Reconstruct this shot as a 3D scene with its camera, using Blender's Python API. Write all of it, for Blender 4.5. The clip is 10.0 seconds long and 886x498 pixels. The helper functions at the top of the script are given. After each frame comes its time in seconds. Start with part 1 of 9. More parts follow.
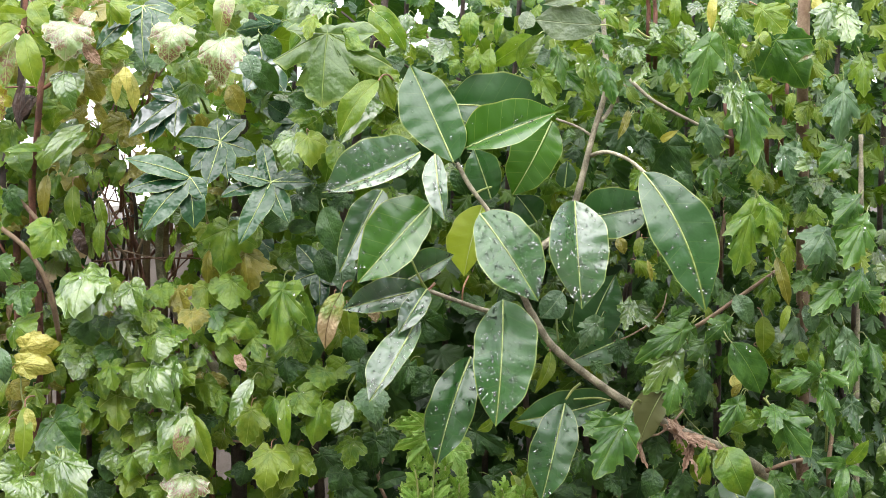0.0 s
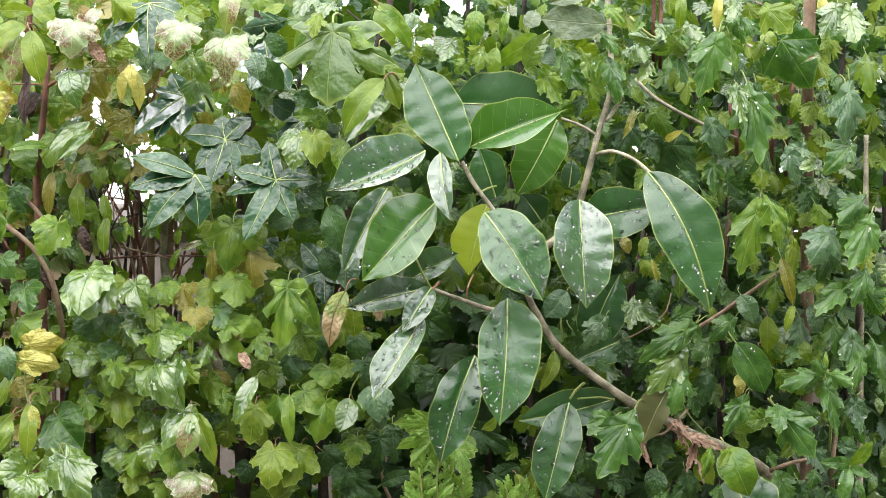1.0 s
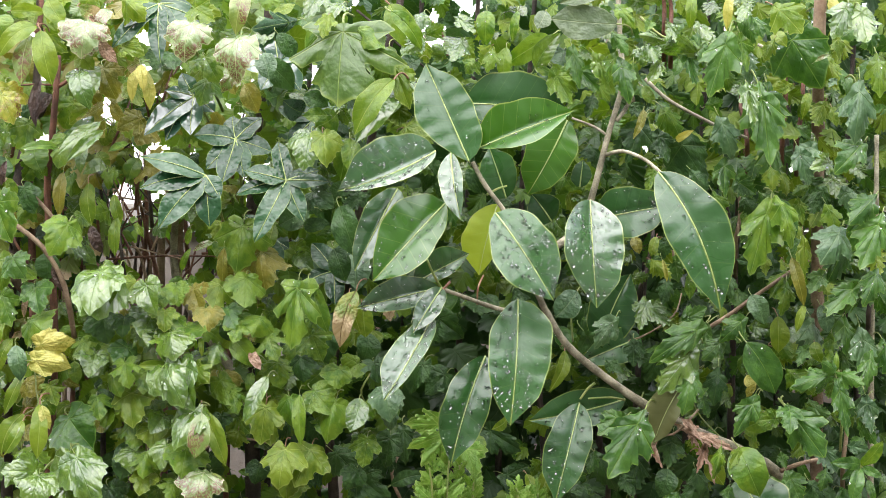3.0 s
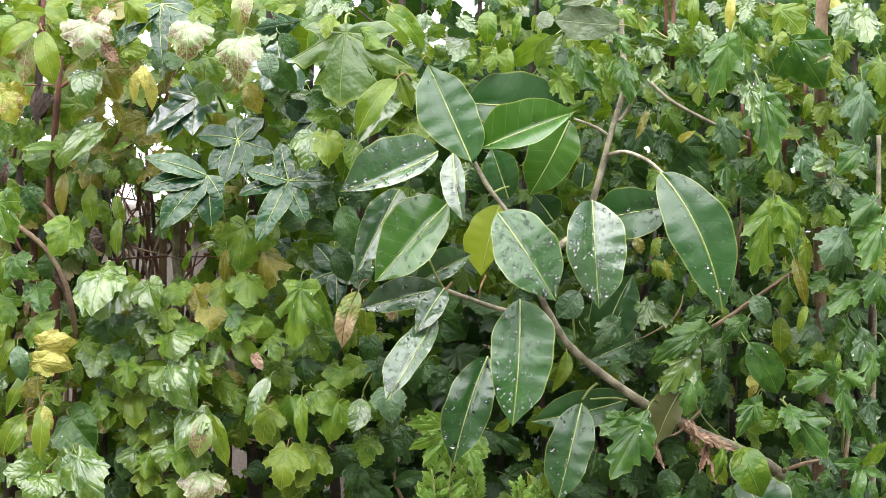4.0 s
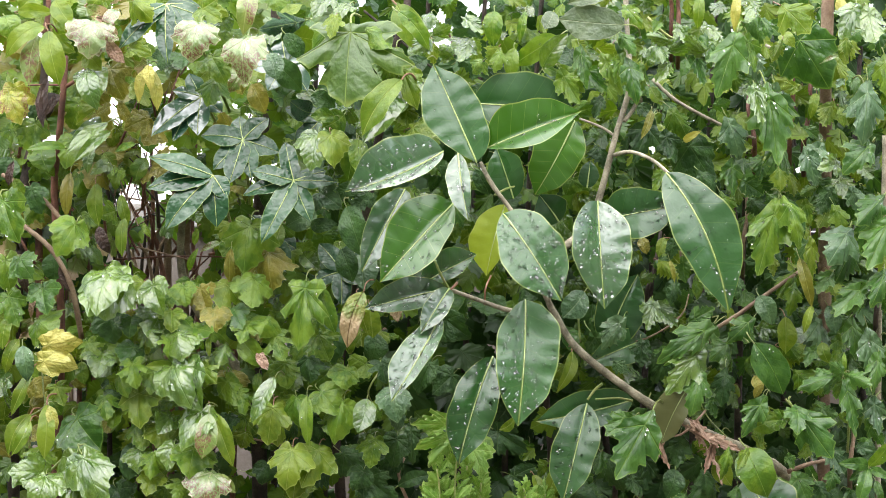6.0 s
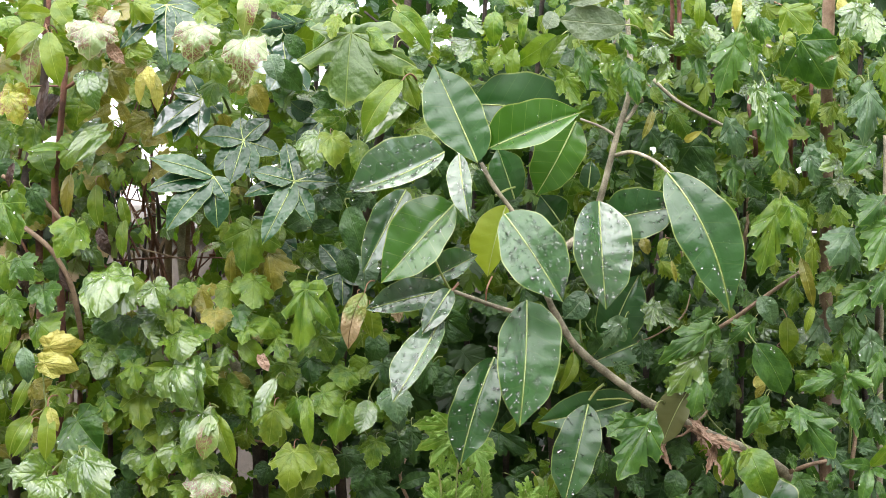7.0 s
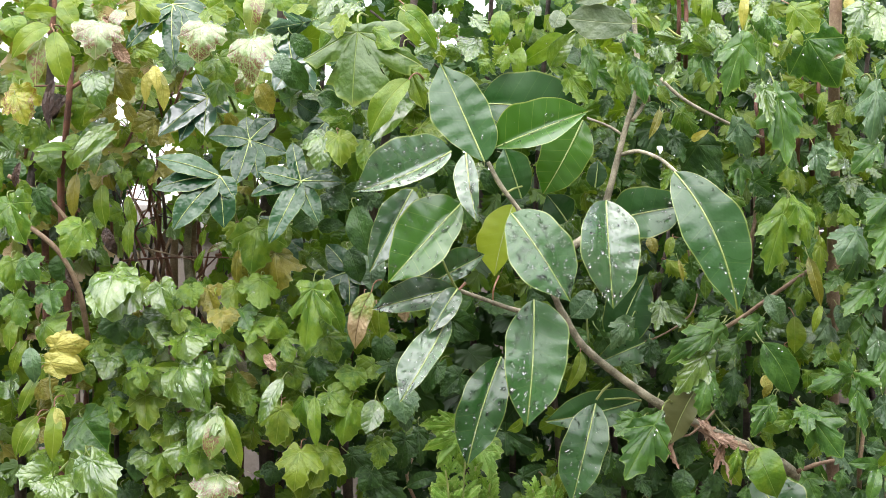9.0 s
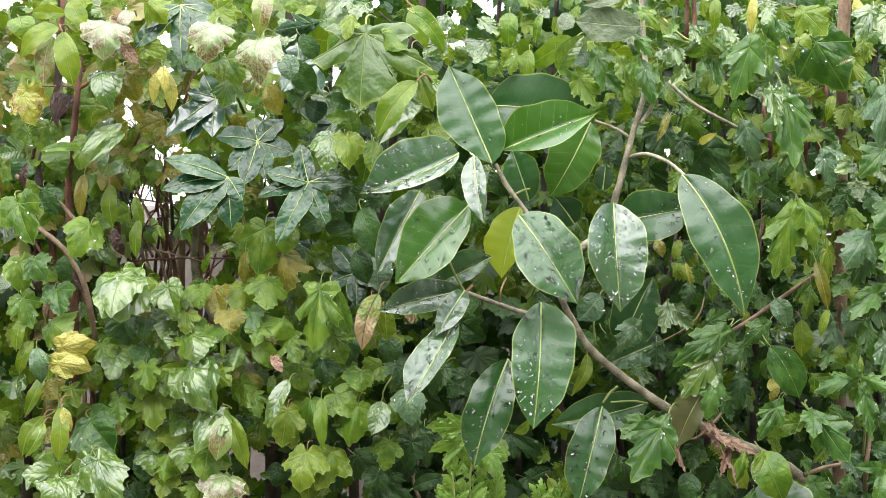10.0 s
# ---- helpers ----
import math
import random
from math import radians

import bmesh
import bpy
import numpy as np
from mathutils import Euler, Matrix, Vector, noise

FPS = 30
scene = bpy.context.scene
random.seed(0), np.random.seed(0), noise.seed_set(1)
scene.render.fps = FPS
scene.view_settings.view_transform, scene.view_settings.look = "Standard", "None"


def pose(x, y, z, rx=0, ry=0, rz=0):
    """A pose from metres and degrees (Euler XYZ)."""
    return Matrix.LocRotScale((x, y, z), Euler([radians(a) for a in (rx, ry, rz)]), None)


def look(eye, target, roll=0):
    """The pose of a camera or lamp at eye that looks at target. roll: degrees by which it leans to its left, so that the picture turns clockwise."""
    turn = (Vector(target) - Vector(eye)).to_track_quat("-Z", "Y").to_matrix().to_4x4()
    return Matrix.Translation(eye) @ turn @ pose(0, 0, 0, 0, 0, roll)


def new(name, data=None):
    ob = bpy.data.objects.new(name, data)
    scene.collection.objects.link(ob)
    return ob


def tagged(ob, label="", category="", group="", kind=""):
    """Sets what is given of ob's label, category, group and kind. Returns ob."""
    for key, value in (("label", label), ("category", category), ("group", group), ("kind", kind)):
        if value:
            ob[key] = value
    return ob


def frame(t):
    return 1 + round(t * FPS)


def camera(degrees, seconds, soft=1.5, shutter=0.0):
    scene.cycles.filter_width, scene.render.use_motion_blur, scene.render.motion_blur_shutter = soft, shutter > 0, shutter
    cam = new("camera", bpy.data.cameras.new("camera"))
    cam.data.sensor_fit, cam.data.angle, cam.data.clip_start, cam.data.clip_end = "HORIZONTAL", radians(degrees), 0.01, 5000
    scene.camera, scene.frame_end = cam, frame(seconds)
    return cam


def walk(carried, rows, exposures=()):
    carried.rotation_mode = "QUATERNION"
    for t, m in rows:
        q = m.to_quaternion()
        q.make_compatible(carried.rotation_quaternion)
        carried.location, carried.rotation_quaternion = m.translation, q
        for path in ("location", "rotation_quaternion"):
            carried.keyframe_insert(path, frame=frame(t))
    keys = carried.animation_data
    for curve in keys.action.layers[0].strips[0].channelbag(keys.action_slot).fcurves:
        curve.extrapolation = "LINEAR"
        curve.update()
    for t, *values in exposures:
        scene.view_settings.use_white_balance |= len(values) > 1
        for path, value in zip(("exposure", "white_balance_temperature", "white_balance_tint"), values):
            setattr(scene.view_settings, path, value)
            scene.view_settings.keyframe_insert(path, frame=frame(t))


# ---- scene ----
# The camera: held by hand about three metres from the hedge, zoomed in, drifting to its left.
cam = camera(24.0, 10.0, 0.6)
EYE, DRIFT, DEPTH = 1.5, -0.0026, 3.05
ROWS = [
    (0.0, -0.534, 0.022, -0.205), (0.5, -0.488, 0.016, -0.222), (1.0, -0.410, -0.012, 0.010),
    (1.5, -0.332, -0.009, -0.045), (2.0, -0.268, -0.009, 0.026), (2.5, -0.171, -0.014, 0.010),
    (4.0, -0.071, 0.004, -0.004), (4.5, -0.071, 0.005, -0.018), (5.0, 0.0, 0.0, 0.0),
    (5.5, 0.045, -0.003, 0.025), (7.0, 0.095, 0.025, -0.070), (7.5, 0.089, 0.009, -0.254),
    (8.0, 0.194, 0.013, -0.115), (8.5, 0.230, 0.018, -0.023), (9.0, 0.277, 0.010, -0.145),
    (9.5, 0.408, 0.040, -0.046), (10.0, 0.474, 0.063, 0.111),
]


def held(t, yaw, pitch, roll):
    x, near = DRIFT * (t - 5.0), min(1.0, max(0.0, (t - 5.0) / 4.0))
    return pose(x, 0.010 * near * near * (3 - 2 * near), EYE, 90) @ pose(0, 0, 0, pitch, yaw + math.degrees(math.atan(x / DEPTH)), roll)


walk(cam, [(t, held(t, yaw, pitch, roll)) for t, yaw, pitch, roll in ROWS], exposures=[(0.0, 2.5, 6500, 15)])

# ---- light: a bright overcast day after rain ----
world = bpy.data.worlds.new("overcast_sky")
scene.world = world
world.use_nodes = True
sky = world.node_tree.nodes.new("ShaderNodeTexSky")
sky.sky_type = "NISHITA"
sky.sun_disc = False
sky.sun_elevation = radians(74)
sky.sun_rotation = radians(200)
sky.air_density, sky.dust_density, sky.ozone_density = 1.0, 1.2, 0.6
grey = world.node_tree.nodes.new("ShaderNodeHueSaturation")
grey.inputs["Saturation"].default_value = 0.3
back = world.node_tree.nodes["Background"]
back.inputs["Strength"].default_value = 0.15
world.node_tree.links.new(sky.outputs[0], grey.inputs["Color"])
world.node_tree.links.new(grey.outputs[0], back.inputs["Color"])

sun = new("sun", bpy.data.lights.new("sun", "SUN"))
sun.data.energy, sun.data.angle, sun.data.color = 1.5, radians(100), (1.0, 0.97, 0.92)
sun.matrix_world = look((0, 0, 10), Vector((0, 0, 10)) - Vector((math.cos(radians(74)) * -0.35, math.cos(radians(74)) * -0.94, math.sin(radians(74)))))
# ---- materials ----
class Nodes:
    """A node material under construction."""

    def __init__(self, name):
        self.mat = bpy.data.materials.new(name)
        self.mat.use_nodes = True
        self.tree = self.mat.node_tree
        self.bsdf = self.tree.nodes["Principled BSDF"]
        self.out = self.tree.nodes["Material Output"]

    def add(self, kind, inputs=None, **settings):
        node = self.tree.nodes.new(kind)
        if kind == "ShaderNodeMix":
            node.data_type = "RGBA"
        if "operation" in settings:
            node.operation = settings["operation"]
        if "blend" in settings:
            node.blend_type = settings["blend"]
        for key, value in (inputs or {}).items():
            self.put(node.inputs[key], value)
        return node

    def put(self, socket, value):
        if isinstance(value, bpy.types.NodeSocket):
            self.tree.links.new(value, socket)
        else:
            socket.default_value = value

    def maths(self, operation, a, b=0.0, c=0.0):
        return self.add("ShaderNodeMath", {0: a, 1: b, 2: c}, operation=operation).outputs[0]

    def mix(self, fac, a, b, blend="MIX"):
        return self.add("ShaderNodeMix", {0: fac, 6: a, 7: b}, blend=blend).outputs[2]

    def noise(self, vector, scale, detail=3.0, rough=0.55):
        return self.add("ShaderNodeTexNoise", {"Vector": vector, "Scale": scale, "Detail": detail, "Roughness": rough}).outputs["Fac"]

    def ramp(self, fac, lo, hi, a=0.0, b=1.0):
        node = self.add("ShaderNodeMapRange", {0: fac, 1: lo, 2: hi, 3: a, 4: b})
        node.interpolation_type = "SMOOTHSTEP"
        return node.outputs[0]


def rgb(r, g, b):
    return (r, g, b, 1.0)


def leaf_material(name, low, high, vein, gloss=0.3, thin=0.3, width=0.012, side=20.0, slant=0.8, spots=None, edge=None, lace=None, relief=0.42, coat=0.25, side_seen=0.11, film=6.0, blister=0.9, crumple=6.0, sharp=0.14, rib_bump=0.12, shine=0.5, film_ior=1.5, dry=0.5, ripples=0.25, quilt=0.06, film_rough=0.1, rib_line=0.3):
    """A leaf blade: UV is (distance from the nearest main vein, distance along it), in leaf lengths."""
    n = Nodes(name)
    uv = n.add("ShaderNodeSeparateXYZ", {0: n.add("ShaderNodeTexCoord").outputs["UV"]})
    across, along = n.maths("ABSOLUTE", uv.outputs[0]), uv.outputs[1]
    place = n.add("ShaderNodeTexCoord").outputs["Object"]
    chance = n.maths("FRACT", n.maths("ADD", n.add("ShaderNodeObjectInfo").outputs["Random"], n.add("ShaderNodeNewGeometry").outputs["Random Per Island"]))
    shifted = n.add("ShaderNodeVectorMath", {0: place, 1: n.add("ShaderNodeCombineXYZ", {0: n.maths("MULTIPLY", chance, 37.0), 1: n.maths("MULTIPLY", chance, 91.0)}).outputs[0]}).outputs[0]
    blotch = n.noise(shifted, 3.5, 3.0)
    fine = n.noise(shifted, 45.0, 4.0, 0.65)
    tone = n.maths("ADD", n.maths("MULTIPLY", n.ramp(blotch, 0.3, 0.7), 0.55), n.maths("MULTIPLY", chance, 0.45))
    colour = n.mix(n.ramp(tone, 0.2, 0.8), rgb(*low), rgb(*high))
    colour = n.mix(n.ramp(fine, 0.4, 0.65, 0.0, 0.5), colour, n.mix(0.5, colour, rgb(*low)))
    main = n.ramp(across, 0.0, width, 1.0, 0.0)
    wobble = n.maths("ADD", n.maths("SUBTRACT", along, n.maths("MULTIPLY", across, slant)), n.maths("MULTIPLY", blotch, 0.05))
    wave = n.maths("ABSOLUTE", n.maths("SINE", n.maths("MULTIPLY", wobble, side)))
    ribs = n.ramp(wave, 0.0, rib_line, 1.0, 0.0)
    if edge:
        far = n.maths("MULTIPLY", n.ramp(n.maths("ADD", along, n.maths("MULTIPLY", blotch, 0.4)), edge[3], edge[3] + 0.25), 0.9)
        colour = n.mix(far, colour, rgb(*edge[:3]))
    if spots:
        eaten = n.ramp(n.noise(shifted, spots[3], 4.0, 0.7), spots[4], spots[4] + 0.07)
        colour = n.mix(eaten, colour, rgb(*spots[:3]))
    if lace:
        holes = n.maths("MULTIPLY", n.ramp(n.noise(shifted, 2.2, 2.0), lace[3], lace[3] + 0.1), n.maths("MULTIPLY", n.ramp(along, 0.12, 0.5), n.ramp(n.noise(shifted, 20.0, 3.0), 0.44, 0.5)))
        holes = n.maths("MULTIPLY", holes, n.maths("SUBTRACT", 1.0, n.maths("MAXIMUM", main, n.maths("MULTIPLY", ribs, 0.8))))
        colour = n.mix(holes, colour, rgb(*lace[:3]))
    colour = n.mix(n.maths("MULTIPLY", ribs, side_seen), colour, rgb(*vein))
    colour = n.mix(n.maths("MULTIPLY", main, 0.9), colour, rgb(*vein))
    rim = n.add("ShaderNodeUVMap")
    rim.uv_map = "Rim"
    margin = n.ramp(n.add("ShaderNodeSeparateXYZ", {0: rim.outputs[0]}).outputs[0], 0.94, 1.0)
    colour = n.mix(n.maths("MULTIPLY", margin, 0.8), colour, rgb(*vein))
    # the blade swells between its veins
    swell = n.maths("ADD", n.maths("MULTIPLY", n.maths("POWER", wave, 0.7), quilt), n.maths("ADD", n.maths("MULTIPLY", main, -0.35 - rib_bump), n.maths("MULTIPLY", n.noise(shifted, crumple, 2.0), blister)))
    height = n.maths("ADD", swell, n.maths("MULTIPLY", fine, 0.08))
    bump = n.add("ShaderNodeBump", {"Strength": relief, "Distance": 0.010, "Height": height}).outputs[0]
    n.put(n.bsdf.inputs["Base Color"], colour)
    n.put(n.bsdf.inputs["Roughness"], n.ramp(n.noise(shifted, 9.0, 3.0), 0.3, 0.75, gloss * 0.75, gloss * 1.5))
    n.put(n.bsdf.inputs["Normal"], bump)
    n.put(n.bsdf.inputs["Coat Weight"], n.ramp(n.noise(shifted, film, 3.0, 0.6), 0.48 - sharp, 0.48 + sharp, coat * dry, coat))
    n.put(n.bsdf.inputs["Coat Roughness"], film_rough)
    n.put(n.bsdf.inputs["Coat Normal"], n.add("ShaderNodeBump", {"Strength": ripples, "Distance": 0.008, "Height": swell}).outputs[0])
    n.put(n.bsdf.inputs["Coat IOR"], film_ior)
    n.put(n.bsdf.inputs["Specular IOR Level"], shine)
    lit = n.add("ShaderNodeBsdfTranslucent", {"Color": n.mix(0.6, colour, n.mix(1.0, colour, rgb(1.0, 1.0, 0.25), "MULTIPLY")), "Normal": bump})
    both = n.add("ShaderNodeMixShader", {0: thin, 1: n.bsdf.outputs[0], 2: lit.outputs[0]})
    n.put(n.out.inputs["Surface"], both.outputs[0])
    return n.mat


def bark_material(name, low, high, scale=40.0, rough=0.75):
    n = Nodes(name)
    place = n.add("ShaderNodeTexCoord").outputs["Object"]
    coarse = n.noise(place, scale, 4.0)
    fine = n.noise(place, scale * 8, 4.0, 0.7)
    n.put(n.bsdf.inputs["Base Color"], n.mix(n.ramp(n.maths("ADD", n.maths("MULTIPLY", coarse, 0.7), n.maths("MULTIPLY", fine, 0.3)), 0.35, 0.68), rgb(*low), rgb(*high)))
    n.put(n.bsdf.inputs["Roughness"], rough)
    n.put(n.bsdf.inputs["Normal"], n.add("ShaderNodeBump", {"Strength": 0.6, "Distance": 0.002, "Height": fine}).outputs[0])
    return n.mat


MAT = {}
MAT["laurel"] = leaf_material("glossy_dark_green_leaf", (0.015, 0.062, 0.012), (0.028, 0.097, 0.019), (0.25, 0.32, 0.07), 0.32, 0.18, 0.010, 22.0, 0.5, relief=0.3, coat=0.5, film=170, side_seen=0.1, blister=0.25, crumple=60.0, sharp=0.12, rib_bump=0.04, shine=0.4, film_ior=1.5, dry=0.55, ripples=0.12, quilt=0.03, film_rough=0.18, rib_line=0.1)
MAT["laurel_wet"] = leaf_material("rain_filmed_dark_green_leaf", (0.014, 0.061, 0.011), (0.027, 0.095, 0.018), (0.25, 0.32, 0.07), 0.32, 0.18, 0.010, 22.0, 0.5, relief=0.3, coat=1.0, film=190, side_seen=0.06, blister=0.2, crumple=60.0, sharp=0.1, rib_bump=0.08, shine=0.6, film_ior=1.65, dry=0.3, ripples=0.12, quilt=0.03, film_rough=0.12)
MAT["laurel_young"] = leaf_material("young_light_green_leaf", (0.032, 0.115, 0.006), (0.050, 0.151, 0.008), (0.28, 0.36, 0.08), 0.36, 0.38, 0.010, 22.0, 0.5, relief=0.25, coat=1, film_ior=1.5, film=50.0, side_seen=0.3, blister=0.2, crumple=40.0, sharp=0.25, rib_bump=0.10, shine=0.3, dry=0.9, quilt=0.03, film_rough=0.2, ripples=0.1, rib_line=0.09)
MAT["laurel_lime"] = leaf_material("yellow_green_laurel_leaf", (0.27, 0.38, 0.015), (0.36, 0.46, 0.02), (0.4, 0.46, 0.1), 0.45, 0.5, 0.010, 22.0, 0.55, relief=0.15, coat=0.1, side_seen=0.12, blister=0.3, crumple=60.0, rib_bump=0.08, quilt=0.02)
MAT["olive"] = leaf_material("dull_olive_brown_leaf", (0.0884, 0.102, 0.0238), (0.136, 0.129, 0.0408), (0.136, 0.15, 0.0544), 0.6, 0.15, 0.01, 30.0, 0.55, relief=0.2, coat=0.0, side_seen=0.1, blister=0.25)
MAT["palm"] = leaf_material("blue_green_palmate_leaf", (0.010, 0.047, 0.016), (0.024, 0.08, 0.027), (0.2, 0.3, 0.07), 0.3, 0.15, 0.010, 34.0, 0.8, relief=0.45, coat=0.42, film=110.0, side_seen=0.02, rib_bump=0.04, blister=0.8, crumple=60.0, film_ior=1.6, dry=0.3, sharp=0.12, shine=0.25, ripples=0.8, film_rough=0.1, quilt=0.02)
MAT["palm_wet"] = leaf_material("rain_filmed_palmate_leaf", (0.010, 0.055, 0.026), (0.026, 0.09, 0.042), (0.2, 0.3, 0.07), 0.3, 0.15, 0.010, 34.0, 0.8, relief=0.3, coat=1.0, film=80.0, side_seen=0.02, rib_bump=0.04, blister=0.4, crumple=60.0, film_ior=1.9, dry=0.3, ripples=0.5, quilt=0.02, film_rough=0.08)
MAT["mid"] = leaf_material("green_hedge_leaf", (0.064, 0.152, 0.010), (0.152, 0.256, 0.019), (0.19, 0.3, 0.06), 0.36, 0.45, shine=0.25, coat=0.35, film=3.0, sharp=0.3, dry=0.9, film_rough=0.14, ripples=0.6, crumple=5, blister=0.6, quilt=0.05)
MAT["lime"] = leaf_material("yellow_green_hedge_leaf", (0.106, 0.193, 0.010), (0.193, 0.279, 0.022), (0.32, 0.4, 0.09), 0.38, 0.48, shine=0.25, coat=0.35, film=3.0, sharp=0.3, dry=0.9, film_rough=0.15, film_ior=1.5, ripples=0.5, crumple=5, blister=0.5, quilt=0.04)
# Darker copy of the hedge greens: dark leaves, and shade painted deep inside.
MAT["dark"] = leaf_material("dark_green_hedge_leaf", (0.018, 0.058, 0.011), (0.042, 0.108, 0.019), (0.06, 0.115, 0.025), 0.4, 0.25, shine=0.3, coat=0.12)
MAT["wet"] = leaf_material("wet_glossy_hedge_leaf", (0.053, 0.124, 0.012), (0.113, 0.199, 0.021), (0.16, 0.27, 0.07), 0.22, 0.38, relief=0.4, rib_bump=0.12, coat=1.0, sharp=0.2, shine=0.5, blister=0.55, crumple=4, film_ior=1.55, dry=1, ripples=0.95, film_rough=0.09, quilt=0.07)
MAT["grey"] = leaf_material("grey_green_hedge_leaf", (0.038, 0.098, 0.032), (0.071, 0.148, 0.049), (0.12, 0.2, 0.07), 0.42, 0.25, shine=0.35, film_rough=0.25, dry=0.9, coat=0.4)
MAT["serrate"] = leaf_material("fresh_green_toothed_leaf", (0.032, 0.103, 0.013), (0.077, 0.183, 0.026), (0.16, 0.28, 0.05), 0.34, 0.45, shine=0.3, coat=0.35, film=3.0, sharp=0.3, dry=0.9, film_ior=1.6, film_rough=0.13, ripples=0.6, crumple=5, blister=0.6, quilt=0.05)
MAT["yellow"] = leaf_material("yellowed_leaf", (0.33, 0.34, 0.06), (0.48, 0.44, 0.10), (0.4, 0.4, 0.09), 0.5, 0.4, spots=(0.24, 0.28, 0.02, 3.0, 0.58))
MAT["rust"] = leaf_material("withering_leaf_with_tan_edge", (0.13, 0.2, 0.03), (0.24, 0.26, 0.04), (0.17, 0.1, 0.03), 0.5, 0.3, side=30.0, side_seen=0.25, spots=(0.24, 0.1, 0.03, 6.0, 0.6), edge=(0.5, 0.37, 0.22, 0.55), relief=0.8)
MAT["blotch"] = leaf_material("insect_eaten_green_leaf", (0.119, 0.198, 0.028), (0.212, 0.270, 0.056), (0.34, 0.36, 0.14), 0.4, 0.3, lace=(0.14, 0.07, 0.026, 0.43), coat=0.8, film_ior=1.5, dry=0.9, film_rough=0.2, blister=0.4)
MAT["lacework"] = leaf_material("yellow_leaf_eaten_to_lace", (0.25, 0.3, 0.02), (0.42, 0.4, 0.04), (0.42, 0.42, 0.12), 0.45, 0.4, lace=(0.22, 0.11, 0.03, 0.4), coat=0.4)
MAT["pale"] = leaf_material("pale_washed_out_leaf", (0.140, 0.222, 0.060), (0.232, 0.324, 0.108), (0.4, 0.4, 0.22), 0.3, 0.3, lace=(0.13, 0.07, 0.026, 0.4), coat=0.8, film_ior=1.6, dry=0.9, ripples=0.3, film_rough=0.25, blister=0.4)
MAT["yeltip"] = leaf_material("green_leaf_with_yellow_tips", (0.064, 0.136, 0.018), (0.116, 0.200, 0.030), (0.22, 0.31, 0.07), 0.36, 0.42, edge=(0.40, 0.37, 0.05, 0.95), shine=0.4, coat=0.6, film_ior=1.5, film_rough=0.25, dry=0.9)
MAT["husk"] = leaf_material("dark_brown_withered_leaf", (0.035, 0.02, 0.015), (0.085, 0.05, 0.035), (0.08, 0.05, 0.035), 0.6, 0.15, coat=0.1, relief=0.8)
MAT["dusty"] = leaf_material("pale_grey_green_underside_leaf", (0.063, 0.104, 0.039), (0.095, 0.141, 0.058), (0.2, 0.24, 0.12), 0.5, 0.3, coat=0.3, dry=0.8, film_rough=0.25)
MAT["dead"] = leaf_material("dry_brown_curled_leaf", (0.3, 0.185, 0.12), (0.46, 0.32, 0.23), (0.3, 0.18, 0.12), 0.7, 0.2, coat=0.0, relief=0.9)
MAT["midrib"] = bark_material("pale_yellow_green_midrib", (0.28, 0.36, 0.1), (0.4, 0.47, 0.2), 60.0, 0.4)
MAT["petiole"] = bark_material("green_leaf_stalk", (0.16, 0.24, 0.05), (0.3, 0.32, 0.1), 60.0, 0.45)
MAT["petiole_red"] = bark_material("reddish_leaf_stalk", (0.2, 0.08, 0.05), (0.34, 0.2, 0.09), 60.0, 0.45)
MAT["bark"] = bark_material("grey_green_young_bark", (0.13, 0.12, 0.075), (0.39, 0.36, 0.25), 55.0)
MAT["bark_red"] = bark_material("reddish_brown_stem_bark", (0.07, 0.028, 0.018), (0.2, 0.085, 0.05))
MAT["bark_dark"] = bark_material("dark_wet_stem_bark", (0.018, 0.013, 0.010), (0.07, 0.05, 0.038))
MAT["bark_tan"] = bark_material("tan_brown_stem_bark", (0.16, 0.1, 0.06), (0.3, 0.22, 0.14))
MAT["fresh"] = leaf_material("bright_fresh_green_leaf", (0.152, 0.317, 0.036), (0.240, 0.419, 0.073), (0.4, 0.5, 0.16), 0.36, 0.42, shine=0.3, coat=0.3, film_rough=0.25, dry=0.9)
MAT["ochre"] = leaf_material("olive_yellow_hedge_leaf", (0.150, 0.161, 0.018), (0.252, 0.232, 0.032), (0.34, 0.34, 0.09), 0.36, 0.45, shine=0.3, coat=0.4)


def drop_material():
    n = Nodes("water")
    n.put(n.bsdf.inputs["Base Color"], rgb(1, 1, 1))
    n.put(n.bsdf.inputs["Roughness"], 0.02)
    n.put(n.bsdf.inputs["IOR"], 1.33)
    n.put(n.bsdf.inputs["Transmission Weight"], 1.0)
    return n.mat


def plaster_material(name, low, high, scale):
    n = Nodes(name)
    place = n.add("ShaderNodeTexCoord").outputs["Object"]
    stains, grain = n.noise(place, scale, 4.0), n.noise(place, scale * 30, 4.0, 0.7)
    n.put(n.bsdf.inputs["Base Color"], n.mix(n.ramp(n.maths("ADD", n.maths("MULTIPLY", stains, 0.75), n.maths("MULTIPLY", grain, 0.25)), 0.3, 0.7), rgb(*low), rgb(*high)))
    n.put(n.bsdf.inputs["Roughness"], 0.85)
    n.put(n.bsdf.inputs["Normal"], n.add("ShaderNodeBump", {"Strength": 0.5, "Distance": 0.004, "Height": grain}).outputs[0])
    return n.mat


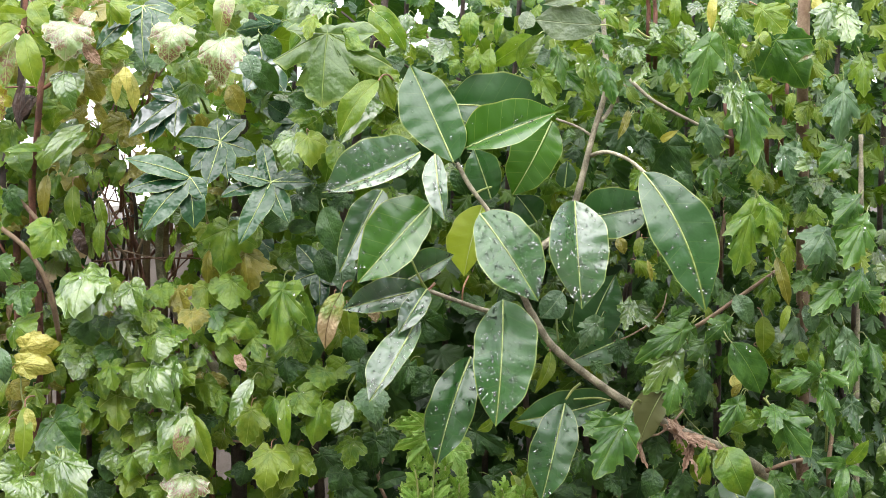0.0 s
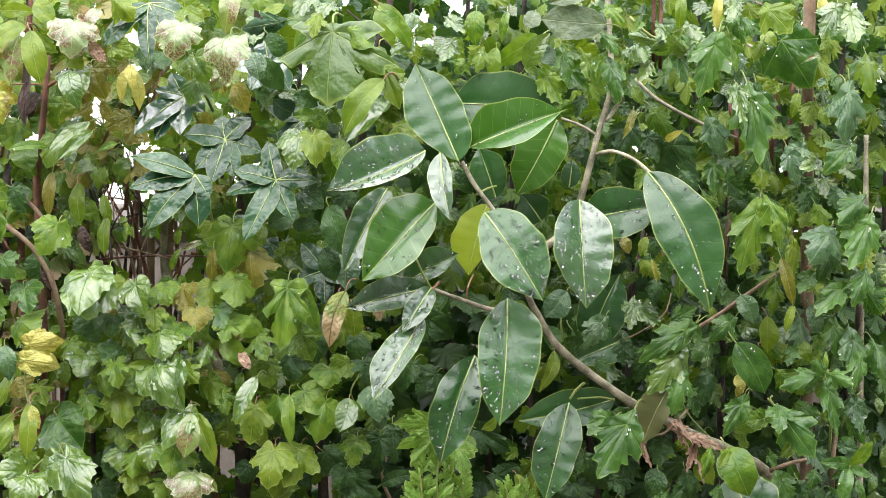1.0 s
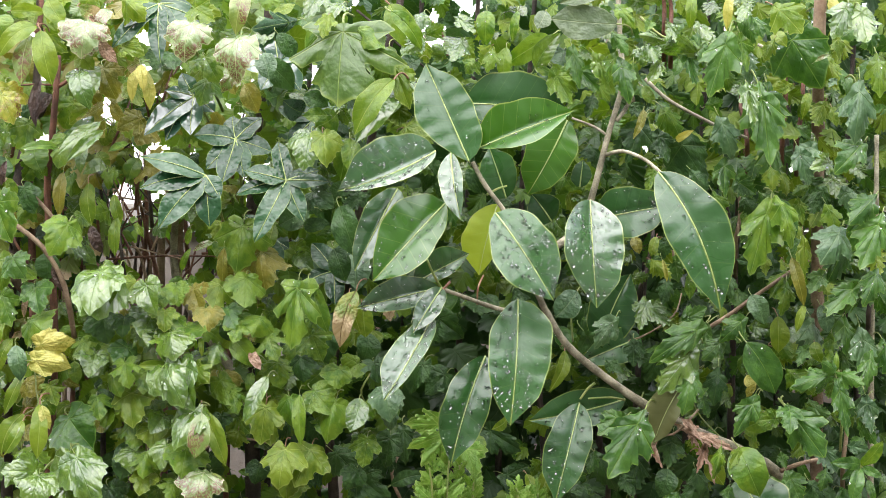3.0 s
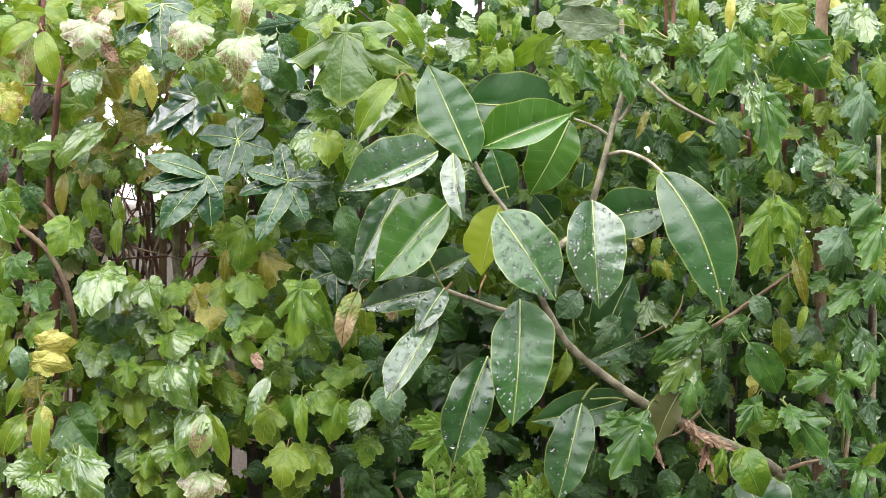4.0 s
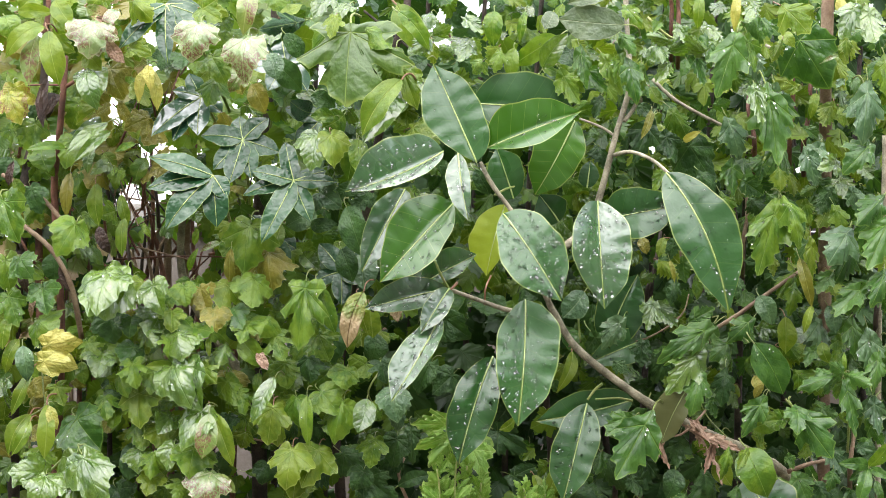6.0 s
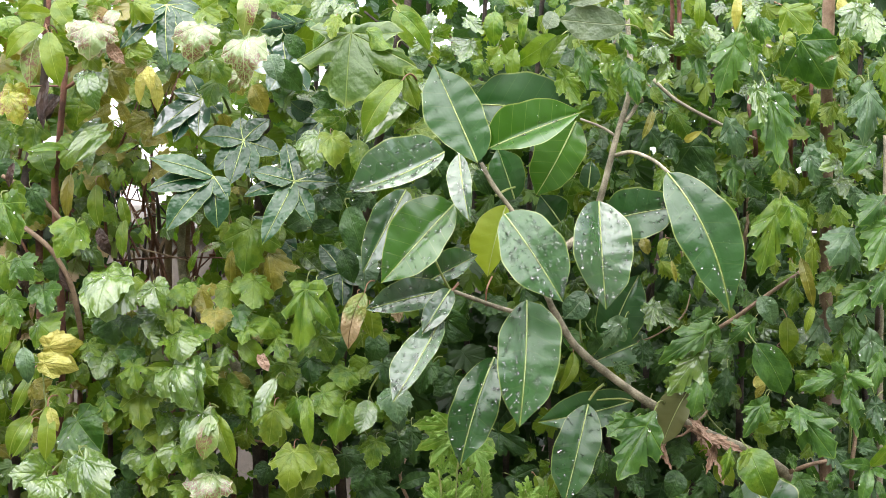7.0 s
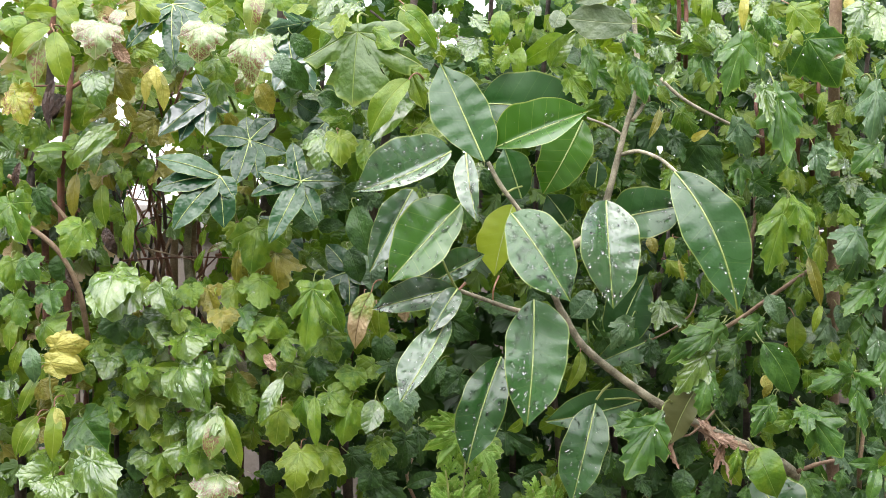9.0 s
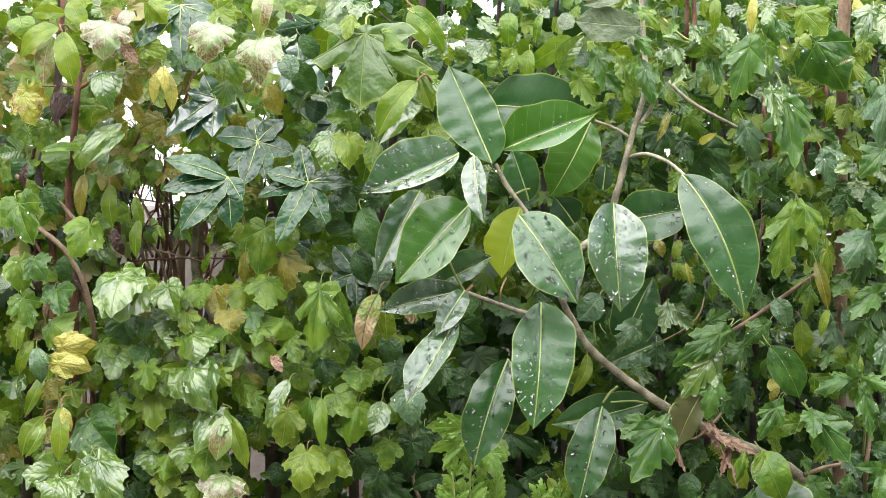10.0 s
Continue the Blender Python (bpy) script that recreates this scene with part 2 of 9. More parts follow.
MAT["water"] = drop_material()
MAT["concrete"] = plaster_material("weathered_concrete", (0.12, 0.1, 0.08), (0.24, 0.21, 0.18), 3.0)
MAT["coping"] = plaster_material("pale_concrete_coping", (0.2, 0.185, 0.165), (0.36, 0.34, 0.31), 5.0)
MAT["stucco"] = plaster_material("painted_house_stucco", (0.3, 0.28, 0.25), (0.42, 0.4, 0.36), 1.5)
MAT["soil"] = plaster_material("damp_soil", (0.03, 0.022, 0.015), (0.08, 0.06, 0.04), 4.0)
# ---- the setting ----
def box_mesh(name, size, material, bevel=0.0):
    bm = bmesh.new()
    bmesh.ops.create_cube(bm, size=1.0)
    bmesh.ops.scale(bm, vec=size, verts=bm.verts)
    if bevel:
        bmesh.ops.bevel(bm, geom=bm.edges[:], offset=bevel, segments=2, affect="EDGES")
    me = bpy.data.meshes.new(name)
    bm.to_mesh(me)
    bm.free()
    me.materials.append(material)
    return me


def block(name, x0, x1, y0, y1, z0, z1, material, label, bevel=0.0):
    ob = new(name, box_mesh(name, (x1 - x0, y1 - y0, z1 - z0), MAT[material], bevel))
    ob.location = ((x0 + x1) / 2, (y0 + y1) / 2, (z0 + z1) / 2)
    return tagged(ob, label, name.split("_")[0], kind="structure")


def ground():
    n, reach = 40, 300.0
    verts, faces = [], []
    for i in range(n + 1):
        for k in range(n + 1):
            u, v = 2 * i / n - 1, 2 * k / n - 1
            x, y = reach * u * abs(u) ** 2, reach * v * abs(v) ** 2
            verts.append((x, y, 0.02 * noise.noise(Vector((x, y, 0)) * 0.7) - 0.02))
    for i in range(n):
        for k in range(n):
            a = i * (n + 1) + k
            faces.append((a, a + n + 1, a + n + 2, a + 1))
    me = bpy.data.meshes.new("ground")
    me.from_pydata(verts, [], faces)
    me.materials.append(MAT["soil"])
    return tagged(new("ground", me), "damp dark soil under and around the hedge", "ground", kind="structure")


ground()
block("wall_back", -6.0, 6.0, 4.15, 4.33, -0.05, 1.534, "concrete", "weathered grey-brown concrete garden wall behind the hedge", 0.004)
block("trim_coping", -6.0, 6.0, 4.11, 4.37, 1.538, 1.589, "coping", "pale wet concrete coping on the garden wall", 0.006)
# Unseen walls, added to block low sky and darken the leaves' reflections.
block("wall_house", -7.0, 7.0, -4.4, -4.1, -0.05, 5.8, "stucco", "plain tall stuccoed wall added unseen behind the viewer to block low sky")
block("wall_side", -5.2, -5.0, -4.1, 4.11, -0.05, 4.4, "stucco", "plain stuccoed wall added out of view at the side to block low sky")
block("wall_side", 5.0, 5.2, -4.1, 4.11, -0.05, 4.4, "stucco", "plain stuccoed wall added out of view at the side to block low sky")

# ---- shapes ----
def part(name, mesh, parent, m=None, label=""):
    ob = new(name, mesh)
    ob.parent = parent
    root = parent if parent.parent is None else parent.parent
    if m is not None:
        shift = Matrix.Translation(-root.location) if parent.parent is None else Matrix()
        ob.matrix_basis = shift @ m
    return tagged(ob, label)


def thing(name, at, label, category, group="", kind=""):
    ob = new(name)
    ob.location = at
    ob.empty_display_size = 0.1
    return tagged(ob, label, category, group, kind)


def mesh_of(name, verts, faces, material, uvs=None, smooth=True):
    me = bpy.data.meshes.new(name)
    me.from_pydata([tuple(v) for v in verts], [], faces)
    if uvs is not None:
        layer = me.uv_layers.new(name="UVMap")
        index = np.zeros(len(me.loops), dtype=np.int32)
        me.loops.foreach_get("vertex_index", index)
        layer.data.foreach_set("uv", np.asarray(uvs, dtype=np.float32)[index].ravel())
    me.polygons.foreach_set("use_smooth", [smooth] * len(me.polygons))
    me.materials.append(material)
    me.update()
    return me


def tube(name, points, radii, material, sides=7, knots=0.0, seed=0):
    """A round stem along a smooth line through the points; knots swells it unevenly."""
    rnd = random.Random(seed)
    pts = [Vector(p) for p in points]
    line, width = [], []
    for i in range(len(pts) - 1):
        p0, p1, p2, p3 = pts[max(i - 1, 0)], pts[i], pts[i + 1], pts[min(i + 2, len(pts) - 1)]
        steps = 4 if len(pts) > 2 else 2
        for k in range(steps + (i == len(pts) - 2)):
            s = k / steps
            line.append(0.5 * ((2 * p1) + (p2 - p0) * s + (2 * p0 - 5 * p1 + 4 * p2 - p3) * s * s + (3 * p1 - p0 - 3 * p2 + p3) * s ** 3))
            width.append((radii[i] * (1 - s) + radii[i + 1] * s) * (1 + knots * rnd.uniform(-0.5, 1)))
    verts, faces = [], []
    for i, p in enumerate(line):
        way = (line[min(i + 1, len(line) - 1)] - line[max(i - 1, 0)]).normalized()
        a = way.cross(Vector((0.31, 0.9, 0.2))).normalized()
        b = way.cross(a)
        for k in range(sides):
            q = 2 * math.pi * k / sides
            verts.append(p + width[i] * (math.cos(q) * a + math.sin(q) * b))
    for i in range(len(line) - 1):
        for k in range(sides):
            j = (k + 1) % sides
            faces.append((i * sides + k, i * sides + j, (i + 1) * sides + j, (i + 1) * sides + k))
    faces.append(tuple(range(sides))[::-1])
    faces.append(tuple((len(line) - 1) * sides + k for k in range(sides)))
    return mesh_of(name, verts, faces, material)


def aim(base, tip, roll, tilt=0.12):
    """A leaf's pose: +y runs from base to tip, +z (its upper face) looks forward out of the hedge, turned about y by roll."""
    base, tip = Vector(base), Vector(tip)
    y = (tip - base).normalized()
    z = Vector((0, -1, tilt))
    z = (z - z.dot(y) * y)
    z = z.normalized() if z.length > 1e-4 else Vector((0, 0, 1))
    x = y.cross(z)
    m = Matrix((x, y, z)).transposed().to_4x4()
    return Matrix.Translation(base) @ m @ pose(0, 0, 0, 0, roll, 0)


# ---- lobed leaves: one mesh for each shape and material, shared by all leaves alike ----
# One half of the outline, from the stalk to the tip, in leaf lengths; the joint of the veins on the midrib; the lobes' tips among the points.
OUTLINES = {}
OUTLINES["t"] = [[(0.10, -0.09), (0.26, -0.11), (0.38, -0.02), (0.37, 0.05), (0.50, 0.11), (0.48, 0.20), (0.60, 0.30), (0.66, 0.43), (0.56, 0.45), (0.52, 0.54), (0.42, 0.52), (0.32, 0.50), (0.31, 0.60), (0.37, 0.70), (0.26, 0.74), (0.24, 0.85), (0.12, 0.90)], 0.10, (2, 7)]
OUTLINES["m"] = [[(0.11, -0.08), (0.29, -0.09), (0.44, 0.02), (0.45, 0.11), (0.55, 0.20), (0.55, 0.30), (0.63, 0.41), (0.54, 0.46), (0.53, 0.56), (0.42, 0.57), (0.36, 0.62), (0.36, 0.71), (0.27, 0.75), (0.22, 0.85), (0.10, 0.91)], 0.12, (2, 6)]
OUTLINES["p"] = [[(0.07, -0.05), (0.20, -0.09), (0.38, -0.05), (0.52, 0.06), (0.42, 0.10), (0.36, 0.17), (0.28, 0.21), (0.40, 0.27), (0.50, 0.36), (0.66, 0.44), (0.53, 0.49), (0.50, 0.57), (0.36, 0.52), (0.24, 0.47), (0.20, 0.52), (0.24, 0.62), (0.36, 0.70), (0.24, 0.75), (0.22, 0.85), (0.10, 0.90)], 0.10, (3, 9)]
OUTLINES["s"] = [[(0.05, 0.01), (0.17, 0.10), (0.27, 0.22), (0.42, 0.31), (0.33, 0.37), (0.47, 0.49), (0.34, 0.50), (0.25, 0.52), (0.36, 0.65), (0.21, 0.65), (0.27, 0.78), (0.13, 0.78), (0.16, 0.90), (0.06, 0.91)], 0.16, (5,)]
OUTLINES["e"] = [[(0.05, 0.01), (0.14, 0.09), (0.23, 0.19), (0.33, 0.27), (0.30, 0.34), (0.41, 0.42), (0.37, 0.47), (0.40, 0.57), (0.28, 0.55), (0.20, 0.55), (0.19, 0.61), (0.27, 0.69), (0.18, 0.72), (0.21, 0.82), (0.11, 0.85), (0.08, 0.94)], 0.22, (5,)]
OUTLINES["l"] = [[(0.04, 0.01), (0.14, 0.10), (0.22, 0.22), (0.36, 0.33), (0.34, 0.40), (0.45, 0.50), (0.33, 0.50), (0.23, 0.47), (0.15, 0.47), (0.18, 0.57), (0.28, 0.66), (0.18, 0.69), (0.21, 0.80), (0.10, 0.84), (0.07, 0.93)], 0.16, (5,)]
MESHES = {}


def outline(shape, rnd, uneven=0.028):
    """The closed outline of a lobed leaf with its two halves a little unlike, and the points at the ends of its main veins."""
    half, joint, lobes = OUTLINES[shape]
    sides = []
    for sign in (1, -1):
        grow, lift = rnd.uniform(0.86, 1.14), rnd.uniform(-0.03, 0.03)
        sides.append([(sign * x * grow * 1.08 + rnd.uniform(-uneven, uneven), y + lift * min(1, 4 * x) + rnd.uniform(-uneven, uneven)) for x, y in half])
    ring = [(0.0, 0.0)] + sides[0] + [(0.0, 1.0)] + sides[1][::-1]
    ends = [(0.0, 1.0)] + [side[i] for side in sides for i in lobes]
    return ring, (0.0, joint), ends


def rounded(ring, keep):
    """The outline with its corners cut, teeth left fairly sharp."""
    out = []
    for i, p in enumerate(ring):
        q = ring[(i + 1) % len(ring)]
        out += [tuple(a + (b - a) * f for a, b in zip(p, q)) for f in (keep, 1 - keep)]
    return out


def lobed_mesh(shape, version, material):
    key = (shape, version, material)
    if key in MESHES:
        return MESHES[key]
    rnd = random.Random(f"{shape}{version}")
    ring, joint, ends = outline(shape, rnd)
    ring = rounded(ring, 0.17)
    jx, jy = joint
    # the ray of the outline that each main vein follows
    veins = []
    for ex, ey in ends:
        i = min(range(len(ring)), key=lambda k: (ring[k][0] - ex) ** 2 + (ring[k][1] - ey) ** 2)
        d = Vector((ring[i][0] - jx, ring[i][1] - jy))
        veins.append(d.normalized())
    bow, fold, twist = rnd.choice((-0.2, 0.3, 0.6, 0.9, 1.2, 1.5)), rnd.uniform(-0.55, 0.3), rnd.uniform(-0.5, 0.5)
    if version >= 20:  # leaves that hang open to the light
        bow, fold, twist = 0.15 * (version - 17), rnd.uniform(-0.25, 0.0), rnd.uniform(-0.15, 0.15)
    quilt, ph = rnd.uniform(0.012, 0.035), [rnd.uniform(0, 6.28) for _ in range(4)]
    rings = (0.2, 0.42, 0.64, 0.84, 1.0)
    flat, uvs, rim = [(jx, jy, 0.0)], [(0.0, jy)], [(0.0, 0.0)]
    for x1, y1 in ring:
        for f in rings:
            x, y = jx + (x1 - jx) * f, jy + (y1 - jy) * f
            v = Vector((x - jx, y - jy))
            if v.normalized().dot(Vector((0, -1))) > 0.94:
                perp, run = abs(x), abs(y)
            else:
                perp, run = min((abs(v.x * d.y - v.y * d.x) if v.dot(d) > 0 else v.length, v.dot(d)) for d in veins)
            z = quilt * min(1.0, perp / 0.10) * (1 - 0.5 * f ** 4) + fold * abs(x)
            z += 0.045 * f ** 3 * math.sin(math.atan2(v.x, v.y) * 4 + ph[0]) + 0.03 * math.sin(7 * x + ph[1]) * math.cos(6 * y + ph[2])
            z += 0.02 * min(1.0, perp / 0.08) * math.sin(run * 21 - perp * 12 + ph[3])
            flat.append((x, y, z))
            uvs.append((perp, run))
            rim.append((f, 0.0))
    verts = []
    for x, y, z in flat:
        a = twist * y
        x, z = x * math.cos(a) - z * math.sin(a), z * math.cos(a) + x * math.sin(a)
        b = bow * y
        verts.append((x, math.sin(b) / bow + z * math.sin(b), (math.cos(b) - 1) / bow + z * math.cos(b)))
    # the tip back onto the leaf's axis, one length away
    ty, tz = math.sin(bow) / bow, (math.cos(bow) - 1) / bow
    turn, grow = math.atan2(-tz, ty), 1 / math.hypot(ty, tz)
    verts = [(x, grow * (y * math.cos(turn) - z * math.sin(turn)), grow * (y * math.sin(turn) + z * math.cos(turn))) for x, y, z in verts]
    k, n = len(rings), len(ring)
    faces = []
    for i in range(n):
        a, b = 1 + i * k, 1 + (i + 1) % n * k
        faces.append((0, a, b))
        for j in range(k - 1):
            faces.append((a + j, a + j + 1, b + j + 1, b + j))
    MESHES[key] = second_uv(mesh_of("leaf", verts, faces, MAT[material], uvs), rim)
    return MESHES[key]


def second_uv(me, rim):
    """The map that tells how near the margin a point of a blade lies."""
    layer = me.uv_layers.new(name="Rim")
    index = np.zeros(len(me.loops), dtype=np.int32)
    me.loops.foreach_get("vertex_index", index)
    layer.data.foreach_set("uv", np.array(rim, dtype=np.float32)[index].ravel())
    return me


def bead(verts, faces, at, r, stretch):
    """One rain drop added to a mesh."""
    x, y, z = at
    o = len(verts)
    for rad, high in ((1.0, -0.15), (0.9, 0.42), (0.5, 0.74)):
        for k in range(8):
            t = k * math.pi / 4
            verts.append((x + r * rad * math.cos(t), y + r * stretch * rad * math.sin(t), z + r * high))
    verts.append((x, y, z + r * 0.84))
    for ring in range(2):
        for k in range(8):
            j = (k + 1) % 8
            faces.append((o + ring * 8 + k, o + ring * 8 + j, o + ring * 8 + 8 + j, o + ring * 8 + 8 + k))
    for k in range(8):
        faces.append((o + 16 + k, o + 16 + (k + 1) % 8, o + 24))
    faces.append(tuple(o + k for k in range(7, -1, -1)))


def beads_mesh(me):
    """Rain drops that lie on a shared hedge leaf."""
    key = ("beads", me.name)
    if key not in MESHES:
        rnd = random.Random(me.name)
        verts, faces = [], []
        for v in rnd.sample(list(me.vertices), 8):
            bead(verts, faces, (v.co.x * 0.93, v.co.y * 0.93, v.co.z), rnd.uniform(0.009, 0.026), rnd.uniform(0.9, 1.6))
        MESHES[key] = mesh_of("rain", verts, faces, MAT["water"])
    return MESHES[key]


def oval_mesh(version, material, slim=0.5, teeth=0.0):
    key = ("o", version, material, slim, teeth)
    if key in MESHES:
        return MESHES[key]
    rnd = random.Random(f"oval{version}{slim}")
    blade = Blade(1.0, (slim * 0.5, slim * 0.5), (rnd.uniform(-5, 25), rnd.uniform(-5, 25)), rnd.uniform(-0.12, 0.12), rnd.uniform(0.06, 0.22), rnd.uniform(0.01, 0.045), version)
    MESHES[key] = blade.mesh("leaf", MAT[material], 14, 3, teeth)
    return MESHES[key]


def half_width(s, belly=0.47):
    """The width of a blade along its length: widest at belly, drawn out into a drip tip."""
    if not 0 < s < 1:
        return 0.0
    u = s ** (math.log(0.5) / math.log(belly))
    drip = max(0.0, (s - 0.76) / 0.24)
    return (4 * u * (1 - u)) ** 0.74 * (1 - 0.55 * drip ** 1.6)


class Blade:
    """A pointed oval blade along +y: bent sideways, arched, its halves (left, right) of their own width and tilt towards the viewer, with a wavy edge."""

    def __init__(self, length, halves, tilts, bend=0.0, arch=0.1, wave=0.03, seed=0, web=0.0):
        rnd = random.Random(seed)
        self.web = web
        self.length, self.halves, self.bend, self.arch, self.wave = length, halves, bend, arch, wave
        self.rise = [math.tan(radians(t)) for t in tilts]
        self.ph = [rnd.uniform(0, 6.28) for _ in range(6)]
        self.belly = [rnd.uniform(0.41, 0.52) for _ in range(2)]

    def middle(self, s):
        return self.bend * self.length * 2 * s * (1 - s), self.arch * self.length * (4 * s * (1 - s) - 0.6 * s * s)

    def at(self, s, q, more=1.0):
        side = 1 if q > 0 else 0
        x, z = self.middle(s)
        w = self.halves[side] * max(half_width(s, self.belly[side]), self.web * min(1.0, s / 0.22) * (s < 0.5)) * more
        w *= 1 + 0.05 * math.sin(9 * s + self.ph[side]) + 0.022 * math.sin(21 * s + self.ph[4 + side])
        a = abs(q)
        z += w * self.rise[side] * (a - 0.22 * a * a)
        z += self.wave * self.length * a * a * math.sin(s * 11 + self.ph[2 + side]) * min(1, 4 * s * (1 - s))
        z += 0.004 * self.length * math.sin(s * 40) * a
        z -= 0.02 * sum(self.halves) * max(0, 1 - a * 3.0)
        return x + q * w, s * self.length, z

    def mesh(self, name, material, rows=22, cols=5, teeth=0.0):
        verts, uvs, rim, faces = [], [], [], []
        line = cols * 2 + 1
        for i in range(rows + 1):
            s = i / rows
            more = 1 + teeth * (1 if i % 2 else -1)
            for j in range(-cols, cols + 1):
                v = self.at(s, j / cols, more)
                verts.append(v)
                uvs.append(((v[0] - self.middle(s)[0]) / self.length, s))
                rim.append((abs(j) / cols, s))
        for i in range(rows):
            for j in range(line - 1):
                a = i * line + j
                faces.append((a, a + 1, a + line + 1, a + line))
        return second_uv(mesh_of(name, verts, faces, material, uvs), rim)

    def rib(self, n=10, end=0.97, lift=0.0006):
        out = []
        for i in range(n + 1):
            x, y, z = self.at(end * i / n, 0.0)
            out.append((x, y, z + lift))
        return out

    def drops(self, seed, count):
        """Rain drops lying on the blade."""
        rnd = random.Random(seed)
        verts, faces = [], []
        for _ in range(round(count * 1.7)):
            x, y, z = self.at(rnd.uniform(0.08, 0.94), rnd.uniform(-0.9, 0.9))
            bead(verts, faces, (x, y, z), rnd.choice((0.0007, 0.0009, 0.0011, 0.0014, 0.0017, 0.0021, 0.0027)), rnd.uniform(0.9, 1.7))
        return mesh_of("rain", verts, faces, MAT["water"])


SEED = [100]
LOOKS = {
    "yellow": "yellowed leaf", "rust": "withering leaf with tan edge", "blotch": "green leaf eaten brown by insects", "pale": "pale washed-out leaf with brown lacework",
    "lacework": "yellow leaf eaten to lace", "olive": "dull olive-brown leaf", "husk": "dark brown withered leaf", "dusty": "pale grey-green leaf turned over", "dead": "dry brown curled leaf", "yeltip": "green leaf with yellow tips",
    "laurel_lime": "yellow-green leaf", "wet": "rain-wet shiny leaf",
}


def laurel(plant, base, tip, halves, tilts=(10, 10), bend=0.0, arch=0.08, wave=0.015, mat="laurel", drops=0, belly=None, label=""):
    """A large glossy leaf with its raised midrib and the rain on it."""
    SEED[0] += 1
    blade = Blade((Vector(tip) - Vector(base)).length, halves, tilts, bend, arch, wave, SEED[0])
    blade.belly = belly or blade.belly
    made = part("leaf", blade.mesh("leaf", MAT[mat], 32, 6), plant, aim(base, tip, 0.0), label or LOOKS.get(mat, ""))
    thick = 0.0014 if mat in ("laurel", "laurel_wet", "laurel_young") else 0.0009
    part("midrib", tube("midrib", blade.rib(), [thick * (1 - 0.088 * i) for i in range(11)], MAT["midrib"], 5), made, Matrix())
    if drops:
        tagged(part("rain", blade.drops(SEED[0], drops), made, Matrix(), "clear rain drops"), kind="stuff")
    return made


def leaf(plant, shape, base, tip, mat, roll=0.0, wide=1.0, label="", version=None):
    """A hedge leaf of one of the shared shapes."""
    SEED[0] += 1
    length = (Vector(tip) - Vector(base)).length
    if shape == "o":
        me = oval_mesh(SEED[0] % 5, mat, 0.52)
    elif shape == "n":
        me = oval_mesh(SEED[0] % 5, mat, 0.3)
    elif shape == "d":
        me = oval_mesh(SEED[0] % 5, mat, 0.7)
    else:
        me = lobed_mesh(shape, SEED[0] % 9 if version is None else version, mat)
    made = part("leaf", me, plant, aim(base, tip, roll) @ Matrix.Diagonal((length * wide, length, length, 1)), label or LOOKS.get(mat, ""))
    part("leaf_stalk", stalk_mesh(mat), made, Matrix())
    if mat in ("wet", "grey", "pale", "serrate", "mid") and length > 0.04:
        tagged(part("rain", beads_mesh(me), made, Matrix(), "clear rain drops"), kind="stuff")
    return made


def stalk_mesh(mat):
    """The thin stalk that holds a hedge leaf, bending back into the hedge."""
    kind = "petiole_red" if mat in ("rust", "lime", "dead") else "petiole"
    if kind not in MESHES:
        MESHES[kind] = tube("leaf_stalk", [(0, 0.02, 0), (0.02, -0.12, -0.06), (0.0, -0.22, -0.2), (-0.05, -0.27, -0.42)], [0.014, 0.014, 0.016, 0.018], MAT[kind], 5)
    return MESHES[kind]


def stem(plant, name, points, r0, r1, mat, knots=0.12):
    SEED[0] += 1
    n = len(points)
    foot = plant.location
    return part(name, tube(name, [Vector(p) - foot for p in points], [r0 + (r1 - r0) * i / (n - 1) for i in range(n)], MAT[mat], 8, knots, SEED[0]), plant)


def palmate(plant, centre, fingers, mat="palm", label=""):
    """A palmate leaf: long leaflets from one point, each with a midrib, joined near the centre."""
    SEED[0] += 1
    c = Vector(centre)
    blade = None
    for tip, width in fingers:
        SEED[0] += 1
        rnd = random.Random(SEED[0])
        blade = Blade((Vector(tip) - c).length, (width / 2, width / 2), (rnd.uniform(-6, 12), rnd.uniform(-6, 12)), rnd.uniform(-0.06, 0.06), 0.05, 0.028, SEED[0], 0.95)
        one = part("leaflet", blade.mesh("leaflet", MAT[mat], 16, 4), plant, aim(c, tip, 0.0, 0.7), label)
        part("midrib", tube("midrib", blade.rib(8, 0.95, 0.0005), [0.0011 * (1 - 0.1 * i) for i in range(9)], MAT["midrib"], 5), one, Matrix())
# ---- the broad-leaved sapling ----
sapling = thing("broadleaf_sapling", (0.576, 3.05, 0.0), "young evergreen with large glossy rain-wet leaves before the hedge", "sapling")
laurel(sapling, (0.042, 2.840, 1.619), (-0.017, 2.875, 1.756), (0.0418, 0.0380), (4, 6), 0, 0.03, 0.01, 'laurel', 10, (0.55, 0.42))
laurel(sapling, (0.038, 2.950, 1.706), (0.183, 2.930, 1.694), (0.0510, 0.0399), (6, 10), 0, 0.06, 0.015, 'laurel', 0, (0.45, 0.5))
laurel(sapling, (0.056, 2.850, 1.638), (0.181, 2.810, 1.686), (0.0445, 0.0253), (4, 60), 0, 0.05, 0.014, 'laurel_young', 14, (0.42, 0.58))
laurel(sapling, (0.181, 2.920, 1.680), (0.125, 2.920, 1.576), (0.0333, 0.0372), (5, 10), -0.04, 0.05, 0.016, 'laurel_young', 0, (0.45, 0.45))
laurel(sapling, (-0.003, 2.830, 1.633), (-0.133, 2.780, 1.578), (0.0160, 0.0502), (46, 8), -0.1, 0.06, 0.012, 'laurel_wet', 95, (0.42, 0.44))
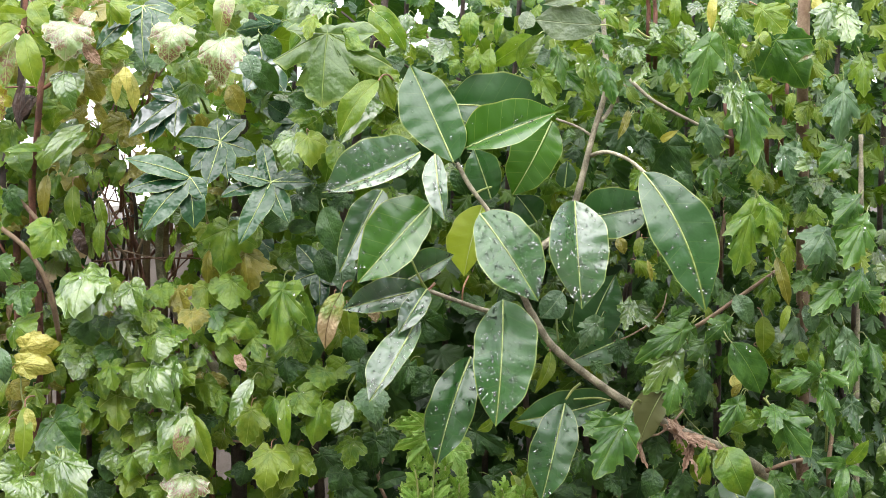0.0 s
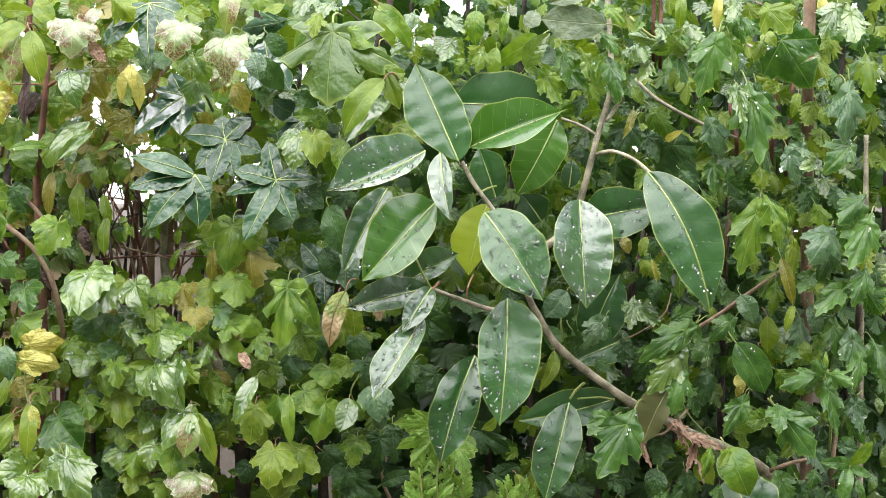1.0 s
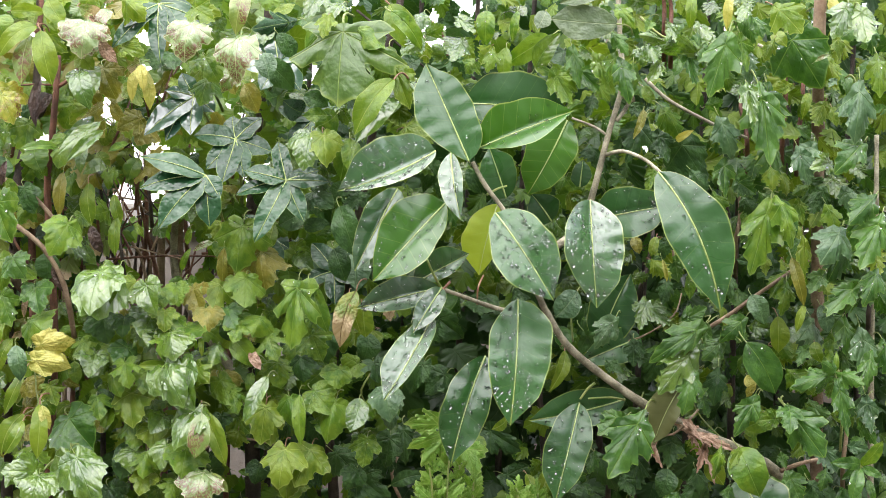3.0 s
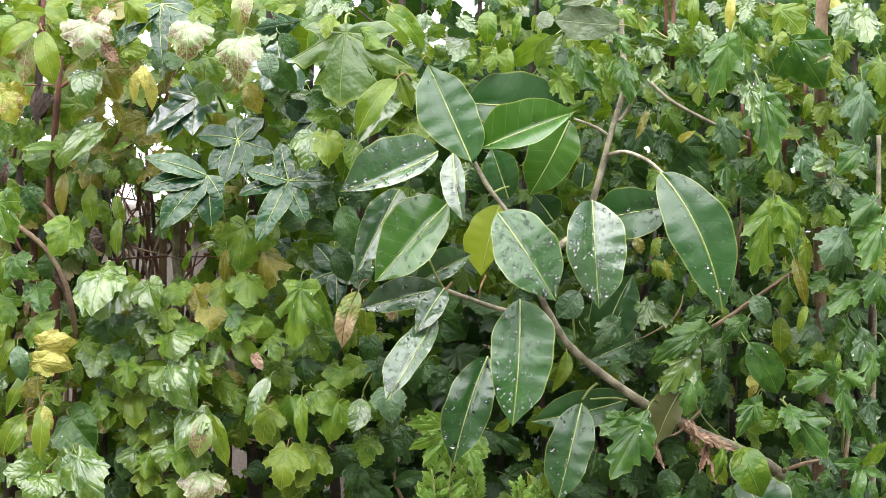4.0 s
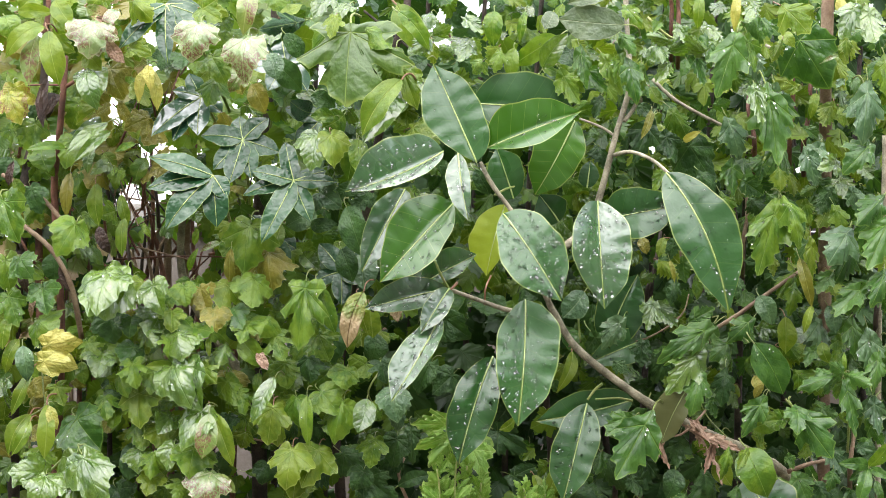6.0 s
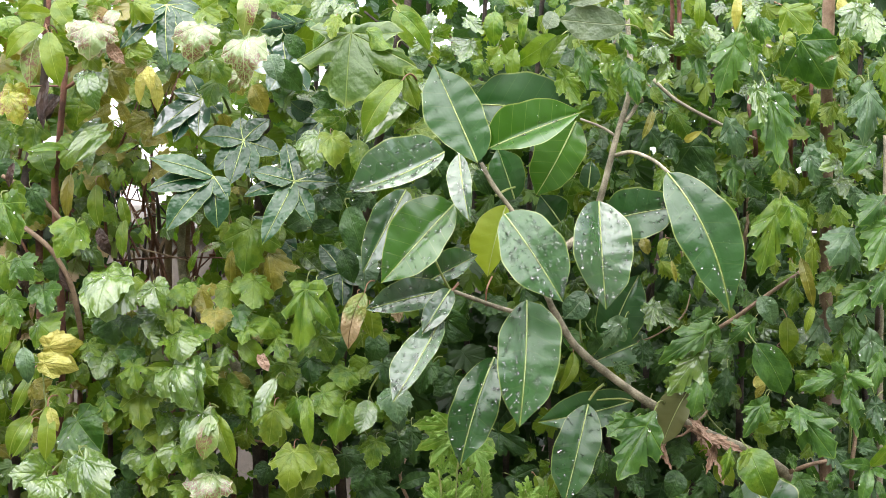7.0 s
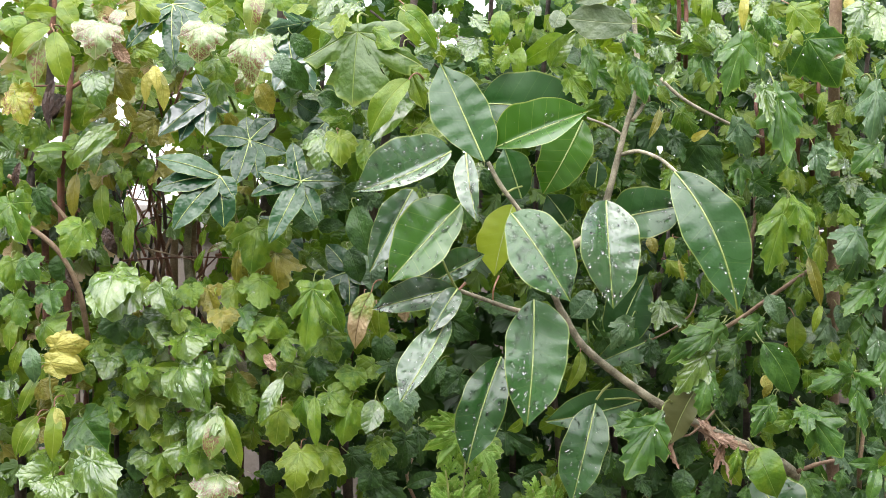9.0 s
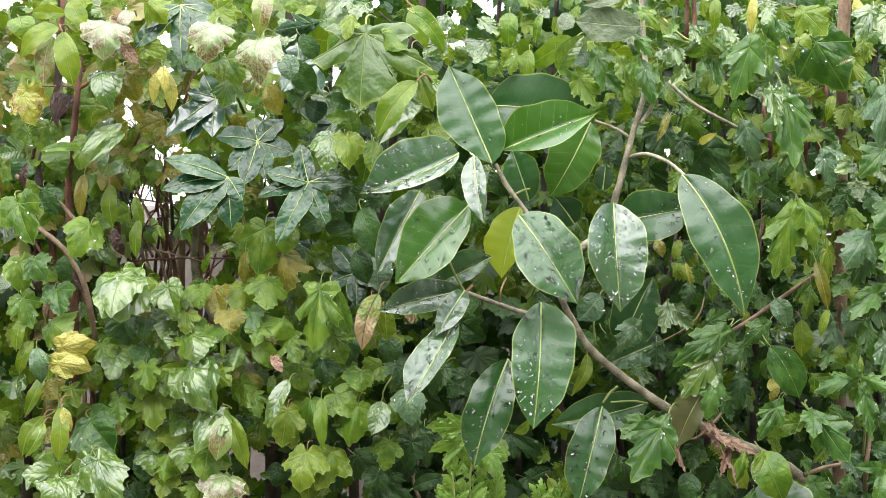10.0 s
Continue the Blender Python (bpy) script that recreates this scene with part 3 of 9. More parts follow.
laurel(sapling, (0.017, 2.820, 1.629), (0.030, 2.770, 1.540), (0.0121, 0.0205), (30, 6), 0.04, 0.06, 0.02, 'laurel_wet', 34, (0.45, 0.5))
laurel(sapling, (0.010, 2.820, 1.562), (-0.087, 2.780, 1.457), (0.0349, 0.0471), (36, 6), 0, 0.05, 0.014, 'laurel_young', 50, (0.52, 0.36))
laurel(sapling, (-0.056, 2.880, 1.583), (-0.114, 2.840, 1.470), (0.0234, 0.0265), (30, 10), 0, 0.05, 0.014, 'laurel_wet', 24)
laurel(sapling, (0.077, 2.790, 1.548), (0.152, 2.742, 1.433), (0.0450, 0.0405), (2, 14), -0.02, 0.07, 0.012, 'laurel', 190, (0.42, 0.5))
laurel(sapling, (0.209, 2.865, 1.567), (0.215, 2.815, 1.421), (0.0447, 0.0400), (-2, 42), 0.02, 0.07, 0.015, 'laurel_wet', 110, (0.47, 0.45))
laurel(sapling, (0.218, 2.910, 1.540), (0.323, 2.870, 1.561), (0.0363, 0.0379), (10, 20), 0, 0.08, 0.012, 'laurel', 44)
laurel(sapling, (0.300, 2.840, 1.605), (0.380, 2.795, 1.417), (0.0435, 0.0405), (8, 16), -0.12, 0.07, 0.012, 'laurel', 40, (0.45, 0.47))
laurel(sapling, (0.108, 2.820, 1.432), (0.096, 2.760, 1.267), (0.0484, 0.0393), (2, 20), -0.03, 0.06, 0.012, 'laurel', 130, (0.4, 0.5))
laurel(sapling, (0.065, 2.860, 1.353), (0.018, 2.820, 1.209), (0.0316, 0.0339), (18, 10), 0.05, 0.06, 0.03, 'laurel', 60, (0.45, 0.5))
laurel(sapling, (-0.008, 2.830, 1.407), (-0.070, 2.740, 1.302), (0.0151, 0.0302), (40, 0), -0.03, 0.06, 0.014, 'laurel_wet', 100, (0.42, 0.55))
laurel(sapling, (0.002, 2.860, 1.446), (-0.109, 2.820, 1.420), (0.0192, 0.0269), (40, 8), 0, 0.07, 0.02, 'laurel_wet', 55, (0.5, 0.5))
laurel(sapling, (0.005, 2.850, 1.446), (-0.032, 2.790, 1.390), (0.0170, 0.0170), (20, 10), 0, 0.1, 0.02, 'laurel_wet', 18)
laurel(sapling, (0.084, 2.930, 1.563), (0.057, 2.910, 1.463), (0.0174, 0.0348), (5, 10), 0.05, 0.04, 0.02, 'laurel_lime', 0, (0.5, 0.5))
laurel(sapling, (0.198, 2.920, 1.284), (0.162, 2.870, 1.152), (0.0298, 0.0345), (6, 14), 0, 0.06, 0.014, 'laurel', 50, (0.47, 0.5))
laurel(sapling, (0.096, 2.940, 1.571), (0.072, 2.940, 1.644), (0.0271, 0.0271), (10, 10), 0, 0.05, 0.01, 'laurel', 0)
laurel(sapling, (0.229, 2.980, 1.360), (0.275, 2.980, 1.464), (0.0355, 0.0355), (8, 12), -0.06, 0.05, 0.01, 'laurel', 0)
laurel(sapling, (0.424, 2.930, 1.178), (0.467, 2.870, 1.096), (0.0461, 0.0461), (10, 14), 0, 0.08, 0.01, 'laurel', 24)
laurel(sapling, (0.340, 2.930, 1.304), (0.301, 2.910, 1.228), (0.0191, 0.0286), (-10, 20), 0.08, 0.05, 0.04, 'olive', 0)
laurel(sapling, (0.200, 2.950, 1.587), (0.205, 2.950, 1.626), (0.0144, 0.0144), (5, 10), 0, 0.05, 0.01, 'laurel', 0)
laurel(sapling, (0.267, 2.980, 1.285), (0.130, 2.920, 1.260), (0.0242, 0.0307), (20, 10), -0.05, 0.1, 0.014, 'laurel', 20)
laurel(sapling, (0.291, 3.000, 1.372), (0.200, 2.930, 1.340), (0.0244, 0.0244), (20, 10), 0, 0.1, 0.014, 'laurel', 20)
laurel(sapling, (0.161, 2.960, 1.539), (0.133, 2.950, 1.577), (0.0241, 0.0241), (10, 10), 0, 0.1, 0.01, 'laurel', 0)
laurel(sapling, (-0.033, 2.885, 1.452), (0.042, 2.860, 1.493), (0.0290, 0.0150), (10, 40), 0, 0.06, 0.015, 'laurel_wet', 24, (0.5, 0.5))
stem(sapling, 'trunk', [(0.576, 3.05, 0.0), (0.56, 3.04, 0.5), (0.580, 3.120, 0.985), (0.514, 3.080, 1.150), (0.439, 2.990, 1.207), (0.365, 2.950, 1.242), (0.292, 2.930, 1.280), (0.230, 2.910, 1.323), (0.179, 2.890, 1.366), (0.151, 2.880, 1.410), (0.139, 2.870, 1.435), (0.125, 2.860, 1.478), (0.101, 2.840, 1.535)], 0.0095, 0.0036, 'bark', 0.12)
stem(sapling, 'branch', [(0.113, 2.860, 1.509), (0.094, 2.855, 1.547), (0.065, 2.850, 1.586), (0.047, 2.850, 1.619)], 0.0036, 0.0030, 'bark', 0.12)
stem(sapling, 'branch', [(0.134, 2.880, 1.470), (0.159, 2.920, 1.497), (0.200, 2.940, 1.533), (0.217, 2.930, 1.576), (0.238, 2.920, 1.659), (0.259, 2.930, 1.731), (0.258, 2.950, 1.789), (0.254, 2.970, 1.903)], 0.0055, 0.0034, 'bark', 0.12)
stem(sapling, 'branch', [(0.144, 2.880, 1.406), (0.087, 2.880, 1.416), (0.051, 2.870, 1.428), (0.005, 2.860, 1.445)], 0.0035, 0.0028, 'bark', 0.12)
stem(sapling, 'petiole', [(0.236, 2.920, 1.632), (0.257, 2.890, 1.635), (0.284, 2.860, 1.622), (0.307, 2.840, 1.600)], 0.0028, 0.0022, 'bark', 0.12)
stem(sapling, 'petiole', [(0.255, 2.930, 1.715), (0.276, 2.940, 1.708), (0.265, 2.930, 1.731)], 0.0020, 0.0020, 'bark', 0.12)
stem(sapling, 'petiole', [(0.016, 2.870, 1.454), (-0.007, 2.840, 1.428), (-0.015, 2.830, 1.409)], 0.0020, 0.0016, 'petiole_red', 0)
stem(sapling, 'petiole', [(0.005, 2.860, 1.445), (-0.005, 2.850, 1.462), (-0.015, 2.840, 1.485)], 0.0020, 0.0016, 'petiole', 0)
stem(sapling, 'petiole', [(0.236, 2.920, 1.659), (0.218, 2.920, 1.671), (0.187, 2.920, 1.683)], 0.0022, 0.0016, 'bark', 0)
stem(sapling, 'petiole', [(0.220, 2.920, 1.312), (0.209, 2.920, 1.303), (0.199, 2.920, 1.289)], 0.0020, 0.0016, 'petiole', 0)
stem(sapling, 'petiole', [(0.264, 2.940, 1.286), (0.244, 2.940, 1.290), (0.211, 2.930, 1.289)], 0.0018, 0.0014, 'petiole', 0)
stem(sapling, 'petiole', [(0.273, 2.930, 1.731), (0.267, 2.930, 1.703), (0.250, 2.920, 1.679)], 0.0030, 0.0030, 'bark', 0)
stem(sapling, 'petiole', [(0.054, 2.880, 1.423), (0.055, 2.870, 1.446), (0.063, 2.900, 1.463)], 0.0014, 0.0012, 'petiole_red', 0)
stem(sapling, 'petiole', [(0.067, 2.860, 1.574), (0.083, 2.880, 1.583), (0.095, 2.900, 1.587)], 0.0018, 0.0014, 'petiole', 0)
stem(sapling, 'petiole', [(0.230, 2.970, 1.362), (0.288, 2.980, 1.373), (0.337, 2.990, 1.404), (0.349, 2.990, 1.436)], 0.0014, 0.0010, 'bark_tan', 0)
stem(sapling, 'petiole', [(0.197, 2.960, 1.437), (0.189, 2.960, 1.405), (0.192, 2.970, 1.368)], 0.0015, 0.0015, 'midrib', 0)

# ---- the palmate shrub ----
palmate_shrub = thing("palmate_shrub", (-0.290, 3.2, 0.0), "evergreen shrub with dark blue-green palmate leaves in the hedge", "shrub")
palmate(palmate_shrub, (-0.213, 2.923, 1.596), [((-0.152, 2.925, 1.595), 0.028), ((-0.168, 2.938, 1.612), 0.025), ((-0.186, 2.898, 1.538), 0.032), ((-0.242, 2.919, 1.568), 0.024), ((-0.255, 2.881, 1.509), 0.036), ((-0.285, 2.922, 1.576), 0.028), ((-0.272, 2.921, 1.611), 0.032), ((-0.227, 2.953, 1.653), 0.028)])
palmate(palmate_shrub, (-0.287, 2.952, 1.655), [((-0.234, 2.953, 1.638), 0.035), ((-0.252, 2.973, 1.688), 0.033), ((-0.294, 2.980, 1.691), 0.029), ((-0.346, 2.947, 1.661), 0.037), ((-0.327, 2.928, 1.612), 0.033), ((-0.303, 2.912, 1.592), 0.033), ((-0.273, 2.923, 1.600), 0.031)])
palmate(palmate_shrub, (-0.323, 2.894, 1.602), [((-0.412, 2.884, 1.629), 0.034), ((-0.414, 2.884, 1.585), 0.040), ((-0.386, 2.868, 1.528), 0.042), ((-0.346, 2.881, 1.567), 0.023), ((-0.316, 2.879, 1.530), 0.038), ((-0.302, 2.884, 1.570), 0.028)])
palmate(palmate_shrub, (-0.349, 2.981, 1.718), [((-0.416, 2.944, 1.661), 0.039), ((-0.387, 2.953, 1.653), 0.033), ((-0.350, 2.943, 1.661), 0.033), ((-0.318, 2.972, 1.695), 0.029), ((-0.368, 2.991, 1.753), 0.027), ((-0.390, 2.976, 1.727), 0.025)], 'palm_wet', 'rain-wet shiny leaflet')
palmate(palmate_shrub, (-0.397, 2.962, 1.848), [((-0.461, 2.936, 1.783), 0.033), ((-0.445, 2.938, 1.813), 0.029), ((-0.388, 2.911, 1.761), 0.029), ((-0.319, 2.957, 1.818), 0.033), ((-0.349, 2.969, 1.846), 0.027), ((-0.360, 2.925, 1.787), 0.024)])
palmate(palmate_shrub, (-0.232, 3.020, 1.771), [((-0.277, 3.053, 1.816), 0.034), ((-0.256, 2.999, 1.728), 0.036), ((-0.198, 3.002, 1.728), 0.034), ((-0.242, 3.040, 1.822), 0.036), ((-0.209, 3.040, 1.789), 0.034), ((-0.282, 3.020, 1.763), 0.034)], 'palm_wet', 'rain-wet shiny leaflet')
palmate(palmate_shrub, (-0.184, 3.030, 1.686), [((-0.235, 3.052, 1.708), 0.034), ((-0.216, 3.018, 1.648), 0.034), ((-0.150, 3.010, 1.656), 0.030), ((-0.160, 3.042, 1.715), 0.030)])
palmate(palmate_shrub, (-0.151, 3.020, 1.468), [((-0.184, 3.035, 1.509), 0.034), ((-0.118, 3.035, 1.509), 0.036), ((-0.109, 3.001, 1.452), 0.034), ((-0.149, 2.988, 1.420), 0.029), ((-0.192, 3.013, 1.452), 0.029)])
palmate(palmate_shrub, (-0.251, 3.040, 1.517), [((-0.284, 3.046, 1.550), 0.030), ((-0.217, 3.035, 1.501), 0.036), ((-0.231, 3.009, 1.468), 0.034), ((-0.290, 3.021, 1.492), 0.034)])
stem(palmate_shrub, 'leaf_stalk', [(-0.213, 2.925, 1.596), (-0.239, 3.031, 1.550), (-0.269, 3.160, 1.441)], 0.0016, 0.0024, 'petiole', 0)
stem(palmate_shrub, 'leaf_stalk', [(-0.287, 2.954, 1.656), (-0.291, 3.060, 1.611), (-0.295, 3.190, 1.503)], 0.0016, 0.0024, 'petiole', 0)
stem(palmate_shrub, 'leaf_stalk', [(-0.323, 2.896, 1.602), (-0.314, 3.001, 1.556), (-0.303, 3.130, 1.448)], 0.0016, 0.0024, 'petiole', 0)
stem(palmate_shrub, 'leaf_stalk', [(-0.349, 2.983, 1.718), (-0.335, 3.090, 1.675), (-0.317, 3.220, 1.569)], 0.0016, 0.0024, 'petiole', 0)
stem(palmate_shrub, 'leaf_stalk', [(-0.397, 2.964, 1.848), (-0.367, 3.070, 1.811), (-0.331, 3.200, 1.711)], 0.0016, 0.0024, 'petiole', 0)
stem(palmate_shrub, 'leaf_stalk', [(-0.232, 3.022, 1.771), (-0.255, 3.129, 1.730), (-0.282, 3.260, 1.625)], 0.0016, 0.0024, 'petiole', 0)
stem(palmate_shrub, 'leaf_stalk', [(-0.184, 3.032, 1.686), (-0.221, 3.139, 1.642), (-0.267, 3.270, 1.532)], 0.0016, 0.0024, 'petiole', 0)
stem(palmate_shrub, 'leaf_stalk', [(-0.151, 3.022, 1.468), (-0.199, 3.129, 1.416), (-0.255, 3.260, 1.298)], 0.0016, 0.0024, 'petiole', 0)
stem(palmate_shrub, 'leaf_stalk', [(-0.251, 3.041, 1.517), (-0.268, 3.149, 1.467), (-0.289, 3.280, 1.350)], 0.0016, 0.0024, 'petiole', 0)
stem(palmate_shrub, 'trunk', [(-0.29, 3.2, 0.0), (-0.285, 3.21, 0.6), (-0.287, 3.220, 1.169), (-0.300, 3.220, 1.396), (-0.281, 3.200, 1.622), (-0.264, 3.200, 1.813), (-0.255, 3.200, 1.935)], 0.0140, 0.0070, 'bark_dark', 0.12)
stem(palmate_shrub, 'branch', [(-0.290, 3.220, 1.274), (-0.394, 3.200, 1.431), (-0.402, 3.180, 1.535), (-0.373, 3.100, 1.602)], 0.0080, 0.0040, 'bark', 0.12)

# ---- the hedge ----
yellowing = thing("hedge_shrub", (-0.594, 3.3, 0.0), "shrub with yellow-green lobed leaves turning brown on reddish stems", "shrub", "hedge shrubs")
green = thing("hedge_shrub", (-0.129, 3.3, 0.0), "hedge shrub with mid-green lobed leaves and a few withered ones", "shrub", "hedge shrubs")
toothed = thing("hedge_shrub", (0.489, 3.3, 0.0), "dense hedge shrub with fresh green deeply toothed lobed leaves", "shrub", "hedge shrubs")
leaf(yellowing, 'o', (-0.562, 2.920, 1.812), (-0.611, 2.890, 1.769), 'lime', 10, 0.80)
leaf(yellowing, 'o', (-0.571, 2.915, 1.800), (-0.579, 2.895, 1.728), 'blotch', 8, 0.75)
leaf(yellowing, 'o', (-0.555, 2.910, 1.805), (-0.535, 2.890, 1.728), 'lime', -12, 0.80)
leaf(yellowing, 'm', (-0.488, 2.905, 1.819), (-0.494, 2.885, 1.762), 'pale', 0, 0.95, version=28)
leaf(yellowing, 'o', (-0.472, 2.910, 1.791), (-0.447, 2.900, 1.759), 'dead', 20, 0.90)
leaf(yellowing, 'd', (-0.498, 2.900, 1.747), (-0.481, 2.870, 1.695), 'wet', 0, 0.75)
leaf(yellowing, 'n', (-0.419, 2.940, 1.757), (-0.432, 2.930, 1.706), 'yellow', 10, 1.00)
leaf(yellowing, 'n', (-0.418, 2.940, 1.757), (-0.405, 2.930, 1.695), 'yellow', -10, 1.00)
leaf(yellowing, 'n', (-0.419, 2.935, 1.759), (-0.413, 2.915, 1.722), 'yellow', 0, 1.30)
leaf(yellowing, 'm', (-0.341, 2.910, 1.818), (-0.352, 2.895, 1.758), 'pale', 12, 0.95, version=28)
leaf(yellowing, 'o', (-0.271, 2.920, 1.860), (-0.281, 2.900, 1.800), 'blotch', -10, 0.90)
leaf(yellowing, 'm', (-0.273, 2.890, 1.797), (-0.275, 2.870, 1.726), 'pale', 10, 0.75, version=29)
leaf(yellowing, 't', (-0.478, 2.970, 1.760), (-0.457, 2.960, 1.711), 'ochre', 10, 0.80)
leaf(yellowing, 'o', (-0.607, 2.960, 1.838), (-0.553, 2.940, 1.834), 'lime', 0, 0.70)
leaf(yellowing, 'o', (-0.553, 2.950, 1.853), (-0.526, 2.930, 1.815), 'lime', 0, 1.10)
leaf(yellowing, 't', (-0.611, 2.950, 1.733), (-0.601, 2.940, 1.680), 'lacework', 0, 0.75)
leaf(yellowing, 'o', (-0.473, 2.920, 1.678), (-0.527, 2.890, 1.632), 'wet', 10, 0.50)
leaf(yellowing, 'o', (-0.468, 2.915, 1.665), (-0.511, 2.875, 1.622), 'wet', -8, 0.45)
leaf(yellowing, 'n', (-0.534, 2.930, 1.642), (-0.582, 2.900, 1.641), 'mid', 15, 0.90)
leaf(yellowing, 't', (-0.525, 2.960, 1.657), (-0.537, 2.940, 1.612), 'mid', 0, 0.80)
leaf(yellowing, 'o', (-0.496, 2.930, 1.642), (-0.500, 2.910, 1.607), 'wet', 0, 0.80)
leaf(yellowing, 'o', (-0.615, 2.970, 1.599), (-0.599, 2.970, 1.577), 'mid', 0, 1.30)
leaf(yellowing, 't', (-0.422, 2.970, 1.686), (-0.457, 2.960, 1.668), 'ochre', 0, 0.70)
leaf(yellowing, 'm', (-0.516, 2.920, 1.539), (-0.541, 2.895, 1.488), 'mid', -10, 0.80, version=24)
leaf(yellowing, 'o', (-0.526, 2.930, 1.534), (-0.504, 2.910, 1.501), 'mid', 10, 0.90)
leaf(yellowing, 't', (-0.623, 2.930, 1.572), (-0.593, 2.910, 1.507), 'mid', 8, 0.70)
leaf(yellowing, 'o', (-0.500, 2.980, 1.594), (-0.494, 2.970, 1.533), 'lime', 5, 0.75)
leaf(yellowing, 'o', (-0.465, 2.990, 1.578), (-0.454, 2.980, 1.533), 'lime', -5, 0.70)
leaf(yellowing, 'o', (-0.538, 2.990, 1.610), (-0.543, 2.980, 1.545), 'ochre', 5, 0.60)
leaf(yellowing, 'm', (-0.465, 2.885, 1.471), (-0.473, 2.835, 1.407), 'wet', 10, 0.72, version=25)
leaf(yellowing, 'o', (-0.443, 2.910, 1.477), (-0.456, 2.880, 1.423), 'wet', 0, 0.80)
leaf(yellowing, 't', (-0.427, 2.950, 1.453), (-0.452, 2.930, 1.417), 'lime', 0, 0.80)
leaf(yellowing, 'm', (-0.409, 2.920, 1.453), (-0.391, 2.890, 1.407), 'wet', 10, 0.70)
leaf(yellowing, 'm', (-0.601, 2.940, 1.489), (-0.577, 2.920, 1.457), 'serrate', 0, 0.90)
leaf(yellowing, 't', (-0.569, 2.940, 1.449), (-0.557, 2.920, 1.406), 'serrate', 0, 0.80)
leaf(yellowing, 'm', (-0.577, 2.940, 1.401), (-0.544, 2.910, 1.375), 'mid', 0, 1.10)
leaf(yellowing, 'm', (-0.556, 2.882, 1.365), (-0.500, 2.872, 1.375), 'yellow', 6, 0.60, version=20)
leaf(yellowing, 'm', (-0.561, 2.875, 1.346), (-0.505, 2.865, 1.339), 'yellow', -4, 0.50, version=20)
leaf(yellowing, 'd', (-0.592, 2.920, 1.365), (-0.584, 2.910, 1.315), 'grey', 0, 0.75)
leaf(yellowing, 'n', (-0.583, 2.940, 1.329), (-0.613, 2.930, 1.266), 'lime', 10, 0.90)
leaf(yellowing, 'o', (-0.603, 2.950, 1.373), (-0.622, 2.940, 1.325), 'lime', 0, 0.70)
leaf(yellowing, 'd', (-0.563, 2.950, 1.293), (-0.541, 2.940, 1.266), 'mid', 0, 1.20)
leaf(yellowing, 'n', (-0.552, 2.890, 1.285), (-0.554, 2.870, 1.211), 'lime', 5, 1.10)
leaf(yellowing, 'o', (-0.548, 2.885, 1.283), (-0.536, 2.875, 1.251), 'yellow', 0, 0.90)
leaf(yellowing, 'n', (-0.577, 2.900, 1.261), (-0.600, 2.880, 1.216), 'lime', 0, 1.10)
leaf(yellowing, 'n', (-0.578, 2.895, 1.256), (-0.577, 2.885, 1.223), 'pale', 0, 1.00)
leaf(yellowing, 'm', (-0.521, 2.930, 1.266), (-0.480, 2.910, 1.217), 'serrate', 8, 0.95)
leaf(yellowing, 'm', (-0.550, 2.880, 1.190), (-0.600, 2.850, 1.195), 'wet', 10, 0.75, version=26)
leaf(yellowing, 'm', (-0.549, 2.870, 1.191), (-0.556, 2.840, 1.143), 'wet', -6, 0.90, version=27)
leaf(yellowing, 'm', (-0.509, 2.880, 1.218), (-0.513, 2.850, 1.145), 'wet', 14, 0.60)
leaf(yellowing, 'm', (-0.501, 2.870, 1.219), (-0.464, 2.840, 1.143), 'wet', -8, 0.62, version=24)
leaf(yellowing, 't', (-0.396, 2.930, 1.417), (-0.416, 2.900, 1.375), 'wet', 0, 0.80)
leaf(yellowing, 't', (-0.352, 2.920, 1.394), (-0.356, 2.890, 1.352), 'mid', 0, 0.80)
leaf(yellowing, 'm', (-0.373, 2.900, 1.387), (-0.362, 2.865, 1.345), 'wet', 0, 0.90)
leaf(yellowing, 't', (-0.347, 2.950, 1.445), (-0.333, 2.930, 1.405), 'ochre', 0, 0.80)
leaf(yellowing, 'm', (-0.379, 2.890, 1.344), (-0.347, 2.850, 1.281), 'wet', 0, 0.70, version=28)
leaf(yellowing, 'm', (-0.354, 2.880, 1.345), (-0.334, 2.850, 1.277), 'wet', 12, 0.55)
leaf(yellowing, 'o', (-0.365, 2.900, 1.334), (-0.417, 2.890, 1.338), 'lime', 0, 0.55)
leaf(yellowing, 'd', (-0.289, 2.930, 1.374), (-0.257, 2.920, 1.335), 'mid', 6, 0.90)
leaf(yellowing, 'o', (-0.263, 2.920, 1.358), (-0.248, 2.910, 1.331), 'dead', 0, 0.90)
leaf(yellowing, 'n', (-0.331, 2.910, 1.376), (-0.329, 2.900, 1.350), 'lime', 0, 1.00)
leaf(yellowing, 't', (-0.432, 2.930, 1.302), (-0.425, 2.910, 1.248), 'lime', 0, 0.80)
leaf(yellowing, 'm', (-0.456, 2.920, 1.327), (-0.442, 2.900, 1.292), 'mid', 10, 0.70)
leaf(yellowing, 't', (-0.462, 2.940, 1.278), (-0.466, 2.920, 1.247), 'mid', 0, 0.90)
leaf(yellowing, 't', (-0.402, 2.940, 1.282), (-0.391, 2.920, 1.251), 'mid', 0, 0.90)
leaf(yellowing, 'm', (-0.400, 2.930, 1.251), (-0.394, 2.910, 1.217), 'lime', 0, 0.90)
leaf(yellowing, 'm', (-0.332, 2.875, 1.281), (-0.359, 2.845, 1.223), 'wet', 18, 0.60, version=25)
leaf(yellowing, 'd', (-0.324, 2.858, 1.275), (-0.332, 2.838, 1.215), 'blotch', 0, 0.70)
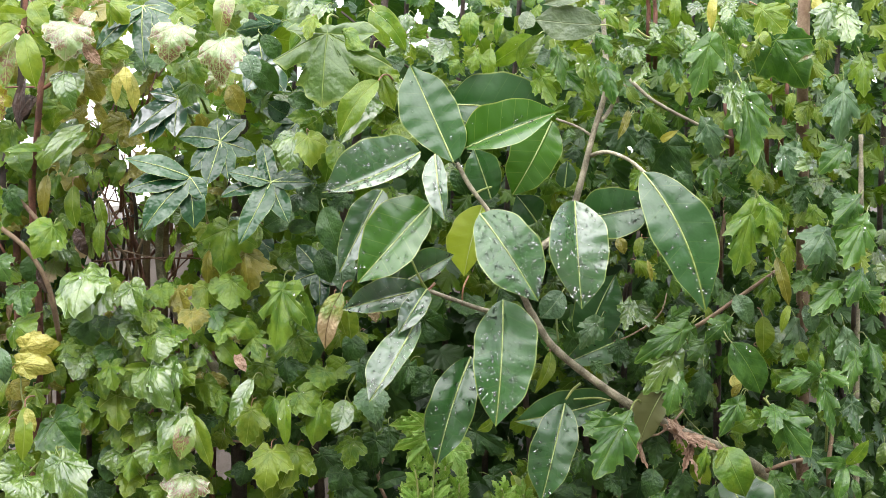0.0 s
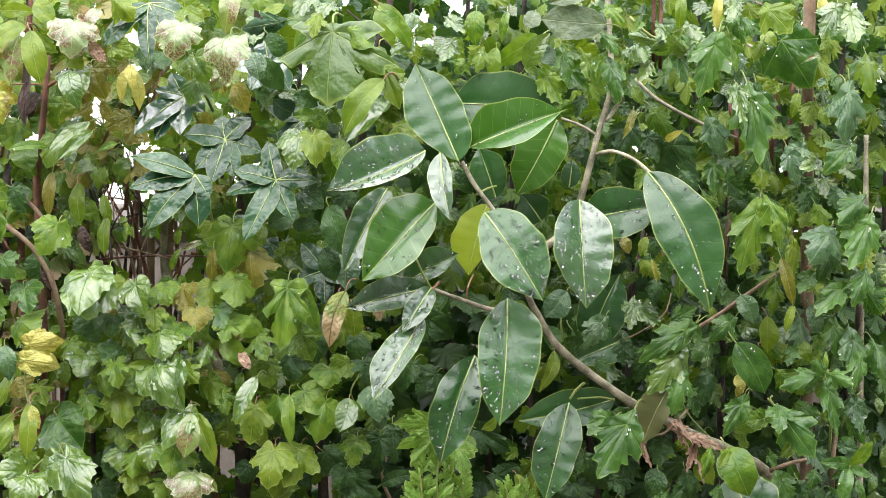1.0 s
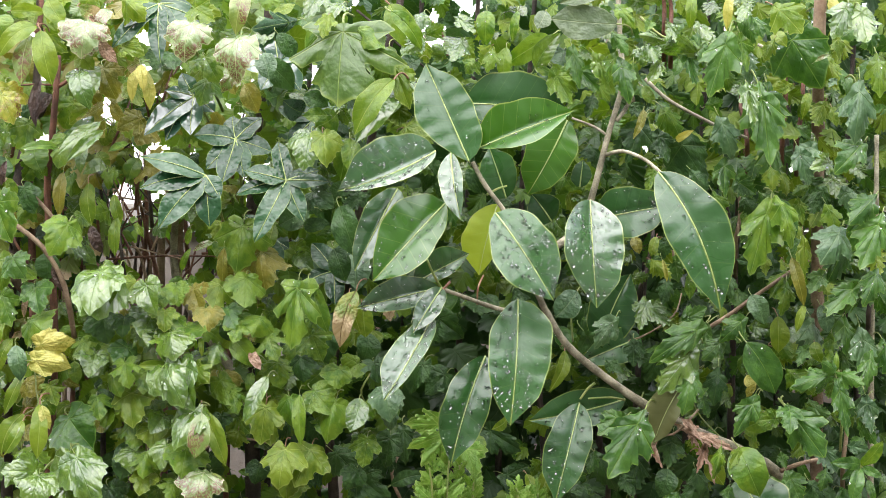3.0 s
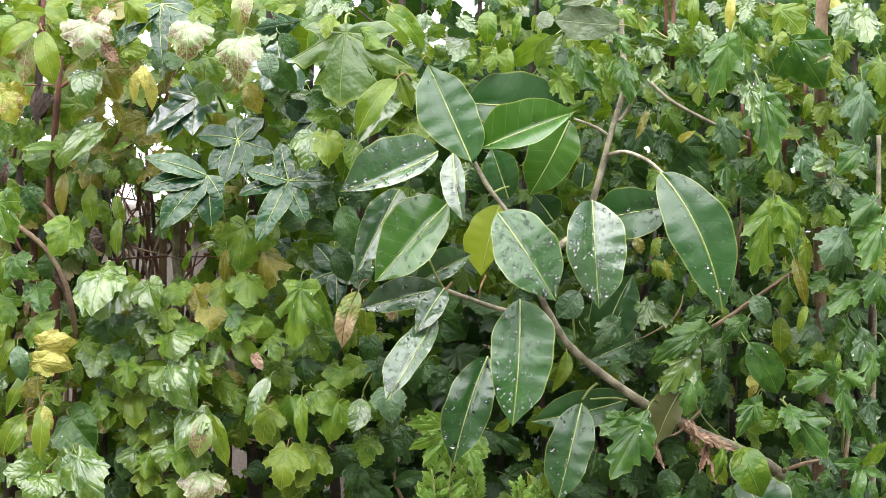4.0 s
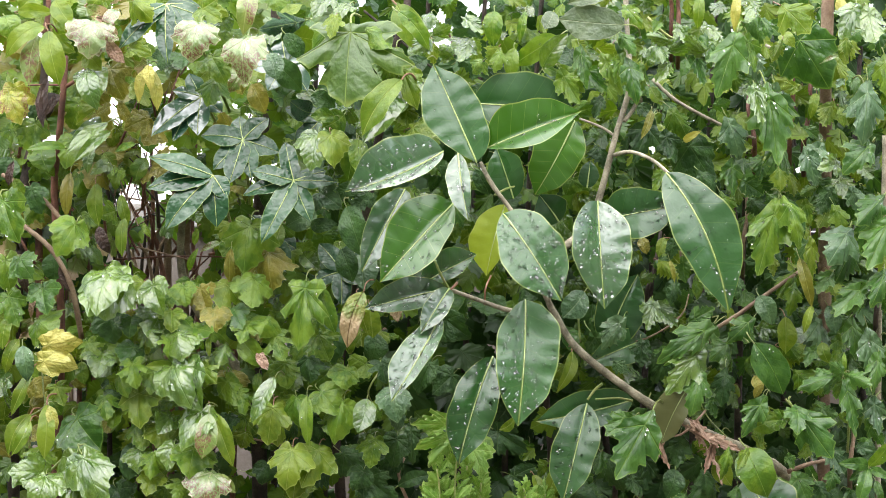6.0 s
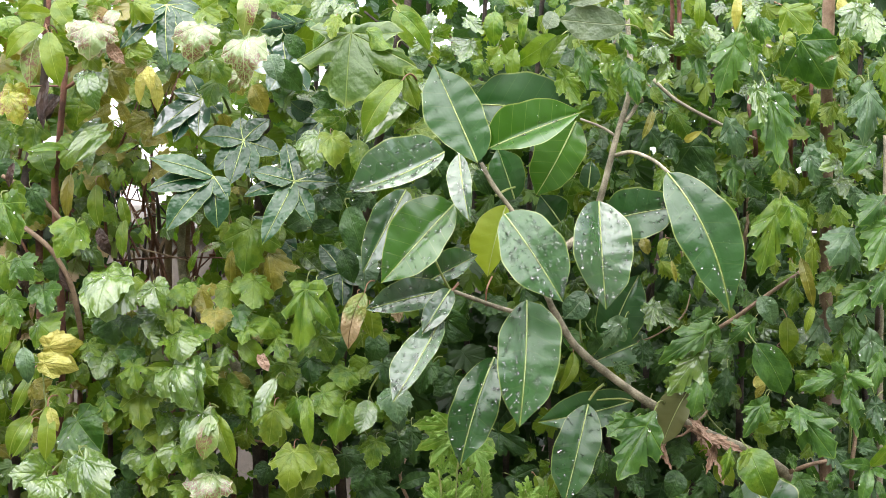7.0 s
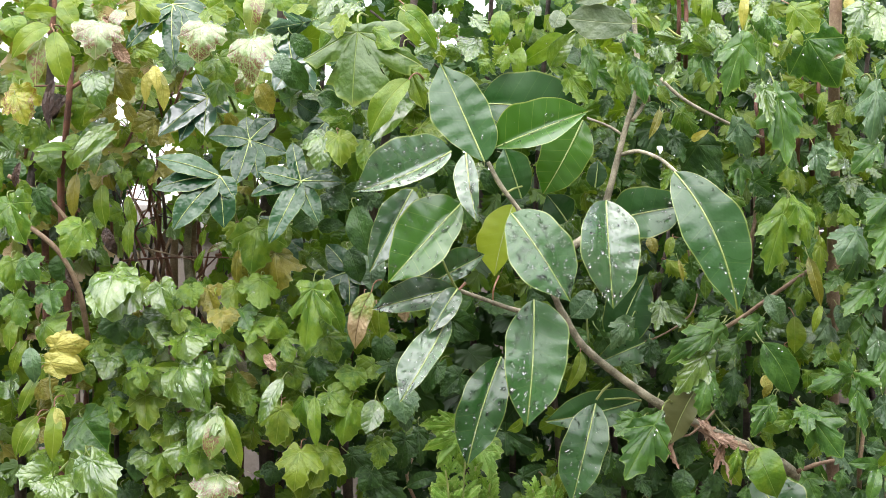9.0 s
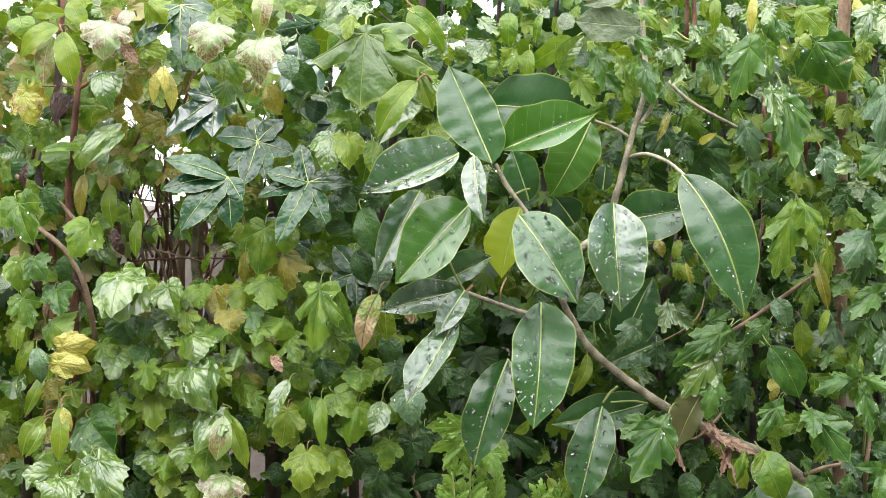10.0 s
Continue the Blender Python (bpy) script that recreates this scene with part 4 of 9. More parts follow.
leaf(yellowing, 'o', (-0.321, 2.878, 1.276), (-0.291, 2.858, 1.202), 'lime', -10, 0.62)
leaf(yellowing, 'm', (-0.375, 2.885, 1.231), (-0.382, 2.865, 1.194), 'wet', 0, 0.80)
leaf(yellowing, 'm', (-0.347, 2.882, 1.227), (-0.351, 2.852, 1.184), 'mid', 0, 1.00)
leaf(yellowing, 'm', (-0.321, 2.870, 1.196), (-0.333, 2.840, 1.143), 'pale', 0, 0.90, version=28)
leaf(yellowing, 'o', (-0.310, 2.868, 1.191), (-0.288, 2.858, 1.166), 'blotch', 0, 0.90)
leaf(yellowing, 'o', (-0.237, 2.900, 1.322), (-0.268, 2.870, 1.261), 'wet', 8, 0.62)
leaf(yellowing, 't', (-0.241, 2.920, 1.281), (-0.248, 2.910, 1.225), 'lime', 0, 0.80)
leaf(yellowing, 't', (-0.212, 2.900, 1.226), (-0.222, 2.880, 1.165), 'lime', 0, 0.80, version=23)
leaf(yellowing, 'm', (-0.310, 2.940, 1.319), (-0.289, 2.930, 1.277), 'mid', 0, 0.60)
leaf(yellowing, 'd', (-0.443, 2.950, 1.227), (-0.446, 2.930, 1.175), 'dark', 0, 0.90)
leaf(yellowing, 'm', (-0.428, 2.930, 1.219), (-0.429, 2.910, 1.185), 'wet', 0, 1.00)
leaf(yellowing, 't', (-0.411, 2.920, 1.184), (-0.416, 2.900, 1.155), 'lime', 0, 0.90)
leaf(green, 'p', (-0.131, 2.900, 1.811), (-0.137, 2.870, 1.694), 'yeltip', 4, 1.00, version=22)
leaf(green, 'm', (-0.113, 2.895, 1.807), (-0.073, 2.875, 1.775), 'mid', 0, 0.80)
leaf(green, 'o', (-0.060, 2.860, 1.733), (-0.114, 2.830, 1.657), 'lime', 12, 0.75)
leaf(green, 't', (-0.152, 2.890, 1.824), (-0.159, 2.870, 1.789), 'lime', 0, 0.60)
leaf(green, 'n', (-0.067, 2.930, 1.834), (-0.023, 2.910, 1.779), 'mid', 0, 1.10)
leaf(green, 't', (-0.062, 2.920, 1.754), (-0.039, 2.900, 1.693), 'lime', 0, 0.50)
leaf(green, 'd', (-0.156, 2.940, 1.688), (-0.190, 2.930, 1.687), 'mid', 0, 0.90)
leaf(green, 'm', (-0.176, 2.900, 1.664), (-0.186, 2.870, 1.606), 'wet', 0, 0.75, version=24)
leaf(green, 'm', (-0.160, 2.895, 1.662), (-0.153, 2.875, 1.610), 'lime', 0, 0.70)
leaf(green, 'd', (-0.121, 2.900, 1.653), (-0.125, 2.880, 1.610), 'mid', 0, 0.85)
leaf(green, 'd', (-0.102, 2.930, 1.576), (-0.114, 2.920, 1.570), 'dark', 0, 0.90)
leaf(green, 'd', (-0.139, 2.920, 1.560), (-0.115, 2.900, 1.489), 'dark', 6, 0.75)
leaf(green, 'd', (-0.115, 2.940, 1.588), (-0.155, 2.940, 1.584), 'dark', 0, 0.80)
leaf(green, 'p', (-0.194, 2.900, 1.454), (-0.203, 2.880, 1.359), 'mid', 6, 0.52, version=22)
leaf(green, 'o', (-0.177, 2.910, 1.450), (-0.153, 2.900, 1.383), 'mid', 0, 0.70)
leaf(green, 'o', (-0.113, 2.885, 1.442), (-0.137, 2.875, 1.364), 'rust', 5, 0.75)
leaf(green, 'o', (-0.121, 2.900, 1.434), (-0.107, 2.890, 1.383), 'lime', 0, 0.80)
leaf(green, 'm', (-0.177, 2.920, 1.303), (-0.145, 2.910, 1.268), 'mid', 0, 0.90)
leaf(green, 'm', (-0.142, 2.920, 1.291), (-0.156, 2.900, 1.226), 'mid', 6, 0.65)
leaf(green, 'd', (-0.109, 2.900, 1.292), (-0.121, 2.870, 1.248), 'wet', 0, 0.85)
leaf(green, 'm', (-0.074, 2.910, 1.304), (-0.066, 2.890, 1.258), 'grey', 0, 0.80)
leaf(green, 't', (-0.099, 2.930, 1.235), (-0.106, 2.920, 1.192), 'mid', 0, 0.80)
leaf(green, 't', (-0.177, 2.920, 1.224), (-0.200, 2.900, 1.167), 'lime', 0, 0.75, version=22)
leaf(green, 'm', (-0.138, 2.930, 1.334), (-0.145, 2.910, 1.304), 'mid', 0, 1.00)
leaf(green, 'l', (0.009, 2.890, 1.256), (-0.046, 2.880, 1.259), 'fresh', 0, 0.60)
leaf(green, 'l', (0.011, 2.885, 1.244), (-0.042, 2.875, 1.224), 'fresh', 0, 0.60)
leaf(green, 'l', (0.012, 2.880, 1.239), (-0.025, 2.870, 1.201), 'fresh', 0, 0.60)
leaf(green, 'd', (0.248, 2.880, 1.810), (0.156, 2.880, 1.819), 'dusty', 0, 0.80)
leaf(green, 'd', (0.228, 2.890, 1.861), (0.168, 2.870, 1.839), 'dusty', 0, 0.60)
leaf(green, 'e', (0.160, 2.930, 1.759), (0.194, 2.910, 1.718), 'mid', 0, 0.80)
leaf(green, 'e', (0.187, 2.920, 1.786), (0.197, 2.900, 1.721), 'serrate', 4, 0.50)
leaf(green, 'e', (0.219, 2.920, 1.774), (0.245, 2.900, 1.713), 'mid', -4, 0.55)
leaf(green, 'o', (0.097, 2.950, 1.785), (0.092, 2.940, 1.740), 'mid', 0, 0.90)
leaf(green, 'd', (0.136, 2.930, 1.755), (0.170, 2.910, 1.801), 'wet', 0, 0.70)
leaf(toothed, 'e', (0.406, 2.900, 1.803), (0.373, 2.880, 1.708), 'serrate', 6, 0.70, version=20)
leaf(toothed, 'e', (0.421, 2.910, 1.801), (0.429, 2.900, 1.745), 'mid', 0, 0.70)
leaf(toothed, 'e', (0.442, 2.880, 1.729), (0.454, 2.850, 1.613), 'serrate', -4, 0.60, version=21)
leaf(toothed, 's', (0.425, 2.870, 1.726), (0.432, 2.840, 1.666), 'wet', 8, 0.50)
leaf(toothed, 'm', (0.496, 2.960, 1.806), (0.547, 2.960, 1.727), 'serrate', 10, 0.75, version=20)
leaf(toothed, 'e', (0.465, 2.900, 1.840), (0.504, 2.880, 1.797), 'lime', 0, 1.00, version=22)
leaf(toothed, 'e', (0.569, 2.890, 1.842), (0.538, 2.850, 1.787), 'wet', 0, 0.80, version=20)
leaf(toothed, 'e', (0.584, 2.885, 1.837), (0.587, 2.845, 1.782), 'wet', -10, 0.80)
leaf(toothed, 'e', (0.585, 2.890, 1.736), (0.573, 2.870, 1.641), 'grey', 0, 0.55, version=22)
leaf(toothed, 'e', (0.610, 2.900, 1.772), (0.610, 2.880, 1.708), 'mid', 0, 0.70)
leaf(toothed, 's', (0.521, 2.930, 1.588), (0.496, 2.920, 1.576), 'mid', 0, 0.80)
leaf(toothed, 'e', (0.461, 2.885, 1.571), (0.428, 2.865, 1.462), 'mid', 10, 0.66, version=20)
leaf(toothed, 'e', (0.465, 2.880, 1.573), (0.484, 2.860, 1.499), 'mid', -14, 0.62)
leaf(toothed, 's', (0.461, 2.890, 1.614), (0.462, 2.880, 1.579), 'lime', 0, 0.80)
leaf(toothed, 's', (0.405, 2.950, 1.757), (0.411, 2.940, 1.720), 'mid', 0, 0.80)
leaf(toothed, 'e', (0.510, 2.910, 1.517), (0.508, 2.900, 1.454), 'lime', 4, 0.40)
leaf(toothed, 'n', (0.492, 2.900, 1.489), (0.508, 2.890, 1.419), 'ochre', 8, 0.80)
leaf(toothed, 'n', (0.509, 2.900, 1.422), (0.497, 2.890, 1.383), 'lime', 0, 1.00)
leaf(toothed, 'e', (0.608, 2.890, 1.575), (0.563, 2.860, 1.532), 'serrate', 0, 0.80)
leaf(toothed, 'e', (0.614, 2.880, 1.548), (0.576, 2.850, 1.470), 'serrate', 6, 0.70, version=21)
leaf(toothed, 'e', (0.563, 2.900, 1.532), (0.526, 2.870, 1.477), 'grey', 0, 0.90, version=22)
leaf(toothed, 'e', (0.606, 2.880, 1.473), (0.580, 2.850, 1.420), 'serrate', 0, 0.70)
leaf(toothed, 'e', (0.585, 2.890, 1.454), (0.534, 2.870, 1.407), 'serrate', 0, 0.60)
leaf(toothed, 'd', (0.537, 2.930, 1.421), (0.547, 2.920, 1.382), 'grey', 0, 0.80)
leaf(toothed, 'd', (0.437, 2.910, 1.436), (0.454, 2.900, 1.395), 'grey', 8, 0.90)
leaf(toothed, 'd', (0.426, 2.880, 1.371), (0.467, 2.880, 1.299), 'serrate', 4, 0.82)
leaf(toothed, 'e', (0.550, 2.885, 1.329), (0.482, 2.865, 1.307), 'serrate', 4, 0.55)
leaf(toothed, 'e', (0.550, 2.880, 1.329), (0.583, 2.850, 1.312), 'serrate', 0, 0.75)
leaf(toothed, 'e', (0.550, 2.875, 1.322), (0.562, 2.855, 1.241), 'serrate', 0, 0.45, version=20)
leaf(toothed, 'n', (0.551, 2.890, 1.328), (0.553, 2.890, 1.358), 'mid', 0, 0.90)
leaf(toothed, 'e', (0.551, 2.885, 1.327), (0.527, 2.865, 1.345), 'serrate', 0, 1.00)
leaf(toothed, 'o', (0.584, 2.880, 1.200), (0.541, 2.860, 1.206), 'serrate', 0, 0.75)
leaf(toothed, 'o', (0.585, 2.880, 1.200), (0.611, 2.860, 1.236), 'mid', 0, 0.75)
leaf(toothed, 'o', (0.583, 2.875, 1.198), (0.567, 2.855, 1.154), 'serrate', 0, 0.80)
leaf(toothed, 'o', (0.586, 2.875, 1.198), (0.608, 2.855, 1.187), 'serrate', 0, 0.80)
leaf(toothed, 'o', (0.580, 2.885, 1.197), (0.557, 2.875, 1.181), 'serrate', 0, 0.70)
leaf(toothed, 'o', (0.595, 2.885, 1.180), (0.603, 2.875, 1.150), 'serrate', 0, 0.70)
leaf(toothed, 'e', (0.483, 2.880, 1.281), (0.530, 2.850, 1.213), 'serrate', 10, 0.75, version=22)
leaf(toothed, 'e', (0.484, 2.875, 1.283), (0.479, 2.845, 1.246), 'serrate', 0, 1.00)
leaf(toothed, 'e', (0.285, 2.870, 1.277), (0.232, 2.840, 1.185), 'serrate', 8, 0.78, version=21)
leaf(toothed, 'e', (0.262, 2.880, 1.270), (0.218, 2.860, 1.245), 'serrate', 0, 0.90)
leaf(toothed, 'd', (0.414, 2.870, 1.227), (0.442, 2.850, 1.162), 'mid', -6, 1.05)
leaf(toothed, 'e', (0.415, 2.865, 1.225), (0.398, 2.845, 1.200), 'lime', 0, 0.60)
leaf(toothed, 'e', (0.356, 2.880, 1.366), (0.300, 2.850, 1.300), 'wet', 6, 0.70, version=20)
leaf(toothed, 'e', (0.352, 2.875, 1.337), (0.334, 2.855, 1.269), 'serrate', 0, 0.65)
leaf(toothed, 'e', (0.374, 2.885, 1.398), (0.288, 2.865, 1.342), 'serrate', 0, 0.50, version=23)
leaf(toothed, 'e', (0.443, 2.885, 1.297), (0.408, 2.875, 1.240), 'serrate', 8, 0.65)
leaf(toothed, 'e', (0.476, 2.900, 1.263), (0.436, 2.890, 1.262), 'mid', 0, 0.90)
leaf(toothed, 'e', (0.391, 2.880, 1.227), (0.378, 2.870, 1.182), 'mid', 0, 0.50)
leaf(toothed, 'd', (0.323, 2.930, 1.191), (0.310, 2.920, 1.152), 'dark', 0, 1.10)
leaf(toothed, 'e', (0.429, 2.900, 1.406), (0.389, 2.890, 1.368), 'serrate', 0, 0.80)
leaf(toothed, 'e', (0.339, 2.900, 1.399), (0.373, 2.890, 1.419), 'serrate', 0, 0.80)
leaf(toothed, 's', (0.485, 2.950, 1.469), (0.421, 2.950, 1.485), 'dark', 0, 0.70)
leaf(toothed, 'e', (0.393, 2.920, 1.687), (0.411, 2.910, 1.623), 'grey', 0, 0.70)
leaf(toothed, 's', (0.368, 2.910, 1.769), (0.328, 2.870, 1.796), 'wet', 0, 0.50)
leaf(toothed, 's', (0.320, 2.910, 1.789), (0.277, 2.870, 1.796), 'wet', 0, 0.50)
leaf(toothed, 's', (0.312, 2.910, 1.761), (0.289, 2.870, 1.730), 'wet', 0, 0.60)
leaf(toothed, 's', (0.349, 2.920, 1.774), (0.359, 2.900, 1.725), 'serrate', 0, 0.55)
leaf(toothed, 's', (0.289, 2.910, 1.789), (0.299, 2.870, 1.754), 'wet', 0, 0.70)
leaf(toothed, 's', (0.274, 2.920, 1.762), (0.268, 2.900, 1.709), 'mid', 0, 0.50)
leaf(toothed, 'n', (0.288, 2.920, 1.695), (0.272, 2.900, 1.654), 'ochre', 0, 0.80)
leaf(toothed, 'o', (0.357, 2.920, 1.853), (0.352, 2.910, 1.808), 'lime', 0, 0.70)
leaf(toothed, 'n', (0.410, 2.930, 1.858), (0.405, 2.920, 1.806), 'yellow', 0, 0.90)
leaf(toothed, 'n', (0.524, 2.900, 1.760), (0.544, 2.890, 1.769), 'pale', 0, 0.90)
leaf(toothed, 'e', (0.293, 2.950, 1.685), (0.264, 2.940, 1.620), 'dark', 0, 0.80)
leaf(toothed, 'e', (0.549, 2.910, 1.619), (0.512, 2.880, 1.610), 'wet', 0, 0.80)
leaf(toothed, 'e', (0.592, 2.890, 1.650), (0.544, 2.860, 1.602), 'serrate', 0, 0.80, version=23)
leaf(toothed, 'e', (0.527, 2.920, 1.651), (0.508, 2.900, 1.611), 'grey', 0, 0.90)
leaf(toothed, 'e', (0.250, 2.920, 1.406), (0.217, 2.900, 1.359), 'grey', 0, 0.80)
leaf(toothed, 'e', (0.290, 2.920, 1.430), (0.279, 2.890, 1.387), 'wet', 0, 0.70)
leaf(yellowing, 't', (-0.275, 2.950, 1.539), (-0.284, 2.940, 1.463), 'mid', 4, 0.75, version=21)
leaf(yellowing, 't', (-0.252, 2.960, 1.501), (-0.247, 2.950, 1.437), 'ochre', 0, 0.80)
leaf(yellowing, 't', (-0.269, 2.930, 1.463), (-0.271, 2.910, 1.416), 'mid', 0, 0.85)
leaf(yellowing, 'o', (-0.302, 2.940, 1.501), (-0.304, 2.940, 1.451), 'ochre', 0, 0.60)
leaf(yellowing, 't', (-0.310, 2.980, 1.537), (-0.317, 2.970, 1.509), 'lime', 0, 0.90)
leaf(yellowing, 'o', (-0.353, 2.970, 1.529), (-0.358, 2.970, 1.505), 'lime', 0, 0.80)
leaf(yellowing, 'o', (-0.320, 2.960, 1.509), (-0.347, 2.950, 1.497), 'pale', 0, 0.60)
leaf(yellowing, 'o', (-0.460, 2.980, 1.545), (-0.461, 2.970, 1.489), 'lime', 0, 0.60)
leaf(yellowing, 'o', (-0.433, 2.990, 1.537), (-0.422, 2.980, 1.517), 'lime', 0, 0.70)
leaf(yellowing, 'n', (-0.366, 2.970, 1.469), (-0.352, 2.960, 1.501), 'mid', 0, 0.90)
leaf(yellowing, 'm', (-0.370, 2.940, 1.449), (-0.363, 2.920, 1.418), 'mid', 0, 0.90)
leaf(yellowing, 't', (-0.306, 2.940, 1.453), (-0.316, 2.920, 1.414), 'lime', 0, 0.80)
leaf(yellowing, 'm', (-0.324, 2.920, 1.418), (-0.318, 2.900, 1.383), 'ochre', 0, 0.90)
leaf(yellowing, 't', (-0.297, 2.930, 1.417), (-0.283, 2.910, 1.386), 'serrate', 0, 0.90)
leaf(yellowing, 'm', (-0.249, 2.930, 1.405), (-0.260, 2.910, 1.375), 'mid', 0, 1.00)
leaf(yellowing, 't', (-0.442, 2.940, 1.405), (-0.443, 2.920, 1.374), 'serrate', 0, 0.90)
leaf(yellowing, 'm', (-0.475, 2.950, 1.405), (-0.466, 2.940, 1.365), 'dark', 0, 1.00)
leaf(yellowing, 't', (-0.383, 2.920, 1.414), (-0.381, 2.900, 1.383), 'lime', 0, 0.80)
leaf(yellowing, 'm', (-0.436, 2.930, 1.366), (-0.449, 2.910, 1.335), 'serrate', 0, 0.90)
leaf(yellowing, 'm', (-0.480, 2.930, 1.354), (-0.487, 2.900, 1.320), 'wet', 0, 0.80)
leaf(yellowing, 'o', (-0.515, 2.950, 1.341), (-0.509, 2.940, 1.309), 'mid', 0, 1.10)
leaf(yellowing, 't', (-0.407, 2.920, 1.331), (-0.410, 2.900, 1.296), 'mid', 0, 0.90)
leaf(yellowing, 'm', (-0.466, 2.940, 1.302), (-0.470, 2.920, 1.271), 'dark', 0, 1.00)
leaf(yellowing, 't', (-0.308, 2.960, 1.264), (-0.311, 2.950, 1.233), 'dark', 0, 0.90)
leaf(yellowing, 'm', (-0.383, 2.920, 1.267), (-0.399, 2.890, 1.242), 'wet', 0, 0.80)
leaf(yellowing, 't', (-0.430, 2.940, 1.258), (-0.423, 2.920, 1.216), 'mid', 0, 0.80)
leaf(yellowing, 'o', (-0.263, 2.950, 1.325), (-0.266, 2.940, 1.294), 'mid', 0, 0.80)
leaf(yellowing, 't', (-0.227, 2.950, 1.341), (-0.222, 2.940, 1.302), 'mid', 0, 0.90)
leaf(yellowing, 't', (-0.209, 2.920, 1.295), (-0.200, 2.900, 1.249), 'mid', 0, 0.80)
leaf(yellowing, 'o', (-0.193, 2.910, 1.296), (-0.191, 2.890, 1.227), 'mid', 6, 0.55)
leaf(yellowing, 'm', (-0.253, 2.970, 1.195), (-0.261, 2.970, 1.163), 'dark', 0, 1.00)
leaf(yellowing, 't', (-0.619, 2.950, 1.437), (-0.601, 2.940, 1.389), 'mid', 0, 0.80)
leaf(yellowing, 'o', (-0.617, 2.940, 1.405), (-0.623, 2.930, 1.358), 'lime', 0, 0.80)
leaf(yellowing, 'm', (-0.627, 2.970, 1.489), (-0.617, 2.960, 1.437), 'mid', 0, 0.70)
leaf(yellowing, 'm', (-0.500, 2.930, 1.771), (-0.482, 2.920, 1.750), 'lime', 0, 0.90)
leaf(yellowing, 't', (-0.447, 2.950, 1.785), (-0.412, 2.930, 1.771), 'lime', 0, 0.60)
leaf(yellowing, 'o', (-0.462, 2.940, 1.836), (-0.477, 2.910, 1.801), 'pale', 0, 0.80)
leaf(yellowing, 't', (-0.440, 2.930, 1.850), (-0.409, 2.910, 1.816), 'lime', 0, 0.70)
leaf(yellowing, 'o', (-0.492, 2.930, 1.826), (-0.464, 2.930, 1.815), 'dead', 0, 0.90)
leaf(yellowing, 'o', (-0.591, 2.990, 1.708), (-0.587, 2.990, 1.675), 'dark', 0, 1.00)
leaf(yellowing, 't', (-0.583, 2.970, 1.682), (-0.589, 2.960, 1.633), 'mid', 0, 0.80)
leaf(yellowing, 't', (-0.498, 2.970, 1.694), (-0.471, 2.950, 1.657), 'ochre', 0, 0.80)
leaf(yellowing, 'o', (-0.466, 2.970, 1.710), (-0.445, 2.960, 1.677), 'ochre', 0, 0.80)
leaf(yellowing, 'o', (-0.439, 2.950, 1.649), (-0.464, 2.930, 1.637), 'mid', 0, 0.60)
leaf(yellowing, 't', (-0.331, 2.950, 1.773), (-0.309, 2.930, 1.731), 'mid', 0, 0.80)
leaf(yellowing, 'd', (-0.250, 2.940, 1.776), (-0.237, 2.920, 1.738), 'grey', 0, 1.00)
leaf(yellowing, 't', (-0.324, 2.960, 1.742), (-0.338, 2.940, 1.700), 'mid', 0, 0.80)
leaf(yellowing, 'd', (-0.275, 2.950, 1.733), (-0.254, 2.940, 1.692), 'ochre', 0, 0.90)
leaf(yellowing, 'o', (-0.281, 2.970, 1.706), (-0.253, 2.970, 1.694), 'lime', 0, 0.70)
leaf(yellowing, 't', (-0.346, 2.940, 1.840), (-0.312, 2.920, 1.817), 'lime', 0, 0.80)
leaf(green, 'o', (-0.099, 2.940, 1.748), (-0.102, 2.930, 1.711), 'grey', 0, 0.70)
leaf(green, 't', (-0.074, 2.920, 1.770), (-0.082, 2.910, 1.722), 'mid', 0, 0.60)
leaf(green, 'e', (0.013, 2.960, 1.750), (-0.011, 2.950, 1.733), 'mid', 0, 0.70)
leaf(green, 'e', (0.025, 2.930, 1.826), (0.052, 2.900, 1.800), 'wet', 0, 0.60)
leaf(green, 'e', (0.037, 2.930, 1.795), (0.020, 2.900, 1.760), 'wet', 0, 0.70)
leaf(green, 's', (-0.019, 2.940, 1.796), (-0.050, 2.910, 1.773), 'wet', 0, 0.70)
leaf(green, 'd', (0.069, 2.940, 1.836), (0.068, 2.930, 1.787), 'mid', 0, 0.80)
leaf(green, 'n', (0.112, 2.930, 1.834), (0.104, 2.920, 1.790), 'mid', 0, 0.90)
leaf(green, 'd', (0.151, 2.920, 1.833), (0.138, 2.900, 1.807), 'dusty', 0, 1.00)
leaf(green, 'e', (0.077, 2.950, 1.781), (0.068, 2.930, 1.747), 'mid', 0, 0.80)
leaf(green, 't', (-0.179, 2.950, 1.581), (-0.146, 2.930, 1.556), 'grey', 0, 0.80)
leaf(green, 'd', (-0.192, 2.960, 1.533), (-0.155, 2.950, 1.537), 'dark', 0, 0.80)
leaf(green, 'd', (-0.148, 2.960, 1.501), (-0.131, 2.950, 1.453), 'dark', 0, 0.90)
leaf(green, 't', (-0.179, 2.940, 1.381), (-0.162, 2.930, 1.342), 'mid', 0, 0.90)
leaf(green, 't', (-0.194, 2.940, 1.349), (-0.190, 2.930, 1.310), 'dark', 0, 0.90)
leaf(green, 'm', (-0.068, 2.970, 1.235), (-0.076, 2.970, 1.187), 'dark', 0, 0.80)
leaf(green, 'm', (-0.115, 2.950, 1.189), (-0.131, 2.940, 1.158), 'dark', 0, 0.90)
